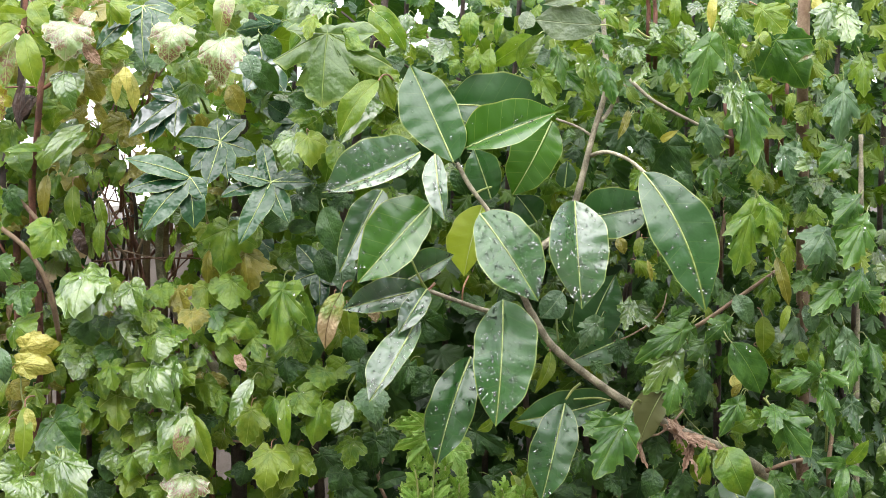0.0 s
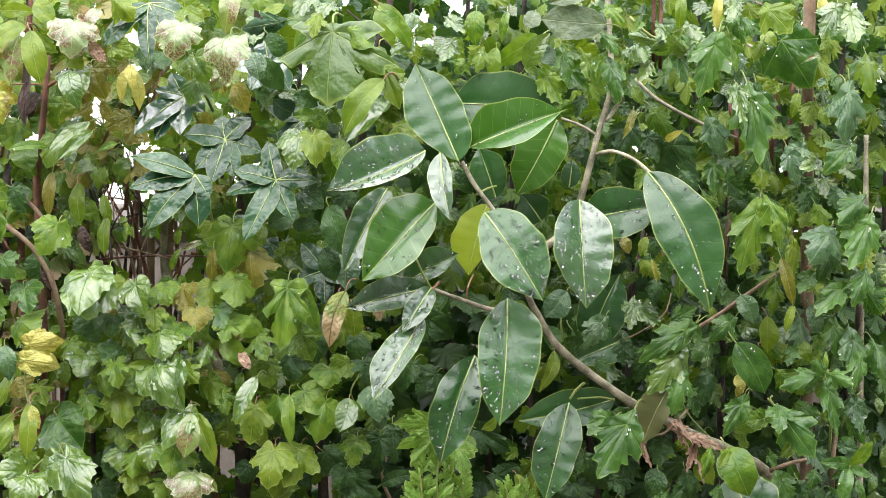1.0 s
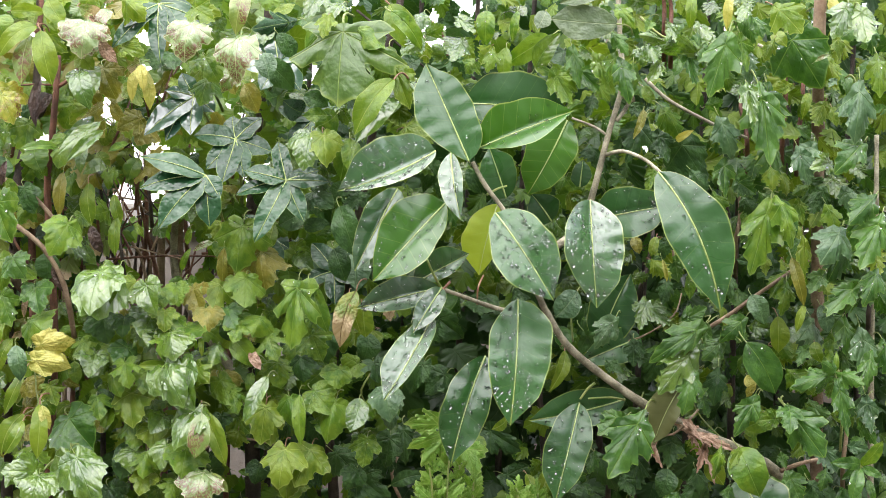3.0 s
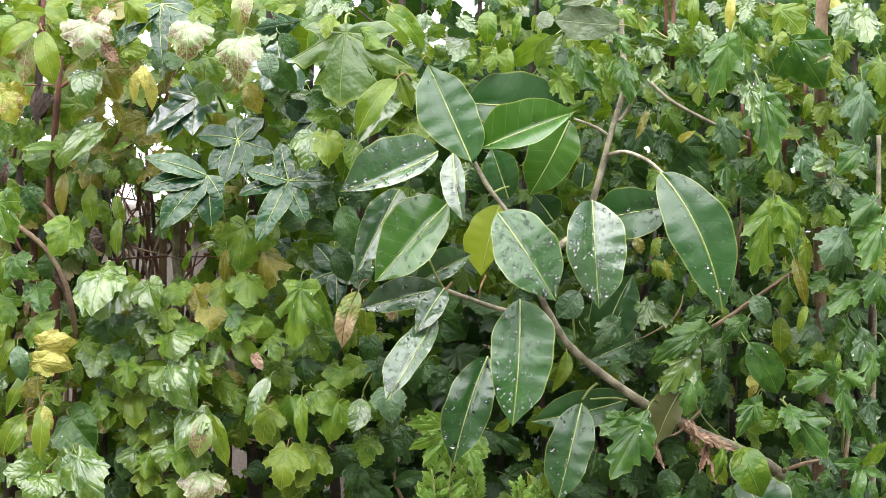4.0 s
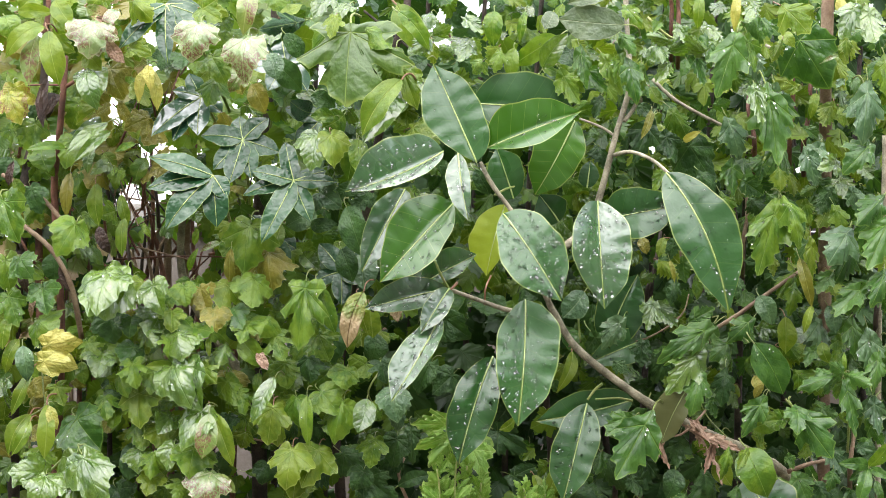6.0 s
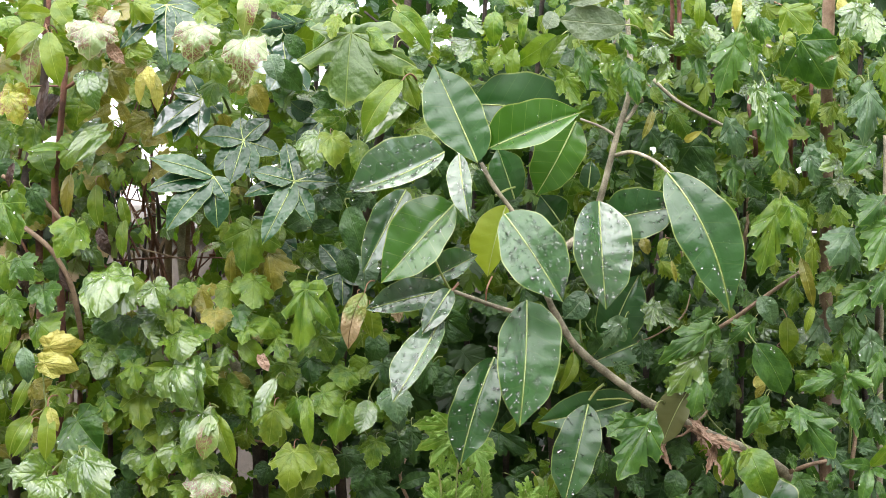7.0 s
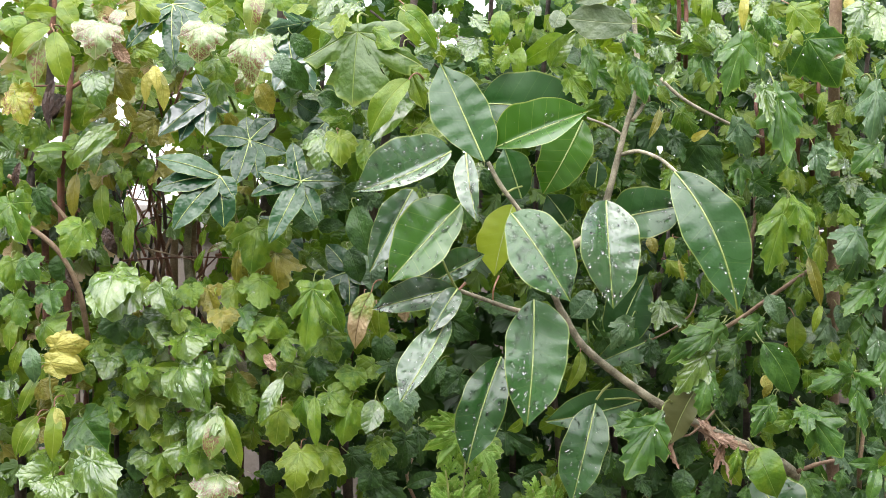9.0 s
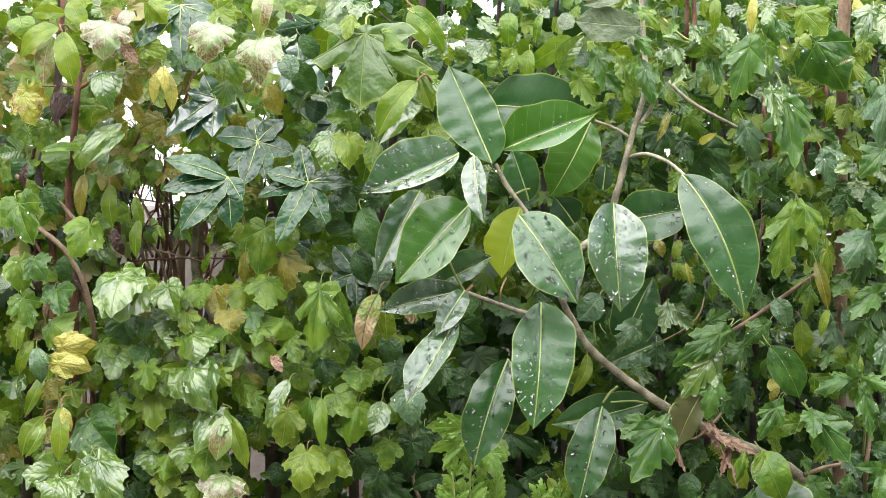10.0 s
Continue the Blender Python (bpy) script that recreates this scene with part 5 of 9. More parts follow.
leaf(toothed, 'e', (0.251, 2.930, 1.842), (0.273, 2.910, 1.808), 'mid', 0, 0.70)
leaf(toothed, 's', (0.299, 2.930, 1.819), (0.289, 2.910, 1.801), 'mid', 0, 0.70)
leaf(toothed, 'e', (0.321, 2.920, 1.817), (0.338, 2.890, 1.787), 'wet', 0, 0.60)
leaf(toothed, 'e', (0.361, 2.920, 1.802), (0.370, 2.900, 1.752), 'serrate', 0, 0.60)
leaf(toothed, 'e', (0.386, 2.930, 1.795), (0.362, 2.900, 1.760), 'wet', 0, 0.60)
leaf(toothed, 'e', (0.432, 2.920, 1.845), (0.420, 2.890, 1.814), 'wet', 0, 0.60)
leaf(toothed, 'e', (0.439, 2.910, 1.824), (0.451, 2.890, 1.791), 'serrate', 0, 0.70)
leaf(toothed, 'e', (0.473, 2.930, 1.795), (0.456, 2.920, 1.762), 'lime', 0, 0.70)
leaf(toothed, 'e', (0.499, 2.940, 1.732), (0.466, 2.930, 1.719), 'lime', 0, 0.70)
leaf(toothed, 'o', (0.523, 2.940, 1.720), (0.513, 2.930, 1.684), 'lime', 0, 0.70)
leaf(toothed, 'o', (0.557, 2.950, 1.701), (0.563, 2.940, 1.672), 'lime', 0, 0.80)
leaf(toothed, 'e', (0.559, 2.920, 1.738), (0.545, 2.910, 1.726), 'grey', 0, 0.80)
leaf(toothed, 'e', (0.561, 2.930, 1.803), (0.563, 2.920, 1.762), 'lime', 0, 0.60)
leaf(toothed, 'e', (0.502, 2.910, 1.643), (0.516, 2.900, 1.587), 'grey', 0, 0.70)
leaf(toothed, 'e', (0.567, 2.920, 1.588), (0.581, 2.910, 1.548), 'grey', 0, 0.70)
leaf(toothed, 'e', (0.545, 2.930, 1.564), (0.559, 2.920, 1.517), 'mid', 0, 0.70)
leaf(toothed, 'e', (0.356, 2.940, 1.612), (0.378, 2.930, 1.580), 'dark', 0, 0.90)
leaf(toothed, 'e', (0.402, 2.930, 1.628), (0.401, 2.920, 1.572), 'serrate', 0, 0.70)
leaf(toothed, 'e', (0.309, 2.950, 1.613), (0.292, 2.940, 1.581), 'mid', 0, 0.70)
leaf(toothed, 'e', (0.387, 2.940, 1.581), (0.402, 2.930, 1.533), 'mid', 0, 0.70)
leaf(toothed, 'e', (0.507, 2.940, 1.573), (0.513, 2.930, 1.533), 'mid', 0, 0.60)
leaf(toothed, 'e', (0.456, 2.920, 1.493), (0.458, 2.910, 1.461), 'lime', 0, 0.80)
leaf(toothed, 'o', (0.277, 2.950, 1.517), (0.284, 2.940, 1.493), 'ochre', 0, 1.20)
leaf(toothed, 'o', (0.309, 2.950, 1.517), (0.300, 2.940, 1.489), 'lime', 0, 0.90)
leaf(toothed, 'n', (0.314, 2.920, 1.485), (0.321, 2.920, 1.453), 'yellow', 0, 0.70)
leaf(toothed, 'e', (0.324, 2.940, 1.461), (0.315, 2.930, 1.421), 'dark', 0, 0.80)
leaf(toothed, 'e', (0.363, 2.940, 1.453), (0.394, 2.930, 1.437), 'serrate', 0, 0.80)
leaf(toothed, 'e', (0.411, 2.940, 1.461), (0.410, 2.930, 1.429), 'dark', 0, 0.80)
leaf(toothed, 'e', (0.493, 2.950, 1.453), (0.483, 2.940, 1.405), 'mid', 0, 0.70)
leaf(toothed, 'e', (0.543, 2.920, 1.469), (0.516, 2.900, 1.438), 'serrate', 0, 0.80)
leaf(toothed, 'e', (0.567, 2.920, 1.406), (0.573, 2.910, 1.343), 'serrate', 0, 0.60)
leaf(toothed, 'e', (0.589, 2.910, 1.390), (0.594, 2.900, 1.312), 'grey', 0, 0.60)
leaf(toothed, 'e', (0.555, 2.940, 1.381), (0.549, 2.930, 1.342), 'mid', 0, 0.60)
leaf(toothed, 'e', (0.401, 2.920, 1.374), (0.366, 2.900, 1.344), 'serrate', 0, 0.80)
leaf(toothed, 'e', (0.394, 2.930, 1.334), (0.385, 2.920, 1.279), 'dark', 0, 0.80)
leaf(toothed, 'e', (0.599, 2.920, 1.295), (0.604, 2.910, 1.240), 'grey', 0, 0.70)
leaf(toothed, 'e', (0.575, 2.920, 1.224), (0.602, 2.900, 1.218), 'grey', 0, 0.70)
leaf(toothed, 'e', (0.545, 2.930, 1.191), (0.535, 2.920, 1.160), 'serrate', 0, 0.90)
leaf(toothed, 'e', (0.480, 2.920, 1.216), (0.486, 2.910, 1.193), 'serrate', 0, 0.80)
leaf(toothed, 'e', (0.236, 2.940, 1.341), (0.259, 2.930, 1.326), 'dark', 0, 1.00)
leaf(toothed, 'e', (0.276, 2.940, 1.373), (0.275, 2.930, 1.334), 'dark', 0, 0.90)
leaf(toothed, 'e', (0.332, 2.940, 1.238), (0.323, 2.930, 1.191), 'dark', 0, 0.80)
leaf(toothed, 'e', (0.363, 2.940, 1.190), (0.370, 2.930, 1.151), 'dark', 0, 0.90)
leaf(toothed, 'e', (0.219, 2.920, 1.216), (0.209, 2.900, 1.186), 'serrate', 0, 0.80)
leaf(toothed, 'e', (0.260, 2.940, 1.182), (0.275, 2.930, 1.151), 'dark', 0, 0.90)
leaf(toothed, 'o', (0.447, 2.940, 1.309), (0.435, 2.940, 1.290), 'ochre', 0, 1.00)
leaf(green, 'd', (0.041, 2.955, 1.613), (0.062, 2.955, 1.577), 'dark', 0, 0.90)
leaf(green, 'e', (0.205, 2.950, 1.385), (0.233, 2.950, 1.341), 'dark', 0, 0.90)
leaf(yellowing, 'o', (-0.563, 2.950, 1.742), (-0.567, 2.930, 1.671), 'husk', 20, 0.45)
leaf(yellowing, 'o', (-0.545, 2.940, 1.718), (-0.564, 2.920, 1.684), 'husk', -20, 0.50)
leaf(yellowing, 't', (-0.615, 2.940, 1.718), (-0.596, 2.930, 1.674), 'lacework', 0, 0.70)
leaf(yellowing, 'o', (-0.613, 2.960, 1.625), (-0.621, 2.960, 1.589), 'husk', 0, 0.60)
leaf(yellowing, 'o', (-0.610, 2.985, 1.477), (-0.598, 2.985, 1.436), 'husk', 0, 0.70)
leaf(yellowing, 'o', (-0.554, 2.990, 1.476), (-0.534, 2.990, 1.436), 'husk', 0, 0.60)
leaf(yellowing, 'o', (-0.499, 3.000, 1.533), (-0.483, 3.000, 1.493), 'husk', 0, 0.80)
leaf(yellowing, 'n', (-0.586, 2.985, 1.436), (-0.594, 2.985, 1.400), 'dead', 0, 0.80)
leaf(yellowing, 'o', (-0.473, 2.910, 1.816), (-0.457, 2.910, 1.799), 'rust', 0, 0.80)
leaf(yellowing, 't', (-0.591, 2.970, 1.589), (-0.575, 2.970, 1.549), 'dark', 0, 0.80)
leaf(toothed, 'e', (0.487, 2.915, 1.189), (0.507, 2.905, 1.145), 'serrate', 0, 0.90)
leaf(toothed, 'e', (0.464, 2.910, 1.181), (0.478, 2.900, 1.139), 'mid', 0, 0.80)
leaf(toothed, 'e', (0.521, 2.930, 1.175), (0.539, 2.920, 1.137), 'dark', 0, 0.90)
leaf(green, 'd', (0.296, 2.985, 1.667), (0.325, 2.985, 1.634), 'dark', 0, 1.00)
leaf(toothed, 'e', (0.311, 2.970, 1.670), (0.326, 2.960, 1.621), 'dark', 0, 0.90)
leaf(yellowing, 'p', (-0.381, 2.905, 1.375), (-0.379, 2.885, 1.344), 'mid', 0, 0.80)
leaf(yellowing, 'p', (-0.437, 2.910, 1.343), (-0.428, 2.890, 1.305), 'mid', 0, 0.70)
leaf(yellowing, 'p', (-0.341, 2.900, 1.336), (-0.315, 2.880, 1.313), 'lime', 0, 0.70)
leaf(yellowing, 'p', (-0.280, 2.920, 1.398), (-0.286, 2.900, 1.367), 'mid', 0, 0.80)
leaf(yellowing, 'p', (-0.478, 2.920, 1.295), (-0.471, 2.900, 1.261), 'mid', 0, 0.80)
leaf(yellowing, 'p', (-0.406, 2.910, 1.217), (-0.409, 2.890, 1.180), 'mid', 0, 0.80)
leaf(yellowing, 'p', (-0.364, 2.890, 1.180), (-0.369, 2.870, 1.151), 'mid', 0, 0.90)
leaf(yellowing, 'p', (-0.241, 2.930, 1.382), (-0.224, 2.910, 1.343), 'mid', 0, 0.80)
leaf(green, 'e', (0.248, 2.900, 1.774), (0.233, 2.880, 1.727), 'mid', 0, 0.60)
leaf(green, 'e', (0.252, 2.895, 1.764), (0.263, 2.875, 1.699), 'serrate', 0, 0.60)
leaf(green, 'e', (0.241, 2.900, 1.800), (0.262, 2.880, 1.766), 'serrate', 0, 0.70)
leaf(green, 'e', (0.159, 2.920, 1.754), (0.186, 2.900, 1.701), 'mid', 0, 0.70)
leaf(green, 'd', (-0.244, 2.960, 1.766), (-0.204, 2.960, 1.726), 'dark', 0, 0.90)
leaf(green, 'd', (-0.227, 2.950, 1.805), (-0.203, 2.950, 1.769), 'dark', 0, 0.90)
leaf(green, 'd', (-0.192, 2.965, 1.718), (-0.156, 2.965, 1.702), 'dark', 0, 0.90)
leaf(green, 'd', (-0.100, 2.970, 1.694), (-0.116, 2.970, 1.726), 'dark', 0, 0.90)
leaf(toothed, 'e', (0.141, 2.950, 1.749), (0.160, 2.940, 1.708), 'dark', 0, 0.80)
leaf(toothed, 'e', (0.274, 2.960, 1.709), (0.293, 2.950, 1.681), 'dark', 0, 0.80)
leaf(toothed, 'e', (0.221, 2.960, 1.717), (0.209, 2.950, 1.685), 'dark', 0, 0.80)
leaf(yellowing, 'd', (-0.287, 2.990, 1.181), (-0.255, 2.990, 1.175), 'mid', 0, 0.50)
leaf(yellowing, 'p', (-0.504, 2.930, 1.370), (-0.486, 2.920, 1.342), 'mid', 0, 0.80)
leaf(yellowing, 'p', (-0.547, 2.930, 1.310), (-0.534, 2.920, 1.279), 'lime', 0, 0.80)
leaf(yellowing, 'p', (-0.422, 2.915, 1.390), (-0.403, 2.895, 1.363), 'wet', 0, 0.80)
leaf(yellowing, 'p', (-0.308, 2.920, 1.366), (-0.314, 2.900, 1.336), 'wet', 0, 0.80)
leaf(yellowing, 'p', (-0.290, 2.940, 1.302), (-0.281, 2.930, 1.266), 'mid', 0, 0.80)
leaf(green, 'p', (-0.178, 2.930, 1.405), (-0.189, 2.920, 1.374), 'mid', 0, 0.80)
leaf(green, 'p', (-0.154, 2.930, 1.266), (-0.165, 2.910, 1.240), 'mid', 0, 0.80)
leaf(green, 'p', (-0.091, 2.940, 1.341), (-0.083, 2.930, 1.310), 'dark', 0, 0.90)
leaf(green, 'p', (-0.106, 2.930, 1.278), (-0.090, 2.910, 1.260), 'mid', 0, 0.80)
leaf(toothed, 'e', (0.523, 2.940, 1.365), (0.505, 2.930, 1.334), 'serrate', 0, 0.70)
leaf(toothed, 'e', (0.602, 2.900, 1.359), (0.590, 2.880, 1.298), 'serrate', 0, 0.55)
leaf(toothed, 'e', (0.371, 2.940, 1.294), (0.380, 2.930, 1.262), 'serrate', 0, 0.70)
leaf(toothed, 'e', (0.593, 2.930, 1.262), (0.614, 2.920, 1.224), 'serrate', 0, 0.60)
leaf(toothed, 'e', (0.406, 2.900, 1.171), (0.396, 2.890, 1.140), 'serrate', 0, 0.70)
leaf(toothed, 'e', (0.337, 2.920, 1.160), (0.320, 2.910, 1.134), 'serrate', 0, 0.90)
leaf(yellowing, 'm', (-0.505, 2.950, 1.822), (-0.490, 2.885, 1.762), 'pale', -20, 0.67)
leaf(yellowing, 'd', (-0.634, 3.000, 1.836), (-0.617, 2.984, 1.802), 'mid', -19, 1.42)
leaf(yellowing, 't', (-0.537, 3.000, 1.857), (-0.559, 2.996, 1.821), 'lime', 20, 0.66)
leaf(yellowing, 'o', (-0.511, 2.970, 1.845), (-0.471, 2.952, 1.829), 'rust', 19, 0.99)
leaf(yellowing, 'd', (-0.507, 2.950, 1.754), (-0.487, 2.895, 1.706), 'wet', -6, 0.94)
leaf(yellowing, 't', (-0.531, 3.040, 1.715), (-0.547, 3.038, 1.675), 'mid', -15, 0.99)
leaf(yellowing, 'o', (-0.583, 3.020, 1.645), (-0.569, 2.988, 1.613), 'mid', -11, 1.72)
leaf(yellowing, 't', (-0.587, 3.000, 1.564), (-0.608, 2.998, 1.535), 'mid', -2, 0.81)
leaf(yellowing, 'o', (-0.442, 3.080, 1.634), (-0.456, 3.062, 1.600), 'mid', -2, 1.25)
leaf(yellowing, 'o', (-0.504, 3.080, 1.643), (-0.487, 3.074, 1.618), 'lime', -15, 1.36)
leaf(yellowing, 'd', (-0.572, 3.030, 1.494), (-0.568, 3.026, 1.453), 'dark', -7, 1.29)
leaf(yellowing, 'm', (-0.470, 2.930, 1.480), (-0.487, 2.833, 1.406), 'wet', 16, 0.49)
leaf(yellowing, 't', (-0.449, 3.000, 1.459), (-0.454, 2.992, 1.416), 'mid', 12, 0.70)
leaf(yellowing, 't', (-0.409, 2.980, 1.454), (-0.422, 2.940, 1.426), 'wet', 8, 0.52)
leaf(yellowing, 'd', (-0.572, 2.940, 1.365), (-0.510, 2.929, 1.369), 'yeltip', 8, 0.72)
leaf(yellowing, 'd', (-0.569, 2.930, 1.350), (-0.515, 2.922, 1.333), 'yellow', 0, 0.79)
leaf(yellowing, 'o', (-0.482, 3.000, 1.413), (-0.447, 2.962, 1.367), 'mid', 3, 1.21)
leaf(yellowing, 't', (-0.509, 3.010, 1.380), (-0.494, 3.010, 1.343), 'mid', 2, 0.79)
leaf(yellowing, 't', (-0.308, 2.970, 1.419), (-0.327, 2.930, 1.391), 'wet', 13, 0.60)
leaf(yellowing, 't', (-0.360, 3.000, 1.454), (-0.339, 2.993, 1.418), 'mid', 6, 0.71)
leaf(yellowing, 'm', (-0.391, 2.990, 1.399), (-0.400, 2.949, 1.366), 'wet', 14, 0.56)
leaf(yellowing, 't', (-0.431, 2.980, 1.386), (-0.424, 2.973, 1.349), 'lime', 15, 0.79)
leaf(yellowing, 'o', (-0.428, 2.970, 1.330), (-0.382, 2.920, 1.342), 'wet', 8, 0.62)
leaf(yellowing, 'm', (-0.364, 2.970, 1.343), (-0.314, 2.908, 1.326), 'wet', 20, 0.42)
leaf(yellowing, 't', (-0.459, 3.000, 1.358), (-0.483, 2.997, 1.330), 'mid', 14, 0.85)
leaf(yellowing, 't', (-0.471, 3.000, 1.338), (-0.492, 2.954, 1.318), 'wet', -1, 0.48)
leaf(yellowing, 'o', (-0.562, 2.935, 1.266), (-0.546, 2.927, 1.248), 'yellow', -3, 1.21)
leaf(yellowing, 'n', (-0.587, 2.950, 1.267), (-0.616, 2.929, 1.212), 'lime', 12, 1.32)
leaf(yellowing, 'm', (-0.574, 2.930, 1.215), (-0.598, 2.873, 1.171), 'wet', 6, 0.49)
leaf(yellowing, 't', (-0.449, 2.970, 1.322), (-0.459, 2.969, 1.283), 'lime', -16, 0.73)
leaf(yellowing, 'm', (-0.365, 2.940, 1.322), (-0.353, 2.884, 1.272), 'wet', 3, 0.58)
leaf(yellowing, 'm', (-0.359, 2.930, 1.228), (-0.356, 2.896, 1.174), 'wet', -4, 0.63)
leaf(yellowing, 't', (-0.407, 2.970, 1.190), (-0.418, 2.968, 1.158), 'lime', 14, 0.85)
leaf(yellowing, 't', (-0.294, 3.060, 1.256), (-0.313, 3.051, 1.211), 'mid', -20, 0.71)
leaf(yellowing, 't', (-0.321, 3.080, 1.284), (-0.294, 3.067, 1.247), 'mid', 20, 0.61)
leaf(yellowing, 't', (-0.396, 2.960, 1.165), (-0.403, 2.946, 1.133), 'mid', -3, 0.74)
leaf(yellowing, 't', (-0.472, 2.980, 1.161), (-0.446, 2.969, 1.122), 'dark', 6, 0.79)
leaf(yellowing, 't', (-0.491, 3.000, 1.297), (-0.470, 2.992, 1.261), 'mid', -15, 0.69)
leaf(yellowing, 't', (-0.537, 3.030, 1.345), (-0.519, 3.021, 1.370), 'lime', 2, 0.75)
leaf(yellowing, 'd', (-0.627, 3.020, 1.632), (-0.642, 3.004, 1.600), 'dark', -6, 1.28)
leaf(yellowing, 't', (-0.605, 3.040, 1.678), (-0.618, 3.025, 1.647), 'mid', -21, 0.78)
leaf(yellowing, 't', (-0.291, 2.980, 1.457), (-0.293, 2.966, 1.411), 'mid', -15, 0.85)
leaf(yellowing, 't', (-0.280, 2.970, 1.407), (-0.285, 2.957, 1.368), 'mid', 17, 0.86)
leaf(yellowing, 't', (-0.312, 3.000, 1.324), (-0.300, 2.975, 1.275), 'lime', -5, 0.38)
leaf(yellowing, 't', (-0.243, 2.970, 1.282), (-0.238, 2.950, 1.218), 'lime', -10, 0.60)
leaf(yellowing, 'm', (-0.211, 2.950, 1.192), (-0.213, 2.925, 1.144), 'lime', 0, 0.78)
leaf(yellowing, 't', (-0.272, 3.020, 1.740), (-0.271, 3.011, 1.698), 'lime', -7, 0.74)
leaf(yellowing, 'm', (-0.234, 3.040, 1.537), (-0.260, 3.033, 1.498), 'mid', -1, 0.88)
leaf(yellowing, 'n', (-0.240, 3.030, 1.537), (-0.251, 3.005, 1.496), 'lime', 5, 1.42)
leaf(yellowing, 't', (-0.386, 3.000, 1.436), (-0.404, 2.988, 1.412), 'mid', 14, 0.86)
leaf(yellowing, 'o', (-0.473, 2.970, 1.684), (-0.528, 2.924, 1.640), 'wet', 1, 0.75)
leaf(yellowing, 't', (-0.494, 2.980, 1.703), (-0.525, 2.963, 1.676), 'lime', -11, 0.69)
leaf(yellowing, 't', (-0.514, 3.000, 1.738), (-0.481, 2.985, 1.703), 'ochre', 4, 0.66)
leaf(yellowing, 't', (-0.444, 3.000, 1.738), (-0.426, 2.985, 1.702), 'lime', -16, 0.61)
leaf(yellowing, 't', (-0.528, 3.070, 1.717), (-0.513, 3.059, 1.679), 'lime', -7, 0.80)
leaf(yellowing, 't', (-0.463, 3.080, 1.697), (-0.453, 3.071, 1.659), 'lime', -6, 0.73)
leaf(yellowing, 'm', (-0.534, 3.060, 1.619), (-0.536, 3.043, 1.573), 'mid', 3, 0.61)
leaf(yellowing, 't', (-0.481, 3.070, 1.617), (-0.485, 3.063, 1.586), 'mid', 3, 0.68)
leaf(yellowing, 't', (-0.521, 3.040, 1.552), (-0.528, 3.025, 1.511), 'mid', 5, 0.66)
leaf(yellowing, 't', (-0.533, 3.100, 1.673), (-0.540, 3.092, 1.639), 'mid', 18, 0.81)
leaf(yellowing, 't', (-0.487, 3.100, 1.682), (-0.498, 3.094, 1.650), 'lime', -4, 0.77)
leaf(yellowing, 'o', (-0.518, 3.110, 1.651), (-0.525, 3.104, 1.609), 'lime', 14, 1.37)
leaf(yellowing, 'o', (-0.464, 3.120, 1.651), (-0.464, 3.092, 1.618), 'lime', -2, 1.24)
leaf(yellowing, 'o', (-0.445, 3.100, 1.677), (-0.434, 3.070, 1.642), 'mid', -15, 1.15)
leaf(yellowing, 't', (-0.575, 3.100, 1.619), (-0.582, 3.092, 1.585), 'mid', 2, 0.74)
leaf(yellowing, 'd', (-0.638, 3.080, 1.551), (-0.611, 3.070, 1.517), 'mid', -7, 1.20)
leaf(yellowing, 't', (-0.524, 3.050, 1.509), (-0.495, 3.021, 1.476), 'wet', 3, 0.56)
leaf(yellowing, 't', (-0.638, 3.080, 1.680), (-0.655, 3.079, 1.643), 'mid', 9, 0.79)
leaf(yellowing, 't', (-0.655, 3.080, 1.643), (-0.663, 3.059, 1.600), 'mid', 21, 0.67)
leaf(yellowing, 't', (-0.592, 3.060, 1.849), (-0.556, 3.044, 1.814), 'lime', -19, 0.57)
leaf(yellowing, 't', (-0.449, 3.100, 1.854), (-0.413, 3.080, 1.818), 'lime', -12, 0.56)
leaf(yellowing, 't', (-0.546, 3.080, 1.743), (-0.552, 3.069, 1.709), 'mid', 19, 0.72)
leaf(yellowing, 't', (-0.466, 3.100, 1.753), (-0.472, 3.088, 1.718), 'mid', -16, 0.64)
leaf(yellowing, 't', (-0.568, 3.020, 1.812), (-0.534, 3.014, 1.783), 'lime', 18, 0.58)
leaf(yellowing, 't', (-0.450, 3.020, 1.804), (-0.441, 3.017, 1.771), 'lime', 4, 0.83)
leaf(yellowing, 't', (-0.597, 3.020, 1.869), (-0.616, 3.013, 1.844), 'lime', -14, 0.98)
leaf(yellowing, 't', (-0.495, 3.000, 1.867), (-0.514, 2.990, 1.841), 'lime', -20, 0.88)
leaf(yellowing, 't', (-0.375, 3.050, 1.856), (-0.317, 3.047, 1.839), 'lime', -5, 0.43)
leaf(yellowing, 't', (-0.296, 3.000, 1.753), (-0.311, 2.989, 1.724), 'blotch', -19, 0.74)
leaf(green, 't', (-0.140, 2.960, 1.842), (-0.191, 2.943, 1.780), 'mid', -8, 0.62)
leaf(green, 't', (-0.100, 2.970, 1.815), (-0.086, 2.932, 1.733), 'mid', -5, 0.37)
leaf(green, 'o', (-0.070, 2.990, 1.851), (-0.021, 2.984, 1.782), 'lime', 5, 0.96)
leaf(green, 'o', (-0.070, 2.990, 1.791), (-0.076, 2.974, 1.725), 'mid', 18, 1.05)
leaf(green, 'o', (-0.026, 2.980, 1.772), (-0.065, 2.974, 1.741), 'dark', 5, 1.21)
leaf(green, 'o', (-0.060, 2.930, 1.730), (-0.112, 2.857, 1.649), 'wet', 2, 0.78)
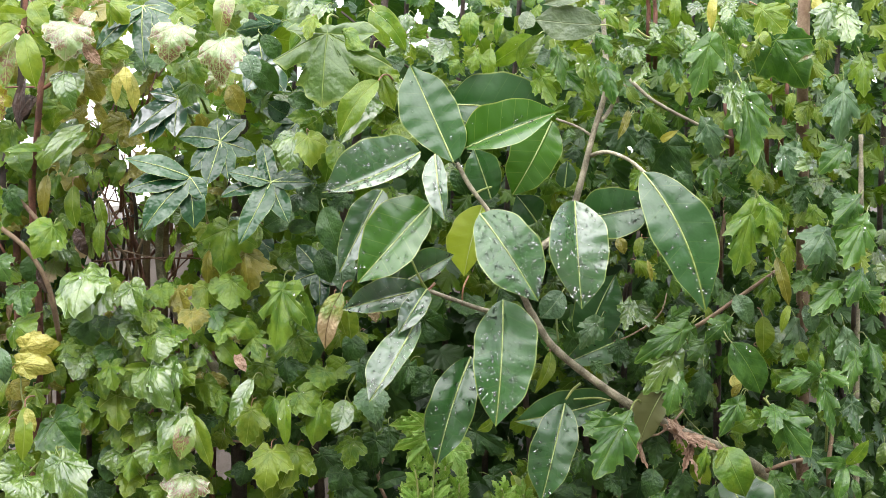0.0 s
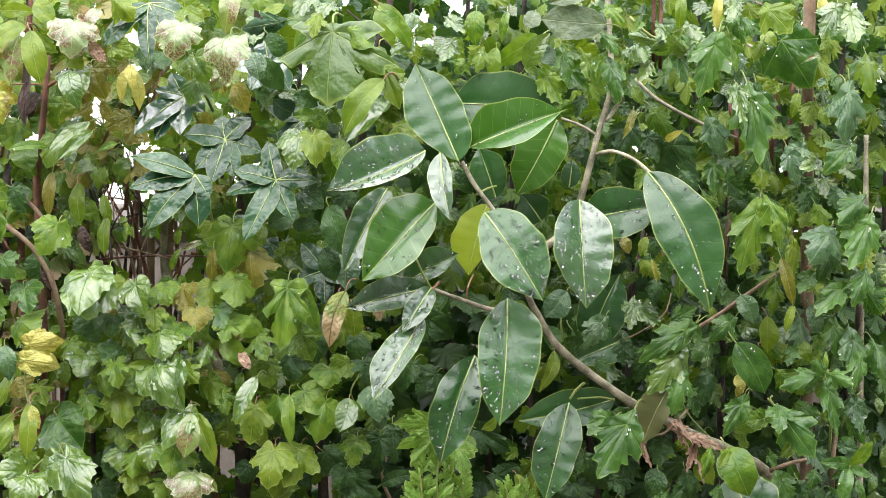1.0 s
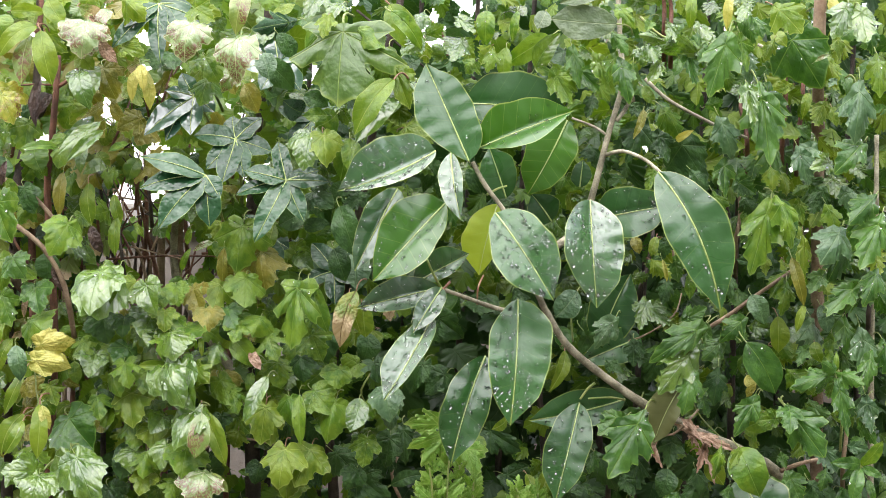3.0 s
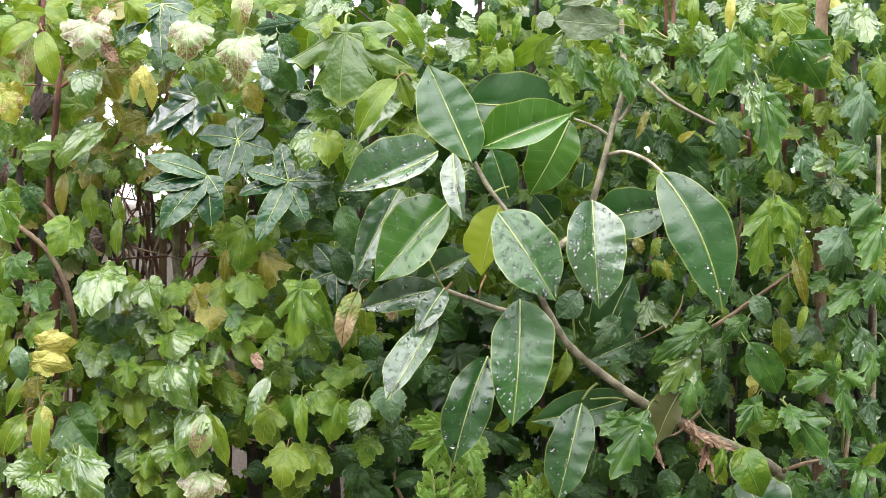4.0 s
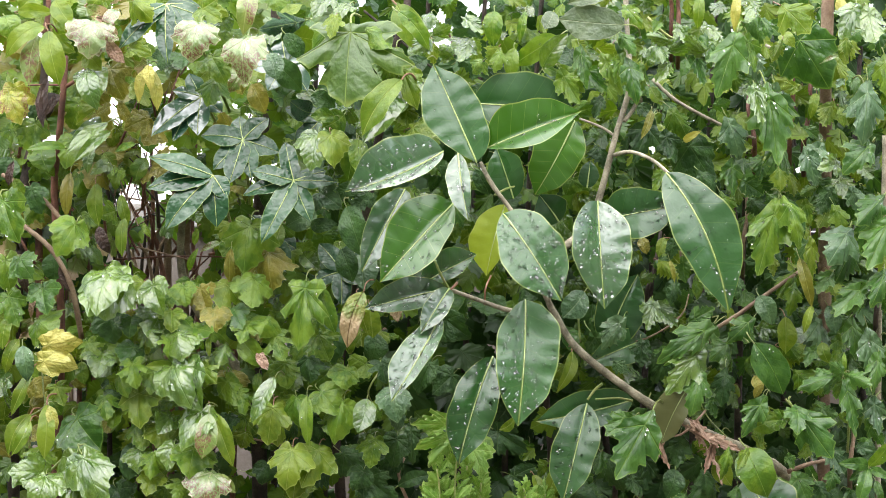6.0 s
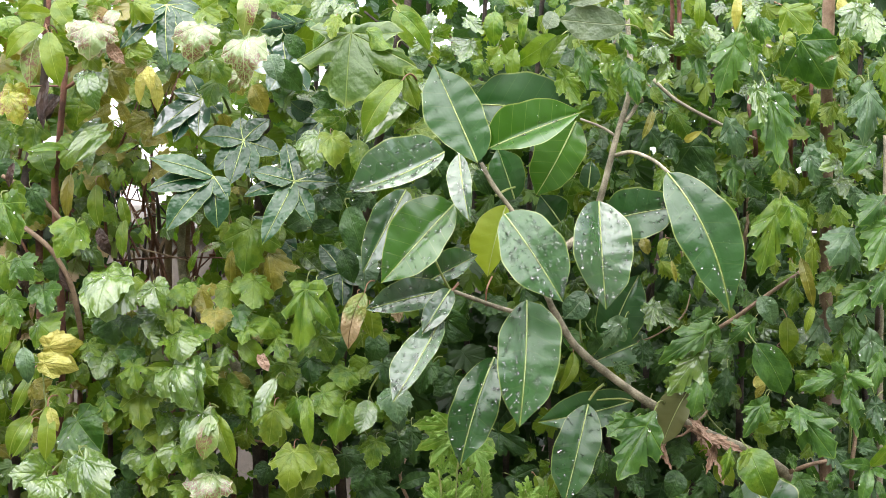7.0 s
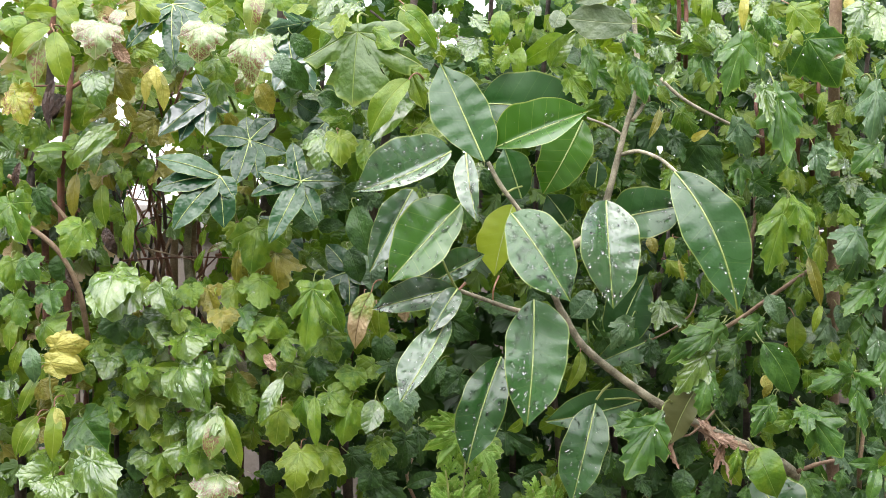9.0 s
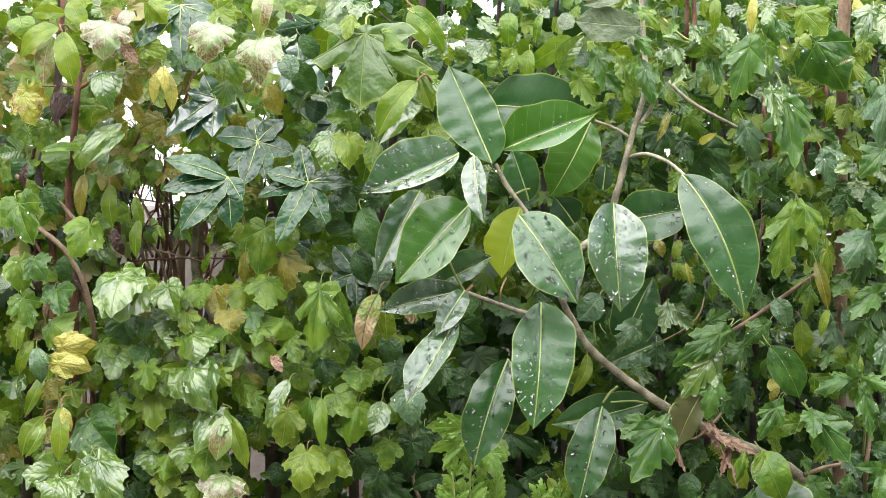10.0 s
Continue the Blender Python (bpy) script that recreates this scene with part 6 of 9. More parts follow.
leaf(green, 'l', (-0.203, 2.990, 1.827), (-0.268, 2.972, 1.812), 'palm', -16, 0.73)
leaf(green, 'd', (-0.125, 2.950, 1.656), (-0.135, 2.929, 1.599), 'mid', -14, 0.93)
leaf(green, 'd', (-0.187, 3.020, 1.556), (-0.233, 3.023, 1.534), 'dark', 7, 1.23)
leaf(green, 'd', (-0.144, 2.970, 1.692), (-0.174, 2.952, 1.672), 'mid', -16, 1.40)
leaf(green, 'd', (-0.196, 3.030, 1.698), (-0.223, 3.006, 1.713), 'palm', -11, 1.25)
leaf(green, 'o', (-0.106, 2.950, 1.417), (-0.102, 2.949, 1.374), 'lime', -15, 1.25)
leaf(green, 'm', (-0.172, 3.000, 1.402), (-0.158, 2.980, 1.333), 'dark', 7, 0.77)
leaf(green, 'o', (-0.115, 2.990, 1.496), (-0.114, 2.961, 1.441), 'grey', -16, 1.35)
leaf(green, 'm', (-0.112, 2.970, 1.338), (-0.142, 2.951, 1.315), 'mid', 7, 0.78)
leaf(green, 'd', (-0.101, 3.000, 1.380), (-0.109, 2.989, 1.335), 'dark', -15, 1.11)
leaf(green, 't', (-0.074, 2.960, 1.295), (-0.067, 2.938, 1.243), 'grey', -2, 0.55)
leaf(green, 's', (-0.050, 2.990, 1.248), (-0.047, 2.976, 1.191), 'dark', 0, 0.66)
leaf(green, 'l', (0.008, 2.930, 1.264), (-0.050, 2.908, 1.256), 'fresh', -4, 0.63)
leaf(green, 'l', (-0.006, 2.925, 1.250), (-0.044, 2.923, 1.219), 'fresh', -20, 0.80)
leaf(green, 'l', (0.003, 2.920, 1.241), (-0.024, 2.914, 1.194), 'fresh', -20, 0.72)
leaf(green, 'l', (0.013, 2.930, 1.259), (0.005, 2.914, 1.224), 'serrate', 0, 1.00)
leaf(green, 'o', (0.161, 2.970, 1.802), (0.096, 2.964, 1.760), 'mid', -15, 0.82)
leaf(green, 's', (0.013, 2.970, 1.771), (-0.011, 2.950, 1.789), 'wet', 18, 0.98)
leaf(green, 's', (-0.019, 2.980, 1.806), (0.009, 2.953, 1.817), 'wet', 19, 0.77)
leaf(green, 't', (-0.168, 2.970, 1.859), (-0.186, 2.929, 1.822), 'wet', 7, 0.56)
leaf(green, 't', (-0.136, 2.960, 1.846), (-0.154, 2.931, 1.819), 'wet', 19, 0.59)
leaf(green, 't', (0.053, 2.970, 1.768), (0.037, 2.969, 1.749), 'mid', 7, 1.00)
leaf(green, 'm', (0.184, 3.000, 1.696), (0.223, 2.985, 1.703), 'mid', -14, 0.60)
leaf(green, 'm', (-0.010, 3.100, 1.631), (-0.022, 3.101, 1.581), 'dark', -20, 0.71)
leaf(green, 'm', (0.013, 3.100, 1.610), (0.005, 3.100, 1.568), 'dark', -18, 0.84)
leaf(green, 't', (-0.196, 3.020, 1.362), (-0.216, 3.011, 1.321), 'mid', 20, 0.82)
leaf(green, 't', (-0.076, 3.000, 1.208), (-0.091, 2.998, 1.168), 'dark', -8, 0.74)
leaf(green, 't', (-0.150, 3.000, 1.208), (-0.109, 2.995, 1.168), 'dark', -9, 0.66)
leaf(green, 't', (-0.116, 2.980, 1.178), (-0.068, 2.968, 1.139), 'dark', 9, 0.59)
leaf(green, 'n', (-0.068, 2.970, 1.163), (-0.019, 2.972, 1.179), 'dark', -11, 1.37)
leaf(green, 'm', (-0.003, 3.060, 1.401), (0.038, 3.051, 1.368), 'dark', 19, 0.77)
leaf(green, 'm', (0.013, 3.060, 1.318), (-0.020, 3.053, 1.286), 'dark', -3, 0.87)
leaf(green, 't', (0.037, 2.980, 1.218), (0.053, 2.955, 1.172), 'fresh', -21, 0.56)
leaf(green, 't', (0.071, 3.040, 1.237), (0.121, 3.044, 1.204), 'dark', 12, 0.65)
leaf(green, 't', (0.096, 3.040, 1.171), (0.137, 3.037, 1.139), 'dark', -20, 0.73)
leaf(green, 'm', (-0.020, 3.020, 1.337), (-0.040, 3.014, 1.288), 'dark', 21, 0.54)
leaf(green, 't', (-0.159, 3.020, 1.329), (-0.199, 3.006, 1.297), 'mid', -6, 0.66)
leaf(green, 't', (-0.250, 3.030, 1.337), (-0.225, 3.028, 1.296), 'mid', -18, 0.67)
leaf(green, 'd', (0.197, 2.950, 1.440), (0.165, 2.929, 1.404), 'grey', 0, 1.04)
leaf(green, 'n', (0.181, 2.980, 1.354), (0.160, 2.951, 1.298), 'lime', -19, 0.95)
leaf(green, 'o', (0.054, 3.000, 1.232), (0.061, 2.976, 1.210), 'mid', -19, 1.45)
leaf(green, 'n', (0.126, 2.970, 1.179), (0.133, 2.949, 1.141), 'lime', -19, 1.26)
leaf(green, 'n', (0.162, 2.970, 1.187), (0.144, 2.941, 1.146), 'lime', -4, 1.37)
leaf(green, 'n', (0.098, 2.980, 1.258), (0.077, 2.955, 1.244), 'lime', -19, 1.47)
leaf(green, 's', (-0.020, 3.000, 1.842), (-0.036, 2.977, 1.808), 'wet', 20, 0.86)
leaf(green, 't', (-0.076, 3.000, 1.436), (-0.068, 2.996, 1.395), 'rust', 0, 0.61)
leaf(green, 'm', (0.183, 2.980, 1.153), (0.223, 2.977, 1.130), 'dark', 1, 0.73)
leaf(toothed, 's', (0.284, 2.940, 1.276), (0.252, 2.937, 1.202), 'serrate', -8, 0.93)
leaf(toothed, 's', (0.222, 2.970, 1.211), (0.255, 2.974, 1.154), 'dark', 1, 0.85)
leaf(toothed, 's', (0.287, 2.970, 1.211), (0.269, 2.952, 1.149), 'dark', 4, 0.80)
leaf(toothed, 'e', (0.379, 2.950, 1.395), (0.301, 2.909, 1.337), 'serrate', -12, 0.45)
leaf(toothed, 's', (0.372, 2.960, 1.331), (0.304, 2.916, 1.300), 'wet', 1, 0.52)
leaf(toothed, 'e', (0.446, 2.930, 1.296), (0.413, 2.906, 1.239), 'serrate', 18, 0.54)
leaf(toothed, 'o', (0.485, 2.960, 1.260), (0.433, 2.952, 1.245), 'mid', -2, 1.06)
leaf(toothed, 's', (0.612, 2.940, 1.453), (0.537, 2.911, 1.409), 'serrate', -19, 0.59)
leaf(toothed, 's', (0.601, 2.950, 1.477), (0.610, 2.944, 1.417), 'grey', -9, 0.64)
leaf(toothed, 'e', (0.382, 2.950, 1.393), (0.364, 2.941, 1.353), 'serrate', -8, 0.74)
leaf(toothed, 'o', (0.380, 2.930, 1.210), (0.401, 2.924, 1.168), 'lime', 7, 1.15)
leaf(toothed, 's', (0.462, 2.930, 1.734), (0.463, 2.895, 1.640), 'serrate', 2, 0.69)
leaf(toothed, 's', (0.467, 2.920, 1.662), (0.470, 2.919, 1.574), 'serrate', -19, 0.56)
leaf(toothed, 'd', (0.473, 2.930, 1.571), (0.490, 2.898, 1.501), 'serrate', 19, 0.71)
leaf(toothed, 'e', (0.601, 2.930, 1.819), (0.608, 2.920, 1.770), 'serrate', -6, 0.66)
leaf(toothed, 's', (0.590, 2.940, 1.734), (0.587, 2.910, 1.651), 'grey', -17, 0.63)
leaf(toothed, 's', (0.608, 2.930, 1.563), (0.582, 2.926, 1.494), 'serrate', -8, 0.75)
leaf(toothed, 's', (0.310, 2.950, 1.779), (0.351, 2.892, 1.791), 'wet', 19, 0.49)
leaf(toothed, 'm', (0.344, 2.980, 1.656), (0.387, 2.987, 1.590), 'dark', 3, 0.66)
leaf(toothed, 's', (0.430, 2.950, 1.838), (0.441, 2.939, 1.784), 'serrate', -12, 0.71)
leaf(toothed, 's', (0.365, 2.950, 1.821), (0.388, 2.916, 1.785), 'wet', -13, 0.64)
leaf(toothed, 'n', (0.562, 2.970, 1.860), (0.553, 2.949, 1.837), 'yellow', -11, 1.93)
leaf(toothed, 's', (0.438, 2.960, 1.782), (0.439, 2.936, 1.732), 'grey', 14, 0.67)
leaf(toothed, 's', (0.445, 2.950, 1.731), (0.430, 2.875, 1.664), 'wet', 5, 0.40)
leaf(toothed, 'o', (0.477, 2.950, 1.805), (0.489, 2.926, 1.786), 'lime', 0, 1.22)
leaf(toothed, 's', (0.320, 2.980, 1.703), (0.348, 2.979, 1.654), 'mid', -14, 0.79)
leaf(toothed, 's', (0.298, 3.000, 1.688), (0.274, 3.003, 1.646), 'dark', 9, 0.82)
leaf(toothed, 's', (0.516, 2.970, 1.513), (0.493, 2.951, 1.477), 'serrate', -13, 0.80)
leaf(toothed, 's', (0.573, 2.950, 1.513), (0.544, 2.923, 1.449), 'serrate', -7, 0.70)
leaf(toothed, 's', (0.607, 2.940, 1.509), (0.620, 2.923, 1.461), 'lime', 15, 0.73)
leaf(toothed, 's', (0.526, 2.950, 1.405), (0.535, 2.938, 1.341), 'grey', -21, 0.67)
leaf(toothed, 's', (0.577, 2.970, 1.404), (0.555, 2.962, 1.380), 'serrate', 3, 0.97)
leaf(toothed, 's', (0.295, 2.970, 1.420), (0.327, 2.935, 1.389), 'wet', -4, 0.74)
leaf(toothed, 's', (0.381, 2.950, 1.173), (0.339, 2.937, 1.134), 'dark', 18, 0.81)
leaf(toothed, 'o', (0.531, 2.940, 1.369), (0.539, 2.932, 1.340), 'lime', 13, 1.13)
leaf(toothed, 's', (0.485, 3.000, 1.371), (0.507, 2.986, 1.339), 'mid', 0, 0.86)
leaf(toothed, 'o', (0.484, 2.970, 1.404), (0.485, 2.963, 1.352), 'lime', -18, 1.14)
leaf(toothed, 's', (0.436, 3.000, 1.574), (0.457, 3.002, 1.546), 'dark', -6, 1.00)
leaf(toothed, 's', (0.556, 2.990, 1.590), (0.531, 2.984, 1.549), 'dark', 11, 0.77)
leaf(toothed, 's', (0.577, 2.970, 1.589), (0.590, 2.957, 1.557), 'grey', -8, 0.95)
leaf(toothed, 'o', (0.506, 2.990, 1.537), (0.522, 2.971, 1.501), 'lime', -9, 0.81)
leaf(toothed, 's', (0.198, 2.970, 1.758), (0.229, 2.952, 1.721), 'serrate', 7, 0.70)
leaf(toothed, 's', (0.623, 2.960, 1.770), (0.594, 2.939, 1.732), 'serrate', 17, 0.75)
leaf(toothed, 's', (0.554, 2.980, 1.776), (0.567, 2.962, 1.726), 'lime', 14, 0.59)
leaf(toothed, 's', (0.499, 2.990, 1.468), (0.472, 2.973, 1.428), 'mid', 4, 0.79)
leaf(toothed, 's', (0.332, 3.020, 1.517), (0.324, 3.021, 1.484), 'dark', 0, 0.95)
leaf(toothed, 's', (0.308, 3.020, 1.484), (0.334, 3.001, 1.452), 'lime', -11, 0.67)
leaf(toothed, 's', (0.556, 2.990, 1.712), (0.536, 2.971, 1.674), 'lime', 1, 0.79)
leaf(toothed, 's', (0.381, 2.980, 1.703), (0.407, 2.970, 1.710), 'serrate', 17, 1.03)
leaf(toothed, 'n', (0.339, 2.970, 1.654), (0.360, 2.948, 1.667), 'yellow', 4, 1.13)
leaf(toothed, 's', (0.542, 2.960, 1.220), (0.563, 2.944, 1.182), 'grey', 2, 0.80)
leaf(toothed, 's', (0.624, 2.930, 1.374), (0.634, 2.901, 1.312), 'serrate', -12, 0.61)
leaf(toothed, 's', (0.264, 2.990, 1.404), (0.248, 2.989, 1.355), 'dark', -10, 0.78)
leaf(toothed, 'o', (0.444, 3.000, 1.318), (0.454, 2.985, 1.298), 'yellow', 17, 1.21)
leaf(toothed, 's', (0.321, 2.990, 1.355), (0.297, 2.992, 1.306), 'dark', 5, 0.82)
leaf(toothed, 's', (0.494, 2.960, 1.328), (0.534, 2.958, 1.292), 'mid', 2, 0.82)
leaf(toothed, 'n', (0.613, 2.970, 1.291), (0.566, 2.960, 1.260), 'dark', -3, 1.04)
leaf(toothed, 's', (0.573, 2.950, 1.485), (0.598, 2.918, 1.469), 'wet', 1, 0.65)
leaf(toothed, 's', (0.489, 3.000, 1.517), (0.522, 2.982, 1.533), 'mid', -8, 0.73)
leaf(toothed, 's', (0.425, 2.980, 1.598), (0.453, 2.975, 1.577), 'serrate', 4, 1.13)
leaf(toothed, 's', (0.482, 2.960, 1.613), (0.491, 2.940, 1.573), 'lime', -13, 0.68)

# ---- the feathery lime-green weed ----
weed = thing("feathery_weed", (0.009, 2.93, 0.0), "lime-green feathery weed shoots rising in front of the hedge", "weed")
stem(weed, 'stem', [(-0.007, 2.93, 0.0), (-0.007, 2.882, 0.903), (-0.007, 2.862, 1.140), (-0.012, 2.852, 1.199)], 0.0020, 0.0012, 'petiole', 0)
leaf(weed, 'l', (-0.007, 2.862, 1.140), (-0.026, 2.866, 1.166), 'fresh', -24, 0.68)
leaf(weed, 'l', (-0.007, 2.862, 1.146), (0.013, 2.850, 1.173), 'fresh', -35, 0.65)
leaf(weed, 'l', (-0.007, 2.862, 1.152), (-0.033, 2.862, 1.177), 'fresh', 28, 0.69)
leaf(weed, 'l', (-0.007, 2.862, 1.157), (0.011, 2.851, 1.175), 'fresh', 27, 0.64)
leaf(weed, 'l', (-0.007, 2.862, 1.163), (-0.014, 2.867, 1.185), 'fresh', -32, 0.55)
leaf(weed, 'l', (-0.007, 2.862, 1.169), (0.006, 2.849, 1.187), 'fresh', 18, 0.74)
leaf(weed, 'l', (-0.007, 2.862, 1.175), (-0.026, 2.844, 1.197), 'fresh', 36, 0.69)
leaf(weed, 'l', (-0.007, 2.862, 1.181), (0.008, 2.869, 1.193), 'fresh', -34, 0.56)
leaf(weed, 'l', (-0.007, 2.862, 1.187), (-0.018, 2.851, 1.208), 'fresh', 19, 0.53)
leaf(weed, 'l', (-0.007, 2.862, 1.192), (0.004, 2.861, 1.213), 'fresh', -30, 0.68)
leaf(weed, 'l', (-0.007, 2.862, 1.198), (-0.007, 2.857, 1.222), 'fresh', 37, 0.78)
stem(weed, 'stem', [(0.013, 2.93, 0.0), (0.013, 2.884, 0.906), (0.012, 2.864, 1.144), (0.016, 2.854, 1.218)], 0.0020, 0.0012, 'petiole', 0)
leaf(weed, 'l', (0.012, 2.864, 1.144), (-0.006, 2.871, 1.164), 'fresh', -1, 0.61)
leaf(weed, 'l', (0.012, 2.864, 1.151), (0.037, 2.863, 1.178), 'fresh', -16, 0.65)
leaf(weed, 'l', (0.012, 2.864, 1.158), (-0.009, 2.857, 1.185), 'fresh', -16, 0.60)
leaf(weed, 'l', (0.012, 2.864, 1.166), (0.033, 2.873, 1.185), 'fresh', -6, 0.57)
leaf(weed, 'l', (0.012, 2.864, 1.173), (-0.001, 2.866, 1.190), 'fresh', -32, 0.64)
leaf(weed, 'l', (0.012, 2.864, 1.180), (0.033, 2.863, 1.198), 'fresh', 34, 0.53)
leaf(weed, 'l', (0.012, 2.864, 1.188), (-0.001, 2.874, 1.213), 'fresh', 21, 0.61)
leaf(weed, 'l', (0.012, 2.864, 1.195), (0.018, 2.861, 1.216), 'fresh', -9, 0.66)
leaf(weed, 'l', (0.012, 2.864, 1.203), (0.007, 2.845, 1.224), 'fresh', -4, 0.64)
leaf(weed, 'l', (0.012, 2.864, 1.210), (0.018, 2.846, 1.231), 'fresh', 14, 0.65)
leaf(weed, 'l', (0.012, 2.864, 1.217), (0.012, 2.851, 1.239), 'fresh', -5, 0.68)
stem(weed, 'stem', [(0.029, 2.93, 0.0), (0.029, 2.934, 0.892), (0.028, 2.914, 1.133), (0.030, 2.904, 1.198)], 0.0020, 0.0012, 'petiole', 0)
leaf(weed, 'l', (0.028, 2.914, 1.133), (0.014, 2.923, 1.151), 'fresh', 21, 0.62)
leaf(weed, 'l', (0.028, 2.914, 1.140), (0.054, 2.897, 1.166), 'fresh', -9, 0.80)
leaf(weed, 'l', (0.028, 2.914, 1.146), (0.004, 2.920, 1.172), 'fresh', 22, 0.63)
leaf(weed, 'l', (0.028, 2.914, 1.152), (0.056, 2.918, 1.175), 'fresh', -6, 0.58)
leaf(weed, 'l', (0.028, 2.914, 1.159), (0.015, 2.904, 1.181), 'fresh', -30, 0.55)
leaf(weed, 'l', (0.028, 2.914, 1.165), (0.039, 2.913, 1.183), 'fresh', 31, 0.77)
leaf(weed, 'l', (0.028, 2.914, 1.171), (0.021, 2.899, 1.191), 'fresh', 36, 0.68)
leaf(weed, 'l', (0.028, 2.914, 1.178), (0.035, 2.897, 1.200), 'fresh', 35, 0.51)
leaf(weed, 'l', (0.028, 2.914, 1.184), (0.020, 2.916, 1.205), 'fresh', 20, 0.61)
leaf(weed, 'l', (0.028, 2.914, 1.190), (0.041, 2.909, 1.205), 'fresh', 37, 0.71)
leaf(weed, 'l', (0.028, 2.914, 1.197), (0.028, 2.905, 1.215), 'fresh', -10, 0.61)
stem(weed, 'stem', [(0.048, 2.93, 0.0), (0.048, 2.909, 0.890), (0.048, 2.889, 1.129), (0.049, 2.879, 1.177)], 0.0020, 0.0012, 'petiole', 0)
leaf(weed, 'l', (0.048, 2.889, 1.129), (0.027, 2.882, 1.147), 'fresh', -18, 0.66)
leaf(weed, 'l', (0.048, 2.889, 1.133), (0.064, 2.884, 1.153), 'fresh', 16, 0.50)
leaf(weed, 'l', (0.048, 2.889, 1.138), (0.028, 2.884, 1.159), 'fresh', 8, 0.74)
leaf(weed, 'l', (0.048, 2.889, 1.143), (0.056, 2.898, 1.169), 'fresh', -9, 0.60)
leaf(weed, 'l', (0.048, 2.889, 1.148), (0.041, 2.885, 1.172), 'fresh', 12, 0.78)
leaf(weed, 'l', (0.048, 2.889, 1.152), (0.060, 2.877, 1.177), 'fresh', 34, 0.78)
leaf(weed, 'l', (0.048, 2.889, 1.157), (0.030, 2.894, 1.171), 'fresh', 34, 0.52)
leaf(weed, 'l', (0.048, 2.889, 1.162), (0.062, 2.883, 1.186), 'fresh', -8, 0.78)
leaf(weed, 'l', (0.048, 2.889, 1.166), (0.037, 2.874, 1.190), 'fresh', -28, 0.61)
leaf(weed, 'l', (0.048, 2.889, 1.171), (0.061, 2.892, 1.191), 'fresh', -3, 0.52)
leaf(weed, 'l', (0.048, 2.889, 1.176), (0.048, 2.894, 1.195), 'fresh', 37, 0.58)
stem(weed, 'stem', [(-0.023, 2.93, 0.0), (-0.023, 2.897, 0.892), (-0.023, 2.877, 1.130), (-0.019, 2.867, 1.170)], 0.0020, 0.0012, 'petiole', 0)
leaf(weed, 'l', (-0.023, 2.877, 1.130), (-0.041, 2.862, 1.153), 'fresh', 10, 0.62)
leaf(weed, 'l', (-0.023, 2.877, 1.134), (-0.006, 2.879, 1.155), 'fresh', 30, 0.63)
leaf(weed, 'l', (-0.023, 2.877, 1.138), (-0.041, 2.882, 1.154), 'fresh', -35, 0.72)
leaf(weed, 'l', (-0.023, 2.877, 1.142), (-0.010, 2.885, 1.159), 'fresh', 25, 0.65)
leaf(weed, 'l', (-0.023, 2.877, 1.146), (-0.038, 2.869, 1.161), 'fresh', -30, 0.72)
leaf(weed, 'l', (-0.023, 2.877, 1.150), (-0.006, 2.880, 1.172), 'fresh', 35, 0.53)
leaf(weed, 'l', (-0.023, 2.877, 1.154), (-0.031, 2.884, 1.180), 'fresh', -34, 0.64)
leaf(weed, 'l', (-0.023, 2.877, 1.158), (-0.004, 2.865, 1.182), 'fresh', -34, 0.69)
leaf(weed, 'l', (-0.023, 2.877, 1.162), (-0.036, 2.864, 1.176), 'fresh', -19, 0.59)
leaf(weed, 'l', (-0.023, 2.877, 1.165), (-0.016, 2.871, 1.191), 'fresh', 32, 0.64)
leaf(weed, 'l', (-0.023, 2.877, 1.169), (-0.023, 2.879, 1.188), 'fresh', 35, 0.56)
stem(weed, 'stem', [(0.112, 2.93, 0.0), (0.110, 2.885, 0.895), (0.110, 2.865, 1.132), (0.107, 2.855, 1.172)], 0.0020, 0.0012, 'petiole', 0)
leaf(weed, 'l', (0.110, 2.865, 1.132), (0.100, 2.857, 1.161), 'fresh', 12, 0.55)
leaf(weed, 'l', (0.110, 2.865, 1.136), (0.119, 2.855, 1.165), 'fresh', -4, 0.67)
leaf(weed, 'l', (0.110, 2.865, 1.140), (0.092, 2.867, 1.155), 'fresh', 0, 0.66)
leaf(weed, 'l', (0.110, 2.865, 1.143), (0.131, 2.855, 1.164), 'fresh', -6, 0.74)
leaf(weed, 'l', (0.110, 2.865, 1.147), (0.092, 2.872, 1.164), 'fresh', -19, 0.61)
leaf(weed, 'l', (0.110, 2.865, 1.151), (0.126, 2.856, 1.168), 'fresh', 11, 0.79)
leaf(weed, 'l', (0.110, 2.865, 1.155), (0.100, 2.865, 1.182), 'fresh', -31, 0.69)
leaf(weed, 'l', (0.110, 2.865, 1.159), (0.128, 2.874, 1.176), 'fresh', 37, 0.62)
leaf(weed, 'l', (0.110, 2.865, 1.163), (0.093, 2.867, 1.183), 'fresh', -7, 0.60)
leaf(weed, 'l', (0.110, 2.865, 1.167), (0.115, 2.854, 1.185), 'fresh', -7, 0.76)
leaf(weed, 'l', (0.110, 2.865, 1.171), (0.110, 2.870, 1.190), 'fresh', 35, 0.74)
stem(weed, 'stem', [(0.140, 2.93, 0.0), (0.140, 2.934, 0.876), (0.139, 2.914, 1.118), (0.139, 2.904, 1.158)], 0.0020, 0.0012, 'petiole', 0)
leaf(weed, 'l', (0.139, 2.914, 1.118), (0.130, 2.917, 1.146), 'fresh', -37, 0.67)
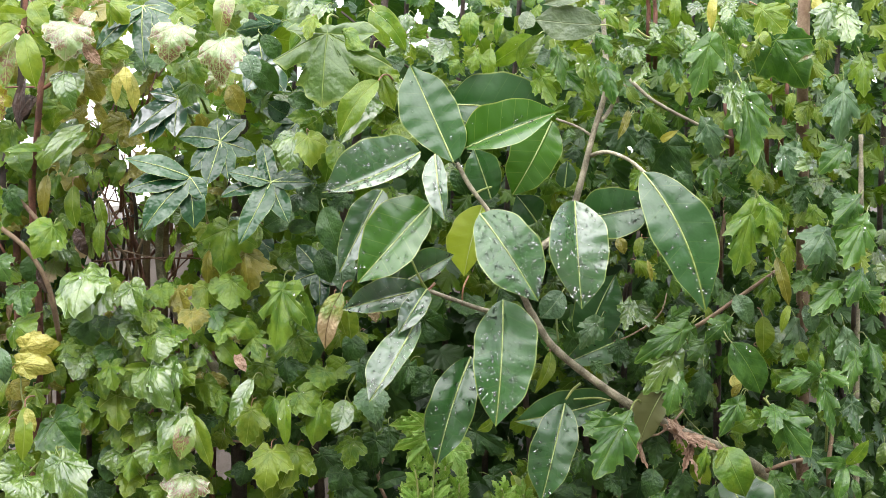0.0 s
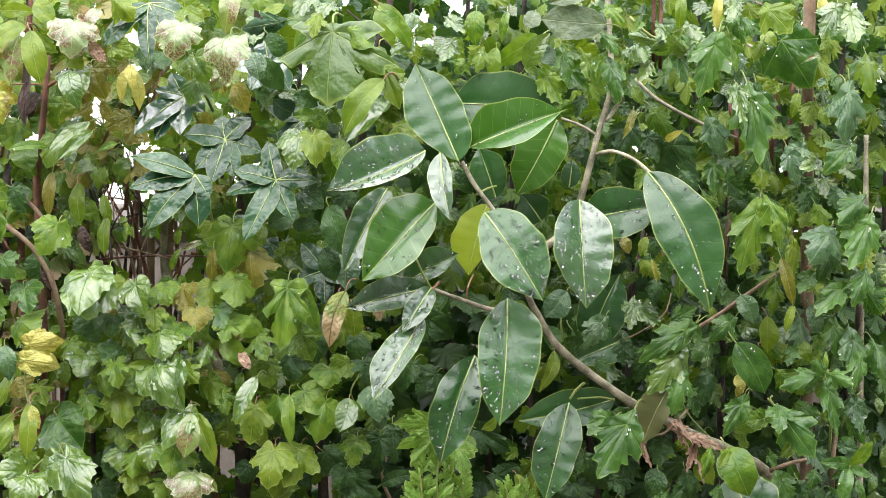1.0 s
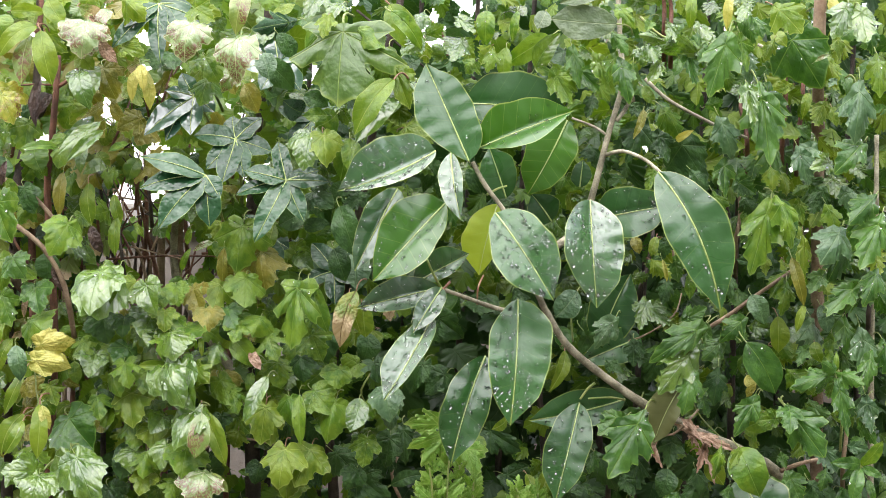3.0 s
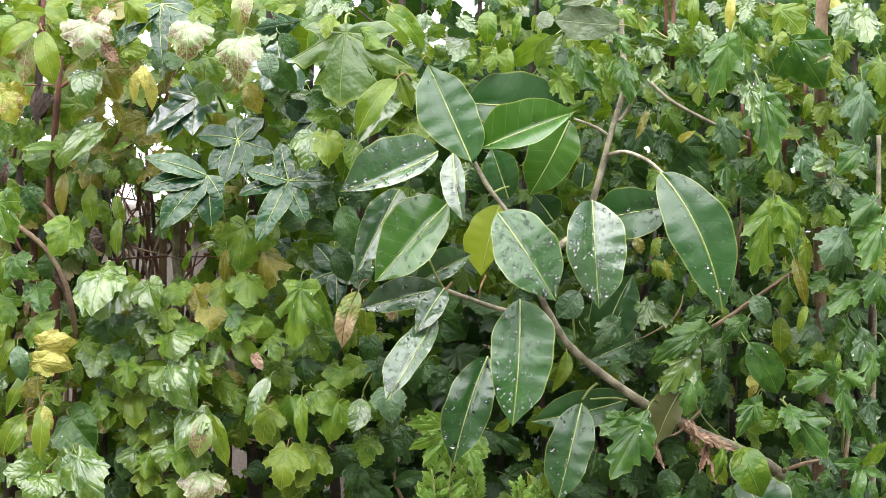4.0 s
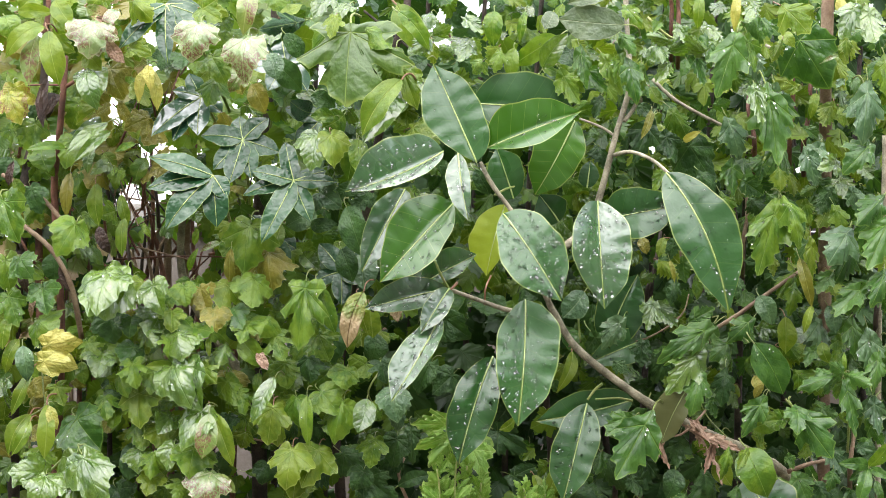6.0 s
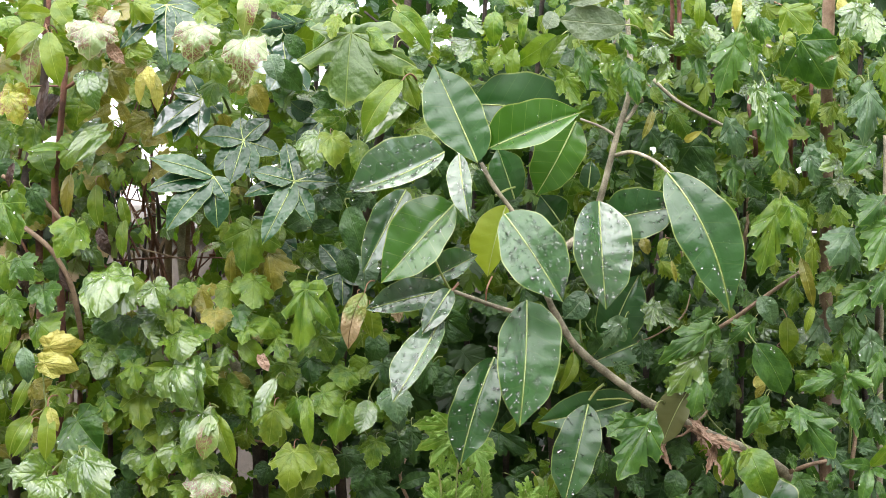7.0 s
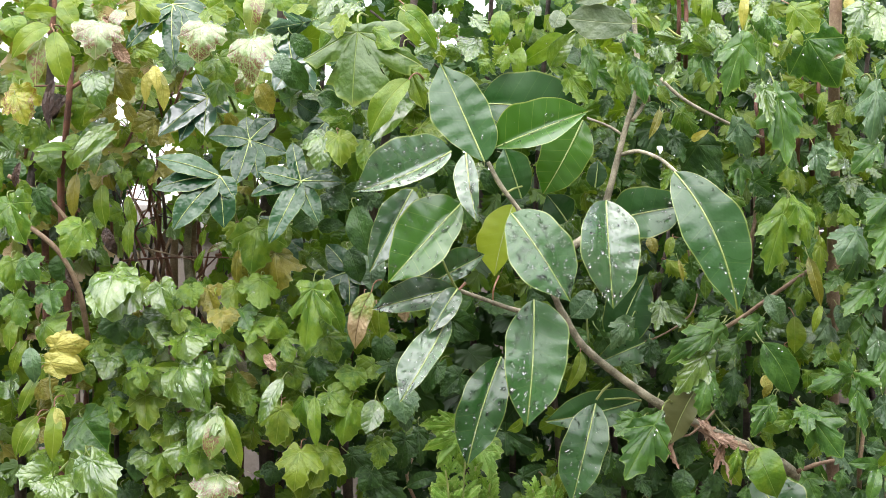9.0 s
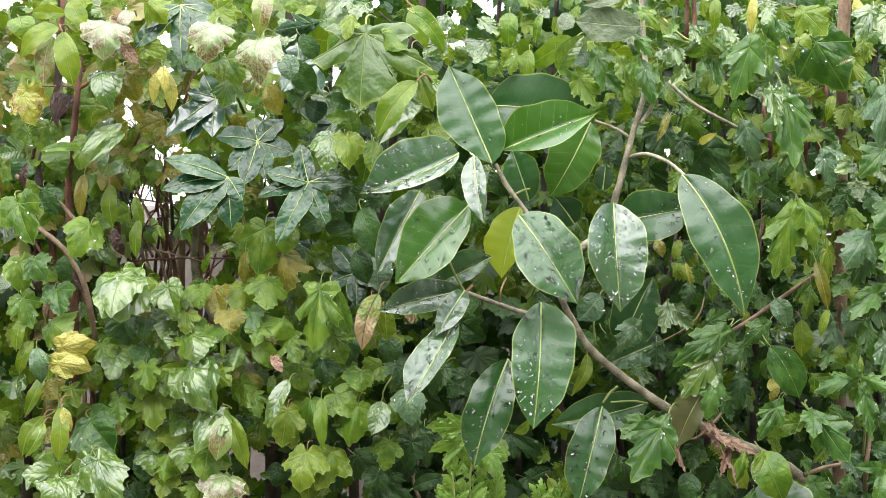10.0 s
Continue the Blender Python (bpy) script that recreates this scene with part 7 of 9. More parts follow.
leaf(weed, 'l', (0.139, 2.914, 1.122), (0.149, 2.908, 1.145), 'fresh', 34, 0.78)
leaf(weed, 'l', (0.139, 2.914, 1.126), (0.126, 2.901, 1.147), 'fresh', -30, 0.66)
leaf(weed, 'l', (0.139, 2.914, 1.130), (0.149, 2.907, 1.164), 'fresh', -5, 0.58)
leaf(weed, 'l', (0.139, 2.914, 1.133), (0.119, 2.911, 1.162), 'fresh', -23, 0.65)
leaf(weed, 'l', (0.139, 2.914, 1.137), (0.157, 2.905, 1.155), 'fresh', 33, 0.60)
leaf(weed, 'l', (0.139, 2.914, 1.141), (0.121, 2.920, 1.159), 'fresh', -35, 0.78)
leaf(weed, 'l', (0.139, 2.914, 1.145), (0.151, 2.896, 1.168), 'fresh', 5, 0.65)
leaf(weed, 'l', (0.139, 2.914, 1.149), (0.128, 2.916, 1.173), 'fresh', -2, 0.73)
leaf(weed, 'l', (0.139, 2.914, 1.153), (0.151, 2.918, 1.168), 'fresh', 15, 0.72)
leaf(weed, 'l', (0.139, 2.914, 1.157), (0.139, 2.920, 1.184), 'fresh', -26, 0.53)
stem(yellowing, 'stem', [(-0.604, 3.200, 0.755), (-0.585, 3.120, 1.112), (-0.567, 3.080, 1.367), (-0.574, 3.060, 1.580), (-0.562, 3.030, 1.657), (-0.553, 3.020, 1.738), (-0.552, 3.030, 1.780)], 0.0070, 0.0042, 'bark_red', 0.12)
stem(yellowing, 'twig', [(-0.553, 3.020, 1.734), (-0.535, 3.020, 1.746), (-0.507, 3.020, 1.783)], 0.0030, 0.0025, 'bark_red', 0.12)
stem(yellowing, 'twig', [(-0.553, 3.020, 1.737), (-0.581, 3.020, 1.738), (-0.605, 3.020, 1.737)], 0.0016, 0.0012, 'bark_red', 0.12)
stem(yellowing, 'stem', [(-0.664, 3.250, 0.743), (-0.655, 3.160, 1.278), (-0.627, 3.130, 1.594), (-0.608, 3.120, 1.691), (-0.600, 3.120, 1.763), (-0.594, 3.120, 1.907)], 0.0090, 0.0060, 'bark_dark', 0.12)
stem(yellowing, 'dead_knot', [(-0.607, 3.100, 1.692), (-0.592, 3.100, 1.707), (-0.583, 3.100, 1.732)], 0.0100, 0.0070, 'bark_dark', 0.12)
stem(yellowing, 'stem', [(-0.585, 3.030, 1.813), (-0.578, 3.030, 1.838), (-0.577, 3.030, 1.895)], 0.0040, 0.0040, 'bark_red', 0.12)
stem(yellowing, 'twig', [(-0.527, 3.020, 1.370), (-0.537, 2.990, 1.448), (-0.566, 2.985, 1.501), (-0.607, 2.990, 1.535), (-0.646, 3.000, 1.566)], 0.0042, 0.0030, 'bark_tan', 0.12)
stem(yellowing, 'twig', [(-0.532, 2.990, 1.509), (-0.546, 2.980, 1.537), (-0.573, 2.980, 1.569), (-0.606, 2.990, 1.590), (-0.638, 3.000, 1.607)], 0.0036, 0.0030, 'bark_tan', 0.12)
stem(yellowing, 'stem', [(-0.574, 3.289, 0.689), (-0.579, 3.289, 1.180), (-0.573, 3.289, 1.394), (-0.582, 3.289, 1.519), (-0.569, 3.259, 1.638)], 0.0043, 0.0025, 'bark_red', 0.12)
stem(yellowing, 'stem', [(-0.551, 3.250, 0.699), (-0.545, 3.250, 1.184), (-0.553, 3.250, 1.395), (-0.562, 3.250, 1.519), (-0.580, 3.220, 1.712)], 0.0063, 0.0022, 'bark_red', 0.12)
stem(yellowing, 'stem', [(-0.529, 3.318, 0.682), (-0.534, 3.318, 1.177), (-0.535, 3.318, 1.393), (-0.522, 3.318, 1.519), (-0.516, 3.288, 1.610)], 0.0048, 0.0022, 'bark_dark', 0.12)
stem(yellowing, 'stem', [(-0.525, 3.375, 0.668), (-0.512, 3.375, 1.171), (-0.513, 3.375, 1.391), (-0.529, 3.375, 1.519), (-0.539, 3.345, 1.604)], 0.0044, 0.0026, 'bark_red', 0.12)
stem(yellowing, 'stem', [(-0.472, 3.351, 0.674), (-0.481, 3.351, 1.174), (-0.489, 3.351, 1.392), (-0.470, 3.351, 1.519), (-0.470, 3.321, 1.693)], 0.0066, 0.0026, 'bark_red', 0.12)
stem(yellowing, 'stem', [(-0.428, 3.284, 0.691), (-0.440, 3.284, 1.180), (-0.437, 3.284, 1.394), (-0.434, 3.284, 1.519), (-0.418, 3.254, 1.633)], 0.0055, 0.0027, 'bark_tan', 0.12)
stem(yellowing, 'stem', [(-0.407, 3.323, 0.681), (-0.418, 3.323, 1.177), (-0.424, 3.323, 1.393), (-0.411, 3.323, 1.519), (-0.401, 3.293, 1.733)], 0.0064, 0.0027, 'bark_tan', 0.12)
stem(yellowing, 'stem', [(-0.417, 3.367, 0.670), (-0.401, 3.367, 1.172), (-0.400, 3.367, 1.391), (-0.408, 3.367, 1.519), (-0.411, 3.337, 1.720)], 0.0046, 0.0030, 'bark_red', 0.12)
stem(yellowing, 'stem', [(-0.386, 3.371, 0.669), (-0.376, 3.371, 1.172), (-0.371, 3.371, 1.391), (-0.361, 3.371, 1.519), (-0.348, 3.341, 1.684)], 0.0059, 0.0021, 'bark_dark', 0.12)
stem(yellowing, 'stem', [(-0.347, 3.255, 0.698), (-0.330, 3.255, 1.183), (-0.328, 3.255, 1.395), (-0.324, 3.255, 1.519), (-0.318, 3.225, 1.631)], 0.0055, 0.0023, 'bark_red', 0.12)
stem(yellowing, 'stem', [(-0.260, 3.261, 0.696), (-0.269, 3.261, 1.183), (-0.271, 3.261, 1.395), (-0.272, 3.261, 1.519), (-0.275, 3.231, 1.629)], 0.0053, 0.0026, 'bark_dark', 0.12)
stem(yellowing, 'stem', [(-0.482, 3.212, 0.708), (-0.474, 3.212, 1.187), (-0.468, 3.212, 1.396), (-0.510, 3.212, 1.518), (-0.530, 3.182, 1.718)], 0.0040, 0.0027, 'bark_dark', 0.12)
stem(yellowing, 'stem', [(-0.424, 3.221, 0.706), (-0.423, 3.221, 1.186), (-0.424, 3.221, 1.396), (-0.449, 3.221, 1.518), (-0.479, 3.191, 1.664)], 0.0056, 0.0018, 'bark_red', 0.12)
stem(yellowing, 'twig', [(-0.543, 3.259, 1.589), (-0.484, 3.259, 1.578), (-0.434, 3.239, 1.571)], 0.0017, 0.0010, 'bark_tan', 0.12)
stem(yellowing, 'twig', [(-0.571, 3.223, 1.623), (-0.510, 3.223, 1.620), (-0.455, 3.203, 1.631)], 0.0017, 0.0010, 'bark_tan', 0.12)
stem(yellowing, 'twig', [(-0.540, 3.141, 1.518), (-0.460, 3.141, 1.502), (-0.384, 3.121, 1.484)], 0.0017, 0.0010, 'bark_tan', 0.12)
stem(yellowing, 'twig', [(-0.497, 3.140, 1.484), (-0.412, 3.140, 1.489), (-0.308, 3.120, 1.488)], 0.0017, 0.0010, 'bark_red', 0.12)
stem(yellowing, 'twig', [(-0.464, 3.207, 1.597), (-0.421, 3.207, 1.542), (-0.392, 3.187, 1.475)], 0.0017, 0.0010, 'bark_dark', 0.12)
stem(yellowing, 'twig', [(-0.508, 3.101, 1.661), (-0.484, 3.101, 1.602), (-0.454, 3.081, 1.534)], 0.0017, 0.0010, 'bark_tan', 0.12)
stem(yellowing, 'twig', [(-0.430, 3.274, 1.519), (-0.396, 3.274, 1.468), (-0.356, 3.254, 1.430)], 0.0017, 0.0010, 'bark_red', 0.12)
stem(yellowing, 'twig', [(-0.697, 3.279, 1.510), (-0.653, 3.279, 1.494), (-0.613, 3.259, 1.466)], 0.0017, 0.0010, 'bark_dark', 0.12)
stem(yellowing, 'twig', [(-0.590, 3.280, 1.599), (-0.562, 3.280, 1.602), (-0.516, 3.260, 1.625)], 0.0017, 0.0010, 'bark_dark', 0.12)
stem(yellowing, 'twig', [(-0.306, 3.191, 1.475), (-0.270, 3.191, 1.449), (-0.244, 3.171, 1.432)], 0.0017, 0.0010, 'bark_tan', 0.12)
stem(yellowing, 'twig', [(-0.491, 3.153, 1.621), (-0.482, 3.153, 1.647), (-0.454, 3.133, 1.662)], 0.0017, 0.0010, 'bark_dark', 0.12)
stem(yellowing, 'twig', [(-0.445, 3.259, 1.784), (-0.421, 3.259, 1.763), (-0.390, 3.239, 1.747)], 0.0017, 0.0010, 'bark_tan', 0.12)
stem(yellowing, 'twig', [(-0.552, 3.212, 1.727), (-0.510, 3.212, 1.696), (-0.479, 3.192, 1.674)], 0.0017, 0.0010, 'bark_tan', 0.12)
stem(yellowing, 'twig', [(-0.386, 3.138, 1.782), (-0.403, 3.138, 1.753), (-0.409, 3.118, 1.712)], 0.0017, 0.0010, 'bark_tan', 0.12)
stem(yellowing, 'stem', [(-0.603, 3.100, 1.366), (-0.605, 3.100, 1.534), (-0.608, 3.100, 1.610), (-0.603, 3.100, 1.669)], 0.0055, 0.0050, 'bark_red', 0.12)
stem(yellowing, 'stem', [(-0.630, 3.080, 1.518), (-0.621, 3.080, 1.593), (-0.606, 3.080, 1.659), (-0.601, 3.080, 1.701)], 0.0110, 0.0090, 'bark_dark', 0.12)
stem(yellowing, 'stem', [(-0.440, 3.300, 1.089), (-0.437, 3.280, 1.483), (-0.432, 3.270, 1.536)], 0.0065, 0.0060, 'bark_tan', 0.12)
stem(yellowing, 'stem', [(-0.413, 3.300, 1.089), (-0.408, 3.280, 1.492), (-0.402, 3.270, 1.559), (-0.406, 3.270, 1.625)], 0.0055, 0.0050, 'bark_tan', 0.12)
stem(yellowing, 'twig', [(-0.327, 3.350, 1.679), (-0.313, 3.350, 1.716), (-0.304, 3.330, 1.751)], 0.0018, 0.0010, 'bark_dark', 0.12)
stem(yellowing, 'twig', [(-0.394, 3.272, 1.640), (-0.390, 3.272, 1.680), (-0.396, 3.252, 1.718)], 0.0022, 0.0010, 'bark_red', 0.12)
stem(yellowing, 'twig', [(-0.286, 3.211, 1.473), (-0.289, 3.211, 1.495), (-0.277, 3.191, 1.516)], 0.0013, 0.0010, 'bark_tan', 0.12)
stem(yellowing, 'twig', [(-0.362, 3.345, 1.566), (-0.359, 3.345, 1.598), (-0.366, 3.325, 1.630)], 0.0021, 0.0010, 'bark_red', 0.12)
stem(yellowing, 'twig', [(-0.531, 3.243, 1.577), (-0.523, 3.243, 1.603), (-0.520, 3.223, 1.629)], 0.0013, 0.0010, 'bark_red', 0.12)
stem(yellowing, 'twig', [(-0.523, 3.286, 1.516), (-0.526, 3.286, 1.536), (-0.533, 3.266, 1.555)], 0.0018, 0.0010, 'bark_tan', 0.12)
stem(yellowing, 'twig', [(-0.460, 3.132, 1.490), (-0.479, 3.132, 1.527), (-0.506, 3.112, 1.563)], 0.0023, 0.0010, 'bark_red', 0.12)
stem(yellowing, 'twig', [(-0.573, 3.251, 1.555), (-0.596, 3.251, 1.580), (-0.606, 3.231, 1.605)], 0.0016, 0.0010, 'bark_red', 0.12)
stem(yellowing, 'twig', [(-0.410, 3.265, 1.438), (-0.393, 3.265, 1.465), (-0.362, 3.245, 1.493)], 0.0017, 0.0010, 'bark_red', 0.12)
stem(yellowing, 'twig', [(-0.578, 3.385, 1.602), (-0.593, 3.385, 1.619), (-0.600, 3.365, 1.635)], 0.0015, 0.0010, 'bark_red', 0.12)
stem(yellowing, 'twig', [(-0.458, 3.361, 1.666), (-0.464, 3.361, 1.697), (-0.478, 3.341, 1.726)], 0.0013, 0.0010, 'bark_dark', 0.12)
stem(yellowing, 'twig', [(-0.311, 3.249, 1.607), (-0.282, 3.249, 1.642), (-0.253, 3.229, 1.676)], 0.0019, 0.0010, 'bark_red', 0.12)
stem(yellowing, 'twig', [(-0.324, 3.246, 1.540), (-0.336, 3.246, 1.568), (-0.344, 3.226, 1.596)], 0.0014, 0.0010, 'bark_red', 0.12)
stem(yellowing, 'twig', [(-0.499, 3.340, 1.681), (-0.510, 3.340, 1.707), (-0.530, 3.320, 1.732)], 0.0014, 0.0010, 'bark_red', 0.12)
stem(yellowing, 'twig', [(-0.431, 3.132, 1.498), (-0.411, 3.132, 1.533), (-0.376, 3.112, 1.568)], 0.0013, 0.0010, 'bark_tan', 0.12)
stem(yellowing, 'twig', [(-0.479, 3.130, 1.517), (-0.468, 3.130, 1.544), (-0.445, 3.110, 1.570)], 0.0017, 0.0010, 'bark_red', 0.12)
stem(yellowing, 'twig', [(-0.336, 3.357, 1.529), (-0.327, 3.357, 1.556), (-0.320, 3.337, 1.583)], 0.0014, 0.0010, 'bark_tan', 0.12)
stem(yellowing, 'twig', [(-0.490, 3.384, 1.485), (-0.468, 3.384, 1.527), (-0.440, 3.364, 1.569)], 0.0024, 0.0010, 'bark_tan', 0.12)
stem(yellowing, 'twig', [(-0.557, 3.324, 1.495), (-0.567, 3.324, 1.517), (-0.572, 3.304, 1.538)], 0.0025, 0.0010, 'bark_red', 0.12)
stem(yellowing, 'twig', [(-0.475, 3.164, 1.633), (-0.470, 3.164, 1.677), (-0.462, 3.144, 1.720)], 0.0014, 0.0010, 'bark_red', 0.12)
stem(yellowing, 'twig', [(-0.584, 3.305, 1.476), (-0.583, 3.305, 1.513), (-0.579, 3.285, 1.548)], 0.0025, 0.0010, 'bark_tan', 0.12)
stem(yellowing, 'twig', [(-0.549, 3.217, 1.599), (-0.532, 3.217, 1.635), (-0.498, 3.197, 1.670)], 0.0015, 0.0010, 'bark_red', 0.12)
stem(yellowing, 'twig', [(-0.483, 3.133, 1.550), (-0.477, 3.133, 1.589), (-0.460, 3.113, 1.627)], 0.0018, 0.0010, 'bark_red', 0.12)
stem(yellowing, 'twig', [(-0.358, 3.150, 1.492), (-0.326, 3.150, 1.496), (-0.281, 3.130, 1.499)], 0.0025, 0.0010, 'bark_red', 0.12)
stem(yellowing, 'twig', [(-0.351, 3.284, 1.457), (-0.341, 3.284, 1.483), (-0.326, 3.264, 1.509)], 0.0023, 0.0010, 'bark_tan', 0.12)
stem(yellowing, 'twig', [(-0.577, 3.322, 1.644), (-0.592, 3.322, 1.677), (-0.588, 3.302, 1.708)], 0.0016, 0.0010, 'bark_dark', 0.12)
stem(yellowing, 'twig', [(-0.330, 3.325, 1.500), (-0.313, 3.325, 1.525), (-0.297, 3.305, 1.551)], 0.0016, 0.0010, 'bark_red', 0.12)
stem(yellowing, 'twig', [(-0.363, 3.161, 1.680), (-0.370, 3.161, 1.717), (-0.386, 3.141, 1.753)], 0.0016, 0.0010, 'bark_dark', 0.12)
stem(yellowing, 'twig', [(-0.299, 3.354, 1.563), (-0.301, 3.354, 1.592), (-0.299, 3.334, 1.620)], 0.0016, 0.0010, 'bark_dark', 0.12)
stem(yellowing, 'twig', [(-0.317, 3.203, 1.484), (-0.337, 3.203, 1.501), (-0.342, 3.183, 1.518)], 0.0020, 0.0010, 'bark_dark', 0.12)
stem(yellowing, 'twig', [(-0.295, 3.145, 1.540), (-0.297, 3.145, 1.577), (-0.290, 3.125, 1.612)], 0.0024, 0.0010, 'bark_dark', 0.12)
stem(yellowing, 'twig', [(-0.506, 3.153, 1.452), (-0.487, 3.153, 1.483), (-0.470, 3.133, 1.513)], 0.0022, 0.0010, 'bark_red', 0.12)
stem(yellowing, 'twig', [(-0.510, 3.206, 1.573), (-0.506, 3.206, 1.608), (-0.508, 3.186, 1.642)], 0.0021, 0.0010, 'bark_tan', 0.12)
stem(yellowing, 'twig', [(-0.429, 3.398, 1.442), (-0.424, 3.398, 1.457), (-0.403, 3.378, 1.472)], 0.0014, 0.0010, 'bark_dark', 0.12)
stem(yellowing, 'twig', [(-0.467, 3.170, 1.607), (-0.467, 3.170, 1.632), (-0.468, 3.150, 1.655)], 0.0010, 0.0008, 'bark_red', 0.12)
stem(yellowing, 'twig', [(-0.503, 3.285, 1.568), (-0.486, 3.285, 1.598), (-0.479, 3.265, 1.627)], 0.0010, 0.0008, 'bark_dark', 0.12)
stem(yellowing, 'twig', [(-0.545, 3.169, 1.555), (-0.529, 3.169, 1.564), (-0.513, 3.149, 1.573)], 0.0012, 0.0008, 'bark_dark', 0.12)
stem(yellowing, 'twig', [(-0.470, 3.157, 1.644), (-0.490, 3.157, 1.669), (-0.506, 3.137, 1.693)], 0.0011, 0.0008, 'bark_red', 0.12)
stem(yellowing, 'twig', [(-0.516, 3.202, 1.521), (-0.479, 3.202, 1.534), (-0.450, 3.182, 1.547)], 0.0009, 0.0008, 'bark_red', 0.12)
stem(yellowing, 'twig', [(-0.482, 3.226, 1.644), (-0.471, 3.226, 1.660), (-0.462, 3.206, 1.676)], 0.0012, 0.0008, 'bark_dark', 0.12)
stem(yellowing, 'twig', [(-0.434, 3.277, 1.558), (-0.423, 3.277, 1.571), (-0.413, 3.257, 1.584)], 0.0015, 0.0008, 'bark_dark', 0.12)
stem(yellowing, 'twig', [(-0.536, 3.204, 1.521), (-0.543, 3.204, 1.552), (-0.537, 3.184, 1.582)], 0.0018, 0.0008, 'bark_red', 0.12)
stem(yellowing, 'twig', [(-0.427, 3.242, 1.592), (-0.405, 3.242, 1.594), (-0.387, 3.222, 1.595)], 0.0019, 0.0008, 'bark_dark', 0.12)
stem(yellowing, 'twig', [(-0.566, 3.217, 1.591), (-0.559, 3.217, 1.601), (-0.553, 3.197, 1.610)], 0.0008, 0.0008, 'bark_dark', 0.12)
stem(yellowing, 'twig', [(-0.432, 3.307, 1.545), (-0.447, 3.307, 1.551), (-0.472, 3.287, 1.556)], 0.0019, 0.0008, 'bark_dark', 0.12)
stem(yellowing, 'twig', [(-0.532, 3.233, 1.549), (-0.514, 3.233, 1.572), (-0.504, 3.213, 1.594)], 0.0017, 0.0008, 'bark_dark', 0.12)
stem(yellowing, 'twig', [(-0.509, 3.264, 1.586), (-0.500, 3.264, 1.598), (-0.502, 3.244, 1.609)], 0.0012, 0.0008, 'bark_red', 0.12)
stem(yellowing, 'twig', [(-0.418, 3.237, 1.623), (-0.445, 3.237, 1.649), (-0.461, 3.217, 1.673)], 0.0016, 0.0008, 'bark_red', 0.12)
stem(yellowing, 'twig', [(-0.487, 3.324, 1.577), (-0.492, 3.324, 1.597), (-0.487, 3.304, 1.615)], 0.0012, 0.0008, 'bark_dark', 0.12)
stem(yellowing, 'twig', [(-0.523, 3.159, 1.545), (-0.527, 3.159, 1.558), (-0.539, 3.139, 1.570)], 0.0017, 0.0008, 'bark_tan', 0.12)
stem(yellowing, 'twig', [(-0.560, 3.163, 1.575), (-0.564, 3.163, 1.600), (-0.552, 3.143, 1.625)], 0.0016, 0.0008, 'bark_dark', 0.12)
stem(yellowing, 'twig', [(-0.556, 3.136, 1.607), (-0.543, 3.136, 1.611), (-0.522, 3.116, 1.615)], 0.0010, 0.0008, 'bark_red', 0.12)
stem(yellowing, 'twig', [(-0.416, 3.101, 1.590), (-0.435, 3.101, 1.615), (-0.457, 3.081, 1.639)], 0.0017, 0.0008, 'bark_dark', 0.12)
stem(yellowing, 'twig', [(-0.587, 3.216, 1.609), (-0.561, 3.216, 1.620), (-0.522, 3.196, 1.630)], 0.0020, 0.0008, 'bark_tan', 0.12)
stem(yellowing, 'twig', [(-0.560, 3.341, 1.596), (-0.580, 3.341, 1.598), (-0.603, 3.321, 1.599)], 0.0020, 0.0008, 'bark_dark', 0.12)
stem(yellowing, 'twig', [(-0.525, 3.161, 1.547), (-0.532, 3.161, 1.559), (-0.528, 3.141, 1.572)], 0.0020, 0.0008, 'bark_red', 0.12)
stem(yellowing, 'twig', [(-0.504, 3.268, 1.562), (-0.508, 3.268, 1.582), (-0.499, 3.248, 1.601)], 0.0008, 0.0008, 'bark_dark', 0.12)
stem(yellowing, 'twig', [(-0.498, 3.340, 1.599), (-0.495, 3.340, 1.624), (-0.500, 3.320, 1.648)], 0.0019, 0.0008, 'bark_tan', 0.12)
stem(yellowing, 'twig', [(-0.552, 3.221, 1.538), (-0.559, 3.221, 1.541), (-0.573, 3.201, 1.544)], 0.0015, 0.0008, 'bark_tan', 0.12)
stem(yellowing, 'twig', [(-0.422, 3.268, 1.594), (-0.428, 3.268, 1.606), (-0.422, 3.248, 1.618)], 0.0011, 0.0008, 'bark_dark', 0.12)
stem(yellowing, 'twig', [(-0.534, 3.116, 1.615), (-0.534, 3.116, 1.629), (-0.529, 3.096, 1.643)], 0.0019, 0.0008, 'bark_red', 0.12)
stem(yellowing, 'twig', [(-0.487, 3.211, 1.536), (-0.509, 3.211, 1.546), (-0.517, 3.191, 1.556)], 0.0014, 0.0008, 'bark_dark', 0.12)
stem(yellowing, 'twig', [(-0.432, 3.331, 1.611), (-0.399, 3.331, 1.629), (-0.371, 3.311, 1.646)], 0.0009, 0.0008, 'bark_tan', 0.12)
stem(yellowing, 'twig', [(-0.467, 3.177, 1.599), (-0.467, 3.177, 1.628), (-0.461, 3.157, 1.655)], 0.0017, 0.0008, 'bark_dark', 0.12)
stem(yellowing, 'twig', [(-0.527, 3.251, 1.596), (-0.538, 3.251, 1.627), (-0.538, 3.231, 1.656)], 0.0010, 0.0008, 'bark_dark', 0.12)
stem(yellowing, 'twig', [(-0.541, 3.294, 1.647), (-0.520, 3.294, 1.654), (-0.497, 3.274, 1.660)], 0.0019, 0.0008, 'bark_dark', 0.12)
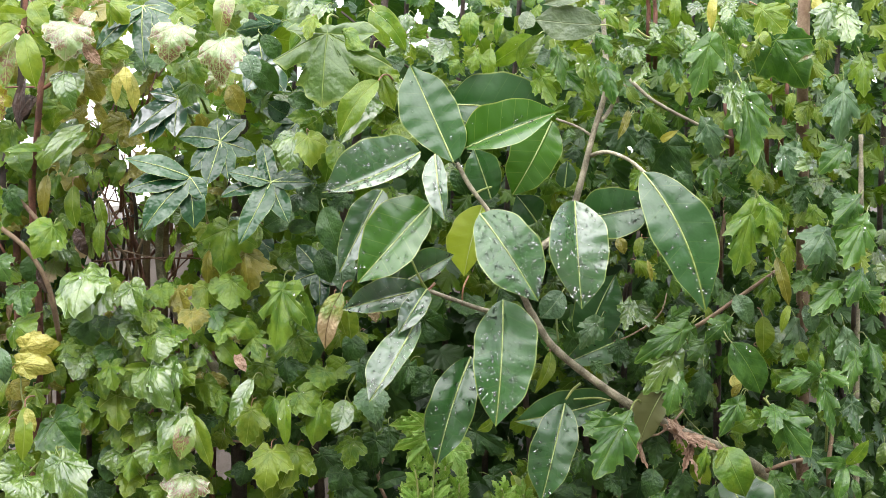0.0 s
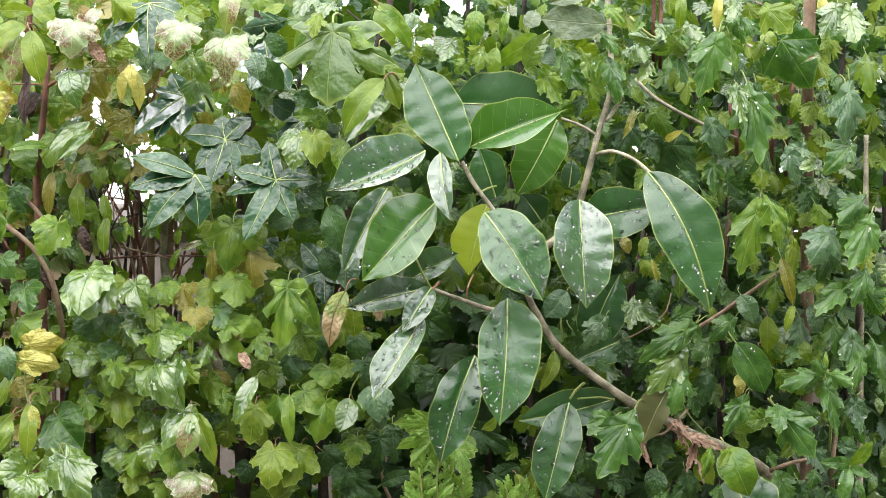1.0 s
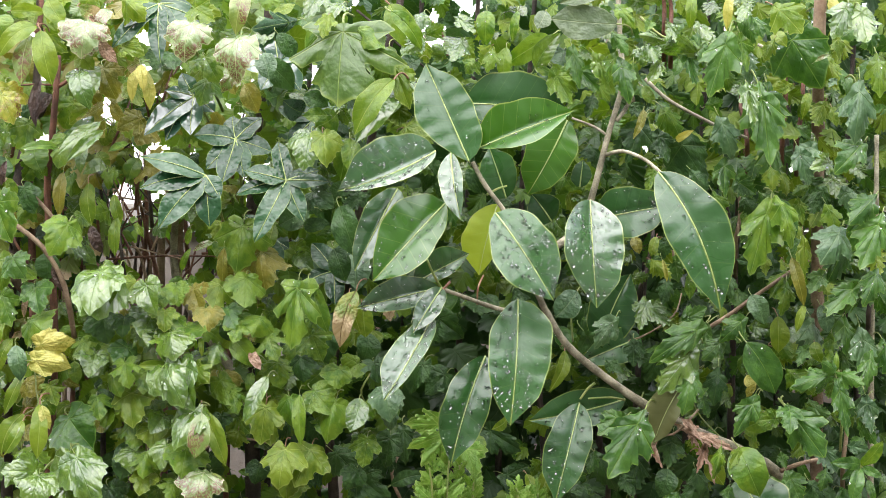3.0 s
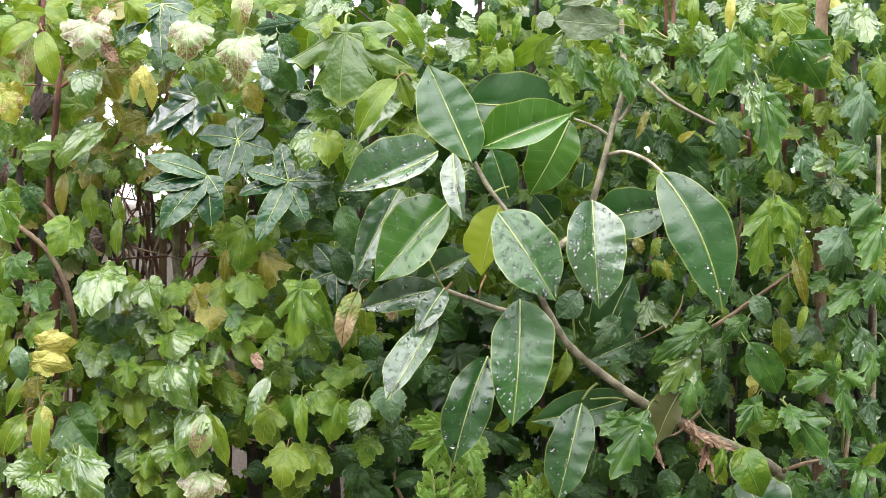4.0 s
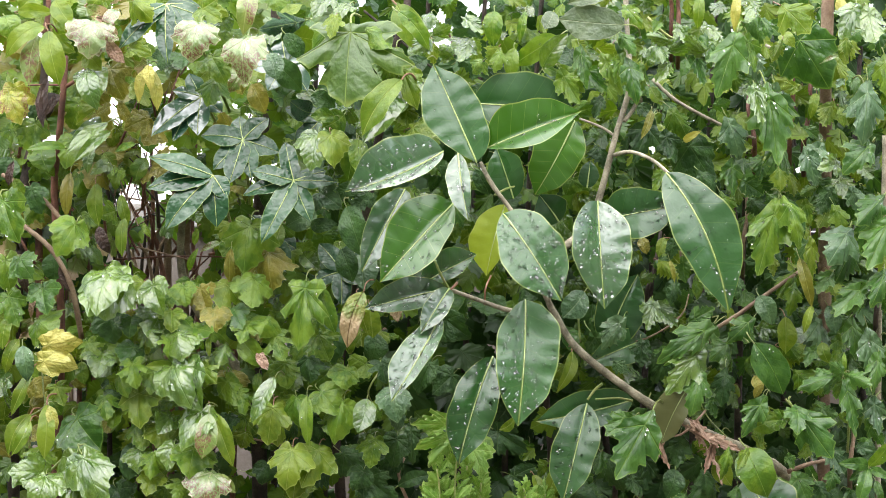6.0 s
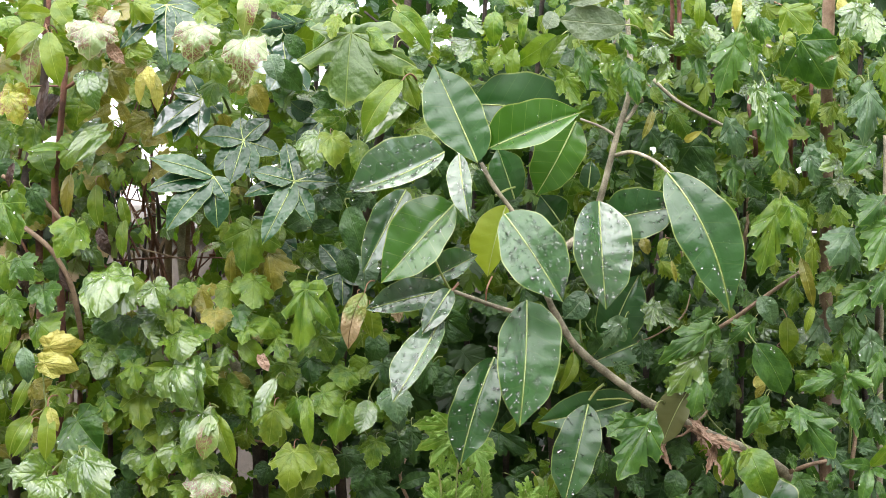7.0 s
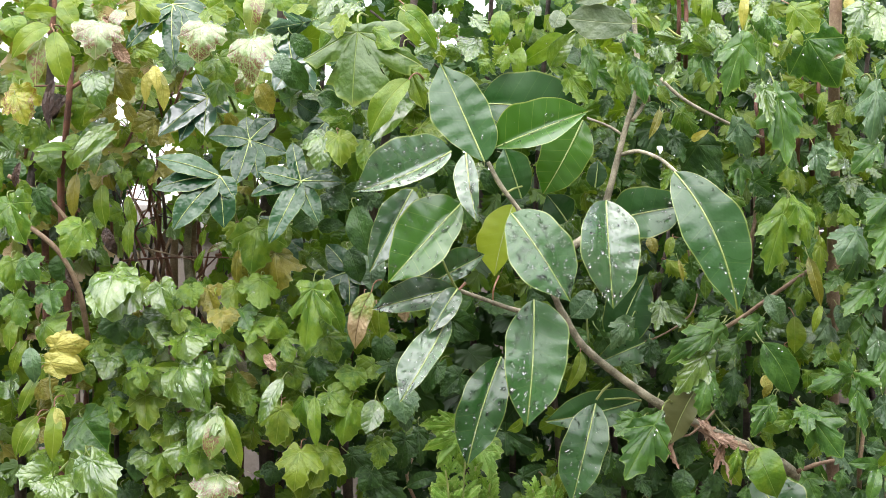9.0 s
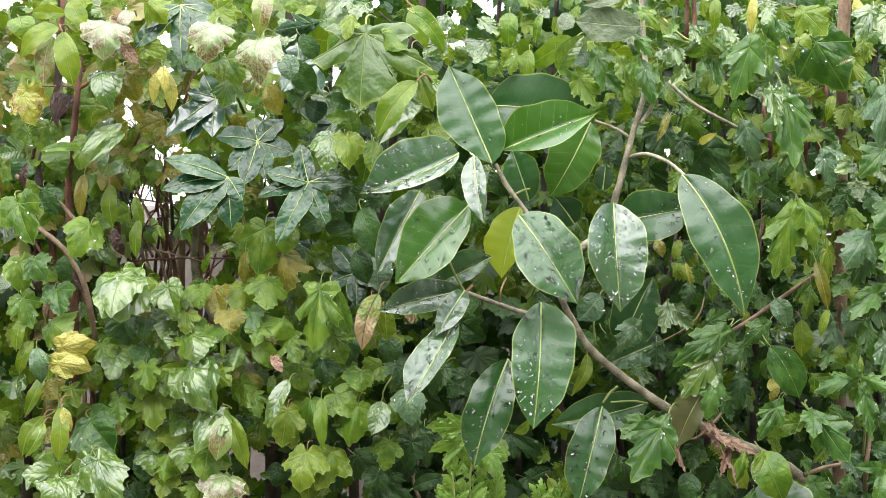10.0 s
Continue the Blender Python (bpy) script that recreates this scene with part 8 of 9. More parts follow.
stem(yellowing, 'twig', [(-0.503, 3.155, 1.621), (-0.508, 3.155, 1.626), (-0.521, 3.135, 1.630)], 0.0019, 0.0008, 'bark_tan', 0.12)
stem(yellowing, 'twig', [(-0.577, 3.310, 1.609), (-0.591, 3.310, 1.625), (-0.594, 3.290, 1.640)], 0.0019, 0.0008, 'bark_dark', 0.12)
stem(yellowing, 'twig', [(-0.442, 3.122, 1.603), (-0.448, 3.122, 1.636), (-0.440, 3.102, 1.668)], 0.0010, 0.0008, 'bark_tan', 0.12)
stem(yellowing, 'twig', [(-0.508, 3.270, 1.587), (-0.512, 3.270, 1.621), (-0.511, 3.250, 1.654)], 0.0018, 0.0008, 'bark_dark', 0.12)
stem(yellowing, 'twig', [(-0.440, 3.148, 1.555), (-0.451, 3.148, 1.569), (-0.445, 3.128, 1.582)], 0.0016, 0.0008, 'bark_tan', 0.12)
stem(yellowing, 'twig', [(-0.480, 3.312, 1.550), (-0.451, 3.312, 1.561), (-0.432, 3.292, 1.572)], 0.0016, 0.0008, 'bark_dark', 0.12)
stem(yellowing, 'twig', [(-0.484, 3.347, 1.625), (-0.503, 3.347, 1.640), (-0.523, 3.327, 1.655)], 0.0011, 0.0008, 'bark_dark', 0.12)
stem(yellowing, 'twig', [(-0.469, 3.135, 1.555), (-0.453, 3.135, 1.564), (-0.437, 3.115, 1.573)], 0.0017, 0.0008, 'bark_tan', 0.12)
stem(yellowing, 'twig', [(-0.447, 3.109, 1.604), (-0.457, 3.109, 1.620), (-0.468, 3.089, 1.635)], 0.0017, 0.0008, 'bark_dark', 0.12)
stem(yellowing, 'twig', [(-0.527, 3.127, 1.635), (-0.515, 3.127, 1.659), (-0.512, 3.107, 1.682)], 0.0015, 0.0008, 'bark_tan', 0.12)
stem(yellowing, 'twig', [(-0.414, 3.205, 1.584), (-0.412, 3.205, 1.604), (-0.415, 3.185, 1.622)], 0.0015, 0.0008, 'bark_dark', 0.12)
stem(yellowing, 'twig', [(-0.451, 3.297, 1.520), (-0.439, 3.297, 1.535), (-0.436, 3.277, 1.549)], 0.0017, 0.0008, 'bark_red', 0.12)
stem(yellowing, 'twig', [(-0.560, 3.187, 1.553), (-0.583, 3.187, 1.566), (-0.610, 3.167, 1.579)], 0.0017, 0.0008, 'bark_red', 0.12)
stem(yellowing, 'twig', [(-0.552, 3.119, 1.588), (-0.538, 3.119, 1.595), (-0.509, 3.099, 1.601)], 0.0017, 0.0008, 'bark_dark', 0.12)
stem(yellowing, 'stem', [(-0.513, 3.516, 0.960), (-0.513, 3.516, 1.437), (-0.585, 3.516, 1.538), (-0.655, 3.516, 1.639)], 0.0036, 0.0014, 'bark_tan', 0.12)
stem(yellowing, 'stem', [(-0.573, 3.256, 0.973), (-0.573, 3.256, 1.414), (-0.604, 3.256, 1.498), (-0.640, 3.256, 1.582)], 0.0044, 0.0014, 'bark_red', 0.12)
stem(yellowing, 'stem', [(-0.491, 3.451, 0.919), (-0.491, 3.451, 1.387), (-0.515, 3.451, 1.483), (-0.523, 3.451, 1.579)], 0.0025, 0.0014, 'bark_tan', 0.12)
stem(yellowing, 'stem', [(-0.494, 3.383, 0.953), (-0.494, 3.383, 1.411), (-0.488, 3.383, 1.509), (-0.473, 3.383, 1.606)], 0.0043, 0.0014, 'bark_dark', 0.12)
stem(yellowing, 'stem', [(-0.472, 3.472, 0.990), (-0.472, 3.472, 1.460), (-0.514, 3.472, 1.557), (-0.570, 3.472, 1.654)], 0.0045, 0.0014, 'bark_red', 0.12)
stem(yellowing, 'stem', [(-0.491, 3.488, 0.940), (-0.491, 3.488, 1.412), (-0.476, 3.488, 1.491), (-0.454, 3.488, 1.569)], 0.0045, 0.0014, 'bark_dark', 0.12)
stem(yellowing, 'stem', [(-0.404, 3.336, 0.938), (-0.404, 3.336, 1.391), (-0.404, 3.336, 1.463), (-0.418, 3.336, 1.535)], 0.0024, 0.0014, 'bark_red', 0.12)
stem(yellowing, 'stem', [(-0.454, 3.568, 0.928), (-0.454, 3.568, 1.412), (-0.445, 3.568, 1.544), (-0.432, 3.568, 1.677)], 0.0037, 0.0014, 'bark_red', 0.12)
stem(yellowing, 'stem', [(-0.398, 3.277, 0.949), (-0.398, 3.277, 1.393), (-0.359, 3.277, 1.470), (-0.328, 3.277, 1.546)], 0.0045, 0.0014, 'bark_dark', 0.12)
stem(yellowing, 'stem', [(-0.582, 3.444, 0.890), (-0.582, 3.444, 1.356), (-0.621, 3.444, 1.463), (-0.646, 3.444, 1.570)], 0.0026, 0.0014, 'bark_red', 0.12)
stem(yellowing, 'stem', [(-0.575, 3.201, 0.981), (-0.575, 3.201, 1.415), (-0.584, 3.201, 1.484), (-0.594, 3.201, 1.553)], 0.0039, 0.0014, 'bark_tan', 0.12)
stem(yellowing, 'stem', [(-0.606, 3.523, 0.980), (-0.606, 3.523, 1.458), (-0.595, 3.523, 1.592), (-0.569, 3.523, 1.725)], 0.0021, 0.0014, 'bark_tan', 0.12)
stem(yellowing, 'stem', [(-0.426, 3.239, 0.939), (-0.426, 3.239, 1.378), (-0.394, 3.239, 1.440), (-0.377, 3.239, 1.501)], 0.0037, 0.0014, 'bark_red', 0.12)
stem(yellowing, 'stem', [(-0.466, 3.350, 0.998), (-0.466, 3.350, 1.452), (-0.423, 3.350, 1.566), (-0.388, 3.350, 1.680)], 0.0033, 0.0014, 'bark_tan', 0.12)
stem(yellowing, 'stem', [(-0.606, 3.588, 0.948), (-0.606, 3.588, 1.435), (-0.624, 3.588, 1.518), (-0.658, 3.588, 1.601)], 0.0045, 0.0014, 'bark_red', 0.12)
stem(yellowing, 'stem', [(-0.460, 3.355, 0.958), (-0.460, 3.355, 1.413), (-0.480, 3.355, 1.527), (-0.491, 3.355, 1.640)], 0.0037, 0.0014, 'bark_red', 0.12)
stem(yellowing, 'stem', [(-0.583, 3.208, 1.015), (-0.583, 3.208, 1.450), (-0.577, 3.208, 1.540), (-0.585, 3.208, 1.630)], 0.0025, 0.0014, 'bark_red', 0.12)
stem(yellowing, 'stem', [(-0.462, 3.305, 0.995), (-0.462, 3.305, 1.443), (-0.522, 3.305, 1.536), (-0.584, 3.305, 1.629)], 0.0038, 0.0014, 'bark_tan', 0.12)
stem(yellowing, 'stem', [(-0.578, 3.373, 0.970), (-0.578, 3.373, 1.428), (-0.567, 3.373, 1.507), (-0.562, 3.373, 1.587)], 0.0035, 0.0014, 'bark_tan', 0.12)
stem(yellowing, 'stem', [(-0.425, 3.520, 0.874), (-0.425, 3.520, 1.351), (-0.393, 3.520, 1.486), (-0.380, 3.520, 1.621)], 0.0023, 0.0014, 'bark_red', 0.12)
stem(yellowing, 'stem', [(-0.585, 3.509, 0.879), (-0.585, 3.509, 1.355), (-0.598, 3.509, 1.492), (-0.600, 3.509, 1.630)], 0.0046, 0.0014, 'bark_dark', 0.12)
stem(yellowing, 'stem', [(-0.442, 3.294, 1.000), (-0.442, 3.294, 1.446), (-0.399, 3.294, 1.515), (-0.368, 3.294, 1.584)], 0.0039, 0.0014, 'bark_red', 0.12)
stem(yellowing, 'twig', [(-0.356, 3.100, 1.198), (-0.304, 3.080, 1.221), (-0.238, 3.090, 1.208)], 0.0020, 0.0014, 'bark_tan', 0.12)
stem(yellowing, 'twig', [(-0.342, 3.120, 1.247), (-0.299, 3.120, 1.226), (-0.266, 3.130, 1.251)], 0.0016, 0.0012, 'bark_dark', 0.12)
stem(yellowing, 'twig', [(-0.575, 2.960, 1.372), (-0.569, 2.950, 1.301), (-0.565, 2.940, 1.279), (-0.589, 2.950, 1.263)], 0.0013, 0.0010, 'petiole', 0.12)
stem(yellowing, 'twig', [(-0.557, 2.920, 1.186), (-0.537, 2.940, 1.206), (-0.519, 2.950, 1.213), (-0.504, 2.980, 1.210)], 0.0018, 0.0015, 'petiole', 0.12)
stem(toothed, 'twig', [(0.342, 3.160, 1.775), (0.333, 3.080, 1.818), (0.334, 3.080, 1.856), (0.331, 3.080, 1.893), (0.339, 3.130, 1.925)], 0.0036, 0.0025, 'bark_red', 0.12)
stem(toothed, 'twig', [(0.347, 3.113, 1.771), (0.338, 3.033, 1.813), (0.339, 3.033, 1.846), (0.336, 3.033, 1.879), (0.344, 3.083, 1.910)], 0.0035, 0.0025, 'bark_red', 0.12)
stem(toothed, 'twig', [(0.517, 3.136, 1.603), (0.504, 3.056, 1.650), (0.509, 3.056, 1.720), (0.509, 3.056, 1.791), (0.520, 3.106, 1.821)], 0.0039, 0.0025, 'bark_red', 0.12)
stem(toothed, 'twig', [(0.543, 3.160, 1.612), (0.529, 3.080, 1.659), (0.537, 3.080, 1.701), (0.539, 3.080, 1.743), (0.552, 3.130, 1.772)], 0.0041, 0.0025, 'bark_red', 0.12)
stem(toothed, 'twig', [(0.444, 3.177, 1.441), (0.433, 3.097, 1.492), (0.432, 3.097, 1.539), (0.425, 3.097, 1.585), (0.435, 3.147, 1.612)], 0.0040, 0.0025, 'bark_dark', 0.12)
stem(toothed, 'twig', [(0.452, 3.171, 1.458), (0.441, 3.091, 1.509), (0.447, 3.091, 1.547), (0.447, 3.091, 1.585), (0.458, 3.141, 1.612)], 0.0032, 0.0025, 'bark_tan', 0.12)
stem(toothed, 'twig', [(0.614, 3.165, 1.123), (0.599, 3.085, 1.183), (0.604, 3.085, 1.225), (0.603, 3.085, 1.267), (0.616, 3.135, 1.288)], 0.0037, 0.0025, 'bark_tan', 0.12)
stem(toothed, 'twig', [(0.647, 3.137, 1.348), (0.631, 3.057, 1.401), (0.635, 3.057, 1.451), (0.635, 3.057, 1.501), (0.649, 3.107, 1.526)], 0.0042, 0.0025, 'bark_dark', 0.12)
stem(toothed, 'twig', [(0.304, 3.152, 1.381), (0.296, 3.072, 1.434), (0.307, 3.072, 1.468), (0.313, 3.072, 1.501), (0.322, 3.122, 1.526)], 0.0035, 0.0025, 'bark_dark', 0.12)
stem(toothed, 'twig', [(0.466, 3.151, 1.603), (0.455, 3.071, 1.651), (0.452, 3.071, 1.680), (0.445, 3.071, 1.709), (0.455, 3.121, 1.738)], 0.0042, 0.0025, 'bark_red', 0.12)
stem(toothed, 'twig', [(0.260, 3.180, 1.087), (0.253, 3.100, 1.148), (0.266, 3.100, 1.181), (0.274, 3.100, 1.215), (0.282, 3.150, 1.236)], 0.0045, 0.0025, 'bark_dark', 0.12)
stem(toothed, 'twig', [(0.349, 3.173, 1.398), (0.341, 3.093, 1.451), (0.347, 3.093, 1.476), (0.349, 3.093, 1.501), (0.358, 3.143, 1.526)], 0.0035, 0.0025, 'bark_tan', 0.12)
stem(yellowing, 'twig', [(-0.454, 3.126, 1.560), (-0.444, 3.076, 1.593), (-0.438, 3.116, 1.627)], 0.0030, 0.0012, 'bark_red', 0.12)
stem(yellowing, 'twig', [(-0.640, 3.107, 1.614), (-0.619, 3.057, 1.674), (-0.618, 3.097, 1.740)], 0.0028, 0.0012, 'bark_red', 0.12)
stem(yellowing, 'twig', [(-0.480, 3.127, 1.511), (-0.480, 3.077, 1.552), (-0.505, 3.117, 1.596)], 0.0025, 0.0012, 'bark_dark', 0.12)
stem(yellowing, 'twig', [(-0.441, 3.197, 1.688), (-0.423, 3.147, 1.729), (-0.426, 3.187, 1.776)], 0.0026, 0.0012, 'bark_red', 0.12)
stem(yellowing, 'twig', [(-0.572, 3.142, 1.589), (-0.548, 3.092, 1.624), (-0.536, 3.132, 1.663)], 0.0026, 0.0012, 'bark_red', 0.12)
stem(yellowing, 'twig', [(-0.502, 3.169, 1.485), (-0.504, 3.119, 1.538), (-0.524, 3.159, 1.591)], 0.0032, 0.0012, 'bark_dark', 0.12)
stem(yellowing, 'twig', [(-0.572, 3.156, 1.560), (-0.558, 3.106, 1.607), (-0.551, 3.146, 1.656)], 0.0025, 0.0012, 'bark_red', 0.12)
stem(yellowing, 'twig', [(-0.501, 3.124, 1.626), (-0.472, 3.074, 1.673), (-0.459, 3.114, 1.725)], 0.0023, 0.0012, 'bark_red', 0.12)
stem(yellowing, 'twig', [(-0.641, 3.135, 1.498), (-0.643, 3.085, 1.528), (-0.675, 3.125, 1.559)], 0.0022, 0.0012, 'bark_dark', 0.12)
stem(yellowing, 'twig', [(-0.599, 3.115, 1.456), (-0.619, 3.065, 1.504), (-0.650, 3.105, 1.553)], 0.0026, 0.0012, 'bark_red', 0.12)
stem(yellowing, 'twig', [(-0.485, 3.141, 1.438), (-0.496, 3.091, 1.467), (-0.530, 3.131, 1.494)], 0.0027, 0.0012, 'bark_red', 0.12)
stem(yellowing, 'twig', [(-0.466, 3.121, 1.438), (-0.467, 3.071, 1.495), (-0.478, 3.111, 1.551)], 0.0034, 0.0012, 'bark_dark', 0.12)
stem(yellowing, 'twig', [(-0.504, 3.101, 1.498), (-0.501, 3.051, 1.558), (-0.524, 3.091, 1.619)], 0.0029, 0.0012, 'bark_red', 0.12)
stem(yellowing, 'twig', [(-0.427, 3.106, 1.533), (-0.425, 3.056, 1.587), (-0.448, 3.096, 1.643)], 0.0031, 0.0012, 'bark_dark', 0.12)
stem(yellowing, 'twig', [(-0.435, 3.168, 1.668), (-0.437, 3.118, 1.716), (-0.459, 3.158, 1.769)], 0.0022, 0.0012, 'bark_red', 0.12)
stem(yellowing, 'twig', [(-0.425, 3.111, 1.678), (-0.402, 3.061, 1.727), (-0.390, 3.101, 1.783)], 0.0025, 0.0012, 'bark_red', 0.12)
stem(green, 'stem', [(-0.165, 3.300, 0.731), (-0.160, 3.200, 1.102), (-0.168, 3.200, 1.275), (-0.125, 3.200, 1.536), (-0.080, 3.120, 1.780), (-0.061, 3.100, 1.837), (-0.052, 3.100, 1.921)], 0.0090, 0.0050, 'bark_dark', 0.12)
stem(green, 'twig', [(-0.103, 3.050, 1.269), (-0.112, 3.030, 1.295), (-0.086, 3.050, 1.335)], 0.0016, 0.0014, 'petiole', 0.12)
stem(green, 'twig', [(-0.003, 3.100, 1.030), (-0.066, 3.100, 1.148), (-0.061, 3.100, 1.190)], 0.0030, 0.0020, 'bark_tan', 0.12)
stem(green, 'twig', [(-0.123, 3.150, 1.860), (-0.080, 3.130, 1.823), (-0.020, 3.130, 1.772)], 0.0020, 0.0015, 'bark_dark', 0.12)
stem(green, 'twig', [(-0.021, 3.200, 1.857), (0.005, 3.200, 1.831), (0.014, 3.200, 1.796)], 0.0020, 0.0015, 'bark_red', 0.12)
stem(green, 'stem', [(-0.246, 3.436, 0.653), (-0.237, 3.436, 1.166), (-0.227, 3.436, 1.492), (-0.209, 3.436, 1.855), (-0.199, 3.436, 1.967)], 0.0060, 0.0030, 'bark_dark', 0.12)
stem(green, 'stem', [(-0.208, 3.422, 0.657), (-0.199, 3.422, 1.167), (-0.245, 3.422, 1.492), (-0.226, 3.422, 1.853), (-0.217, 3.422, 1.965)], 0.0060, 0.0030, 'bark_dark', 0.12)
stem(green, 'stem', [(-0.077, 3.386, 0.665), (-0.068, 3.386, 1.170), (-0.050, 3.386, 1.492), (-0.031, 3.386, 1.850), (-0.022, 3.386, 1.960)], 0.0060, 0.0030, 'bark_dark', 0.12)
stem(green, 'stem', [(0.015, 3.345, 0.676), (0.024, 3.345, 1.174), (0.042, 3.345, 1.492), (0.060, 3.345, 1.846), (0.069, 3.345, 1.954)], 0.0060, 0.0030, 'bark_dark', 0.12)
stem(green, 'stem', [(0.089, 3.413, 0.659), (0.098, 3.413, 1.168), (0.107, 3.413, 1.492), (0.126, 3.413, 1.853), (0.135, 3.413, 1.964)], 0.0060, 0.0030, 'bark_dark', 0.12)
stem(green, 'stem', [(0.156, 3.264, 0.696), (0.165, 3.264, 1.182), (0.129, 3.264, 1.492), (0.147, 3.264, 1.837), (0.156, 3.264, 1.943)], 0.0060, 0.0030, 'bark_dark', 0.12)
stem(toothed, 'stem', [(0.646, 3.120, 0.790), (0.640, 3.080, 1.371), (0.628, 2.990, 1.545), (0.629, 2.990, 1.663)], 0.0045, 0.0032, 'bark', 0.12)
stem(toothed, 'stem', [(0.578, 3.200, 0.755), (0.573, 3.150, 1.450), (0.556, 3.050, 1.724), (0.546, 2.990, 1.785), (0.548, 2.980, 1.905)], 0.0100, 0.0080, 'bark_tan', 0.12)
stem(toothed, 'twig', [(0.300, 3.020, 1.746), (0.335, 3.010, 1.713), (0.405, 3.010, 1.676), (0.449, 3.030, 1.661)], 0.0028, 0.0020, 'bark', 0.12)
stem(toothed, 'twig', [(0.290, 3.000, 1.834), (0.322, 3.000, 1.806), (0.363, 3.000, 1.794)], 0.0020, 0.0015, 'petiole', 0.12)
stem(toothed, 'twig', [(0.463, 3.020, 1.796), (0.500, 3.020, 1.775), (0.529, 3.020, 1.751)], 0.0022, 0.0018, 'bark', 0.12)
stem(toothed, 'twig', [(0.324, 3.020, 1.353), (0.394, 2.975, 1.392), (0.444, 2.970, 1.427), (0.507, 2.990, 1.468), (0.537, 3.020, 1.484)], 0.0032, 0.0026, 'bark_tan', 0.12)
stem(toothed, 'twig', [(0.491, 2.990, 1.181), (0.522, 2.980, 1.194), (0.558, 3.000, 1.198)], 0.0035, 0.0025, 'bark_tan', 0.12)
stem(toothed, 'twig', [(0.484, 2.970, 1.287), (0.500, 2.970, 1.269), (0.517, 3.000, 1.257)], 0.0015, 0.0015, 'petiole', 0.12)
stem(toothed, 'twig', [(0.567, 2.960, 1.328), (0.582, 3.000, 1.289), (0.588, 3.050, 1.203)], 0.0022, 0.0020, 'petiole', 0.12)
stem(toothed, 'twig', [(0.405, 2.980, 1.400), (0.421, 2.980, 1.380), (0.432, 2.970, 1.367)], 0.0014, 0.0012, 'petiole', 0.12)
stem(toothed, 'twig', [(0.291, 2.930, 1.243), (0.329, 2.920, 1.240), (0.366, 2.930, 1.274)], 0.0020, 0.0015, 'bark_tan', 0.12)
stem(toothed, 'twig', [(0.359, 2.970, 1.291), (0.375, 2.970, 1.259), (0.407, 2.970, 1.227)], 0.0010, 0.0010, 'petiole', 0.12)
stem(toothed, 'stem', [(0.252, 3.370, 0.669), (0.261, 3.370, 1.172), (0.225, 3.370, 1.492), (0.243, 3.370, 1.848), (0.252, 3.370, 1.958)], 0.0060, 0.0030, 'bark_dark', 0.12)
stem(toothed, 'stem', [(0.297, 3.262, 0.696), (0.306, 3.262, 1.183), (0.324, 3.262, 1.492), (0.341, 3.262, 1.837), (0.350, 3.262, 1.943)], 0.0060, 0.0030, 'bark_dark', 0.12)
stem(toothed, 'stem', [(0.375, 3.249, 0.699), (0.384, 3.249, 1.184), (0.402, 3.249, 1.492), (0.419, 3.249, 1.836), (0.428, 3.249, 1.941)], 0.0060, 0.0030, 'bark_dark', 0.12)
stem(toothed, 'stem', [(0.439, 3.202, 0.711), (0.448, 3.202, 1.188), (0.457, 3.202, 1.492), (0.474, 3.202, 1.831), (0.483, 3.202, 1.935)], 0.0060, 0.0030, 'bark_dark', 0.12)
stem(toothed, 'stem', [(0.540, 3.400, 0.662), (0.549, 3.400, 1.169), (0.559, 3.400, 1.492), (0.577, 3.400, 1.851), (0.586, 3.400, 1.962)], 0.0060, 0.0030, 'bark_dark', 0.12)
stem(toothed, 'stem', [(0.670, 3.357, 0.673), (0.679, 3.357, 1.173), (0.652, 3.357, 1.492), (0.670, 3.357, 1.847), (0.679, 3.357, 1.956)], 0.0060, 0.0030, 'bark_dark', 0.12)
stem(toothed, 'stem', [(0.709, 3.206, 0.710), (0.718, 3.206, 1.188), (0.701, 3.206, 1.492), (0.718, 3.206, 1.831), (0.727, 3.206, 1.935)], 0.0060, 0.0030, 'bark_dark', 0.12)
leaf(toothed, 'l', (0.334, 2.930, 1.253), (0.382, 2.900, 1.230), 'dead', 41, 0.34, "dry brown curled leaf")
leaf(toothed, 'l', (0.297, 2.930, 1.243), (0.311, 2.900, 1.193), 'dead', -27, 0.34, "dry brown curled leaf")
leaf(toothed, 'l', (0.307, 2.930, 1.239), (0.296, 2.900, 1.208), 'dead', 50, 0.34, "dry brown curled leaf")
leaf(toothed, 'l', (0.377, 2.930, 1.229), (0.359, 2.900, 1.186), 'dead', 12, 0.34, "dry brown curled leaf")
leaf(toothed, 'l', (0.358, 2.930, 1.243), (0.414, 2.900, 1.218), 'dead', 10, 0.34, "dry brown curled leaf")
leaf(toothed, 'l', (0.342, 2.930, 1.262), (0.370, 2.900, 1.226), 'dead', -6, 0.34, "dry brown curled leaf")
leaf(toothed, 'l', (0.380, 2.930, 1.235), (0.394, 2.900, 1.218), 'dead', 6, 0.34, "dry brown curled leaf")
leaf(toothed, 'l', (0.370, 2.930, 1.215), (0.386, 2.900, 1.171), 'dead', -33, 0.34, "dry brown curled leaf")
leaf(toothed, 'l', (0.348, 2.930, 1.247), (0.366, 2.900, 1.218), 'dead', -49, 0.34, "dry brown curled leaf")

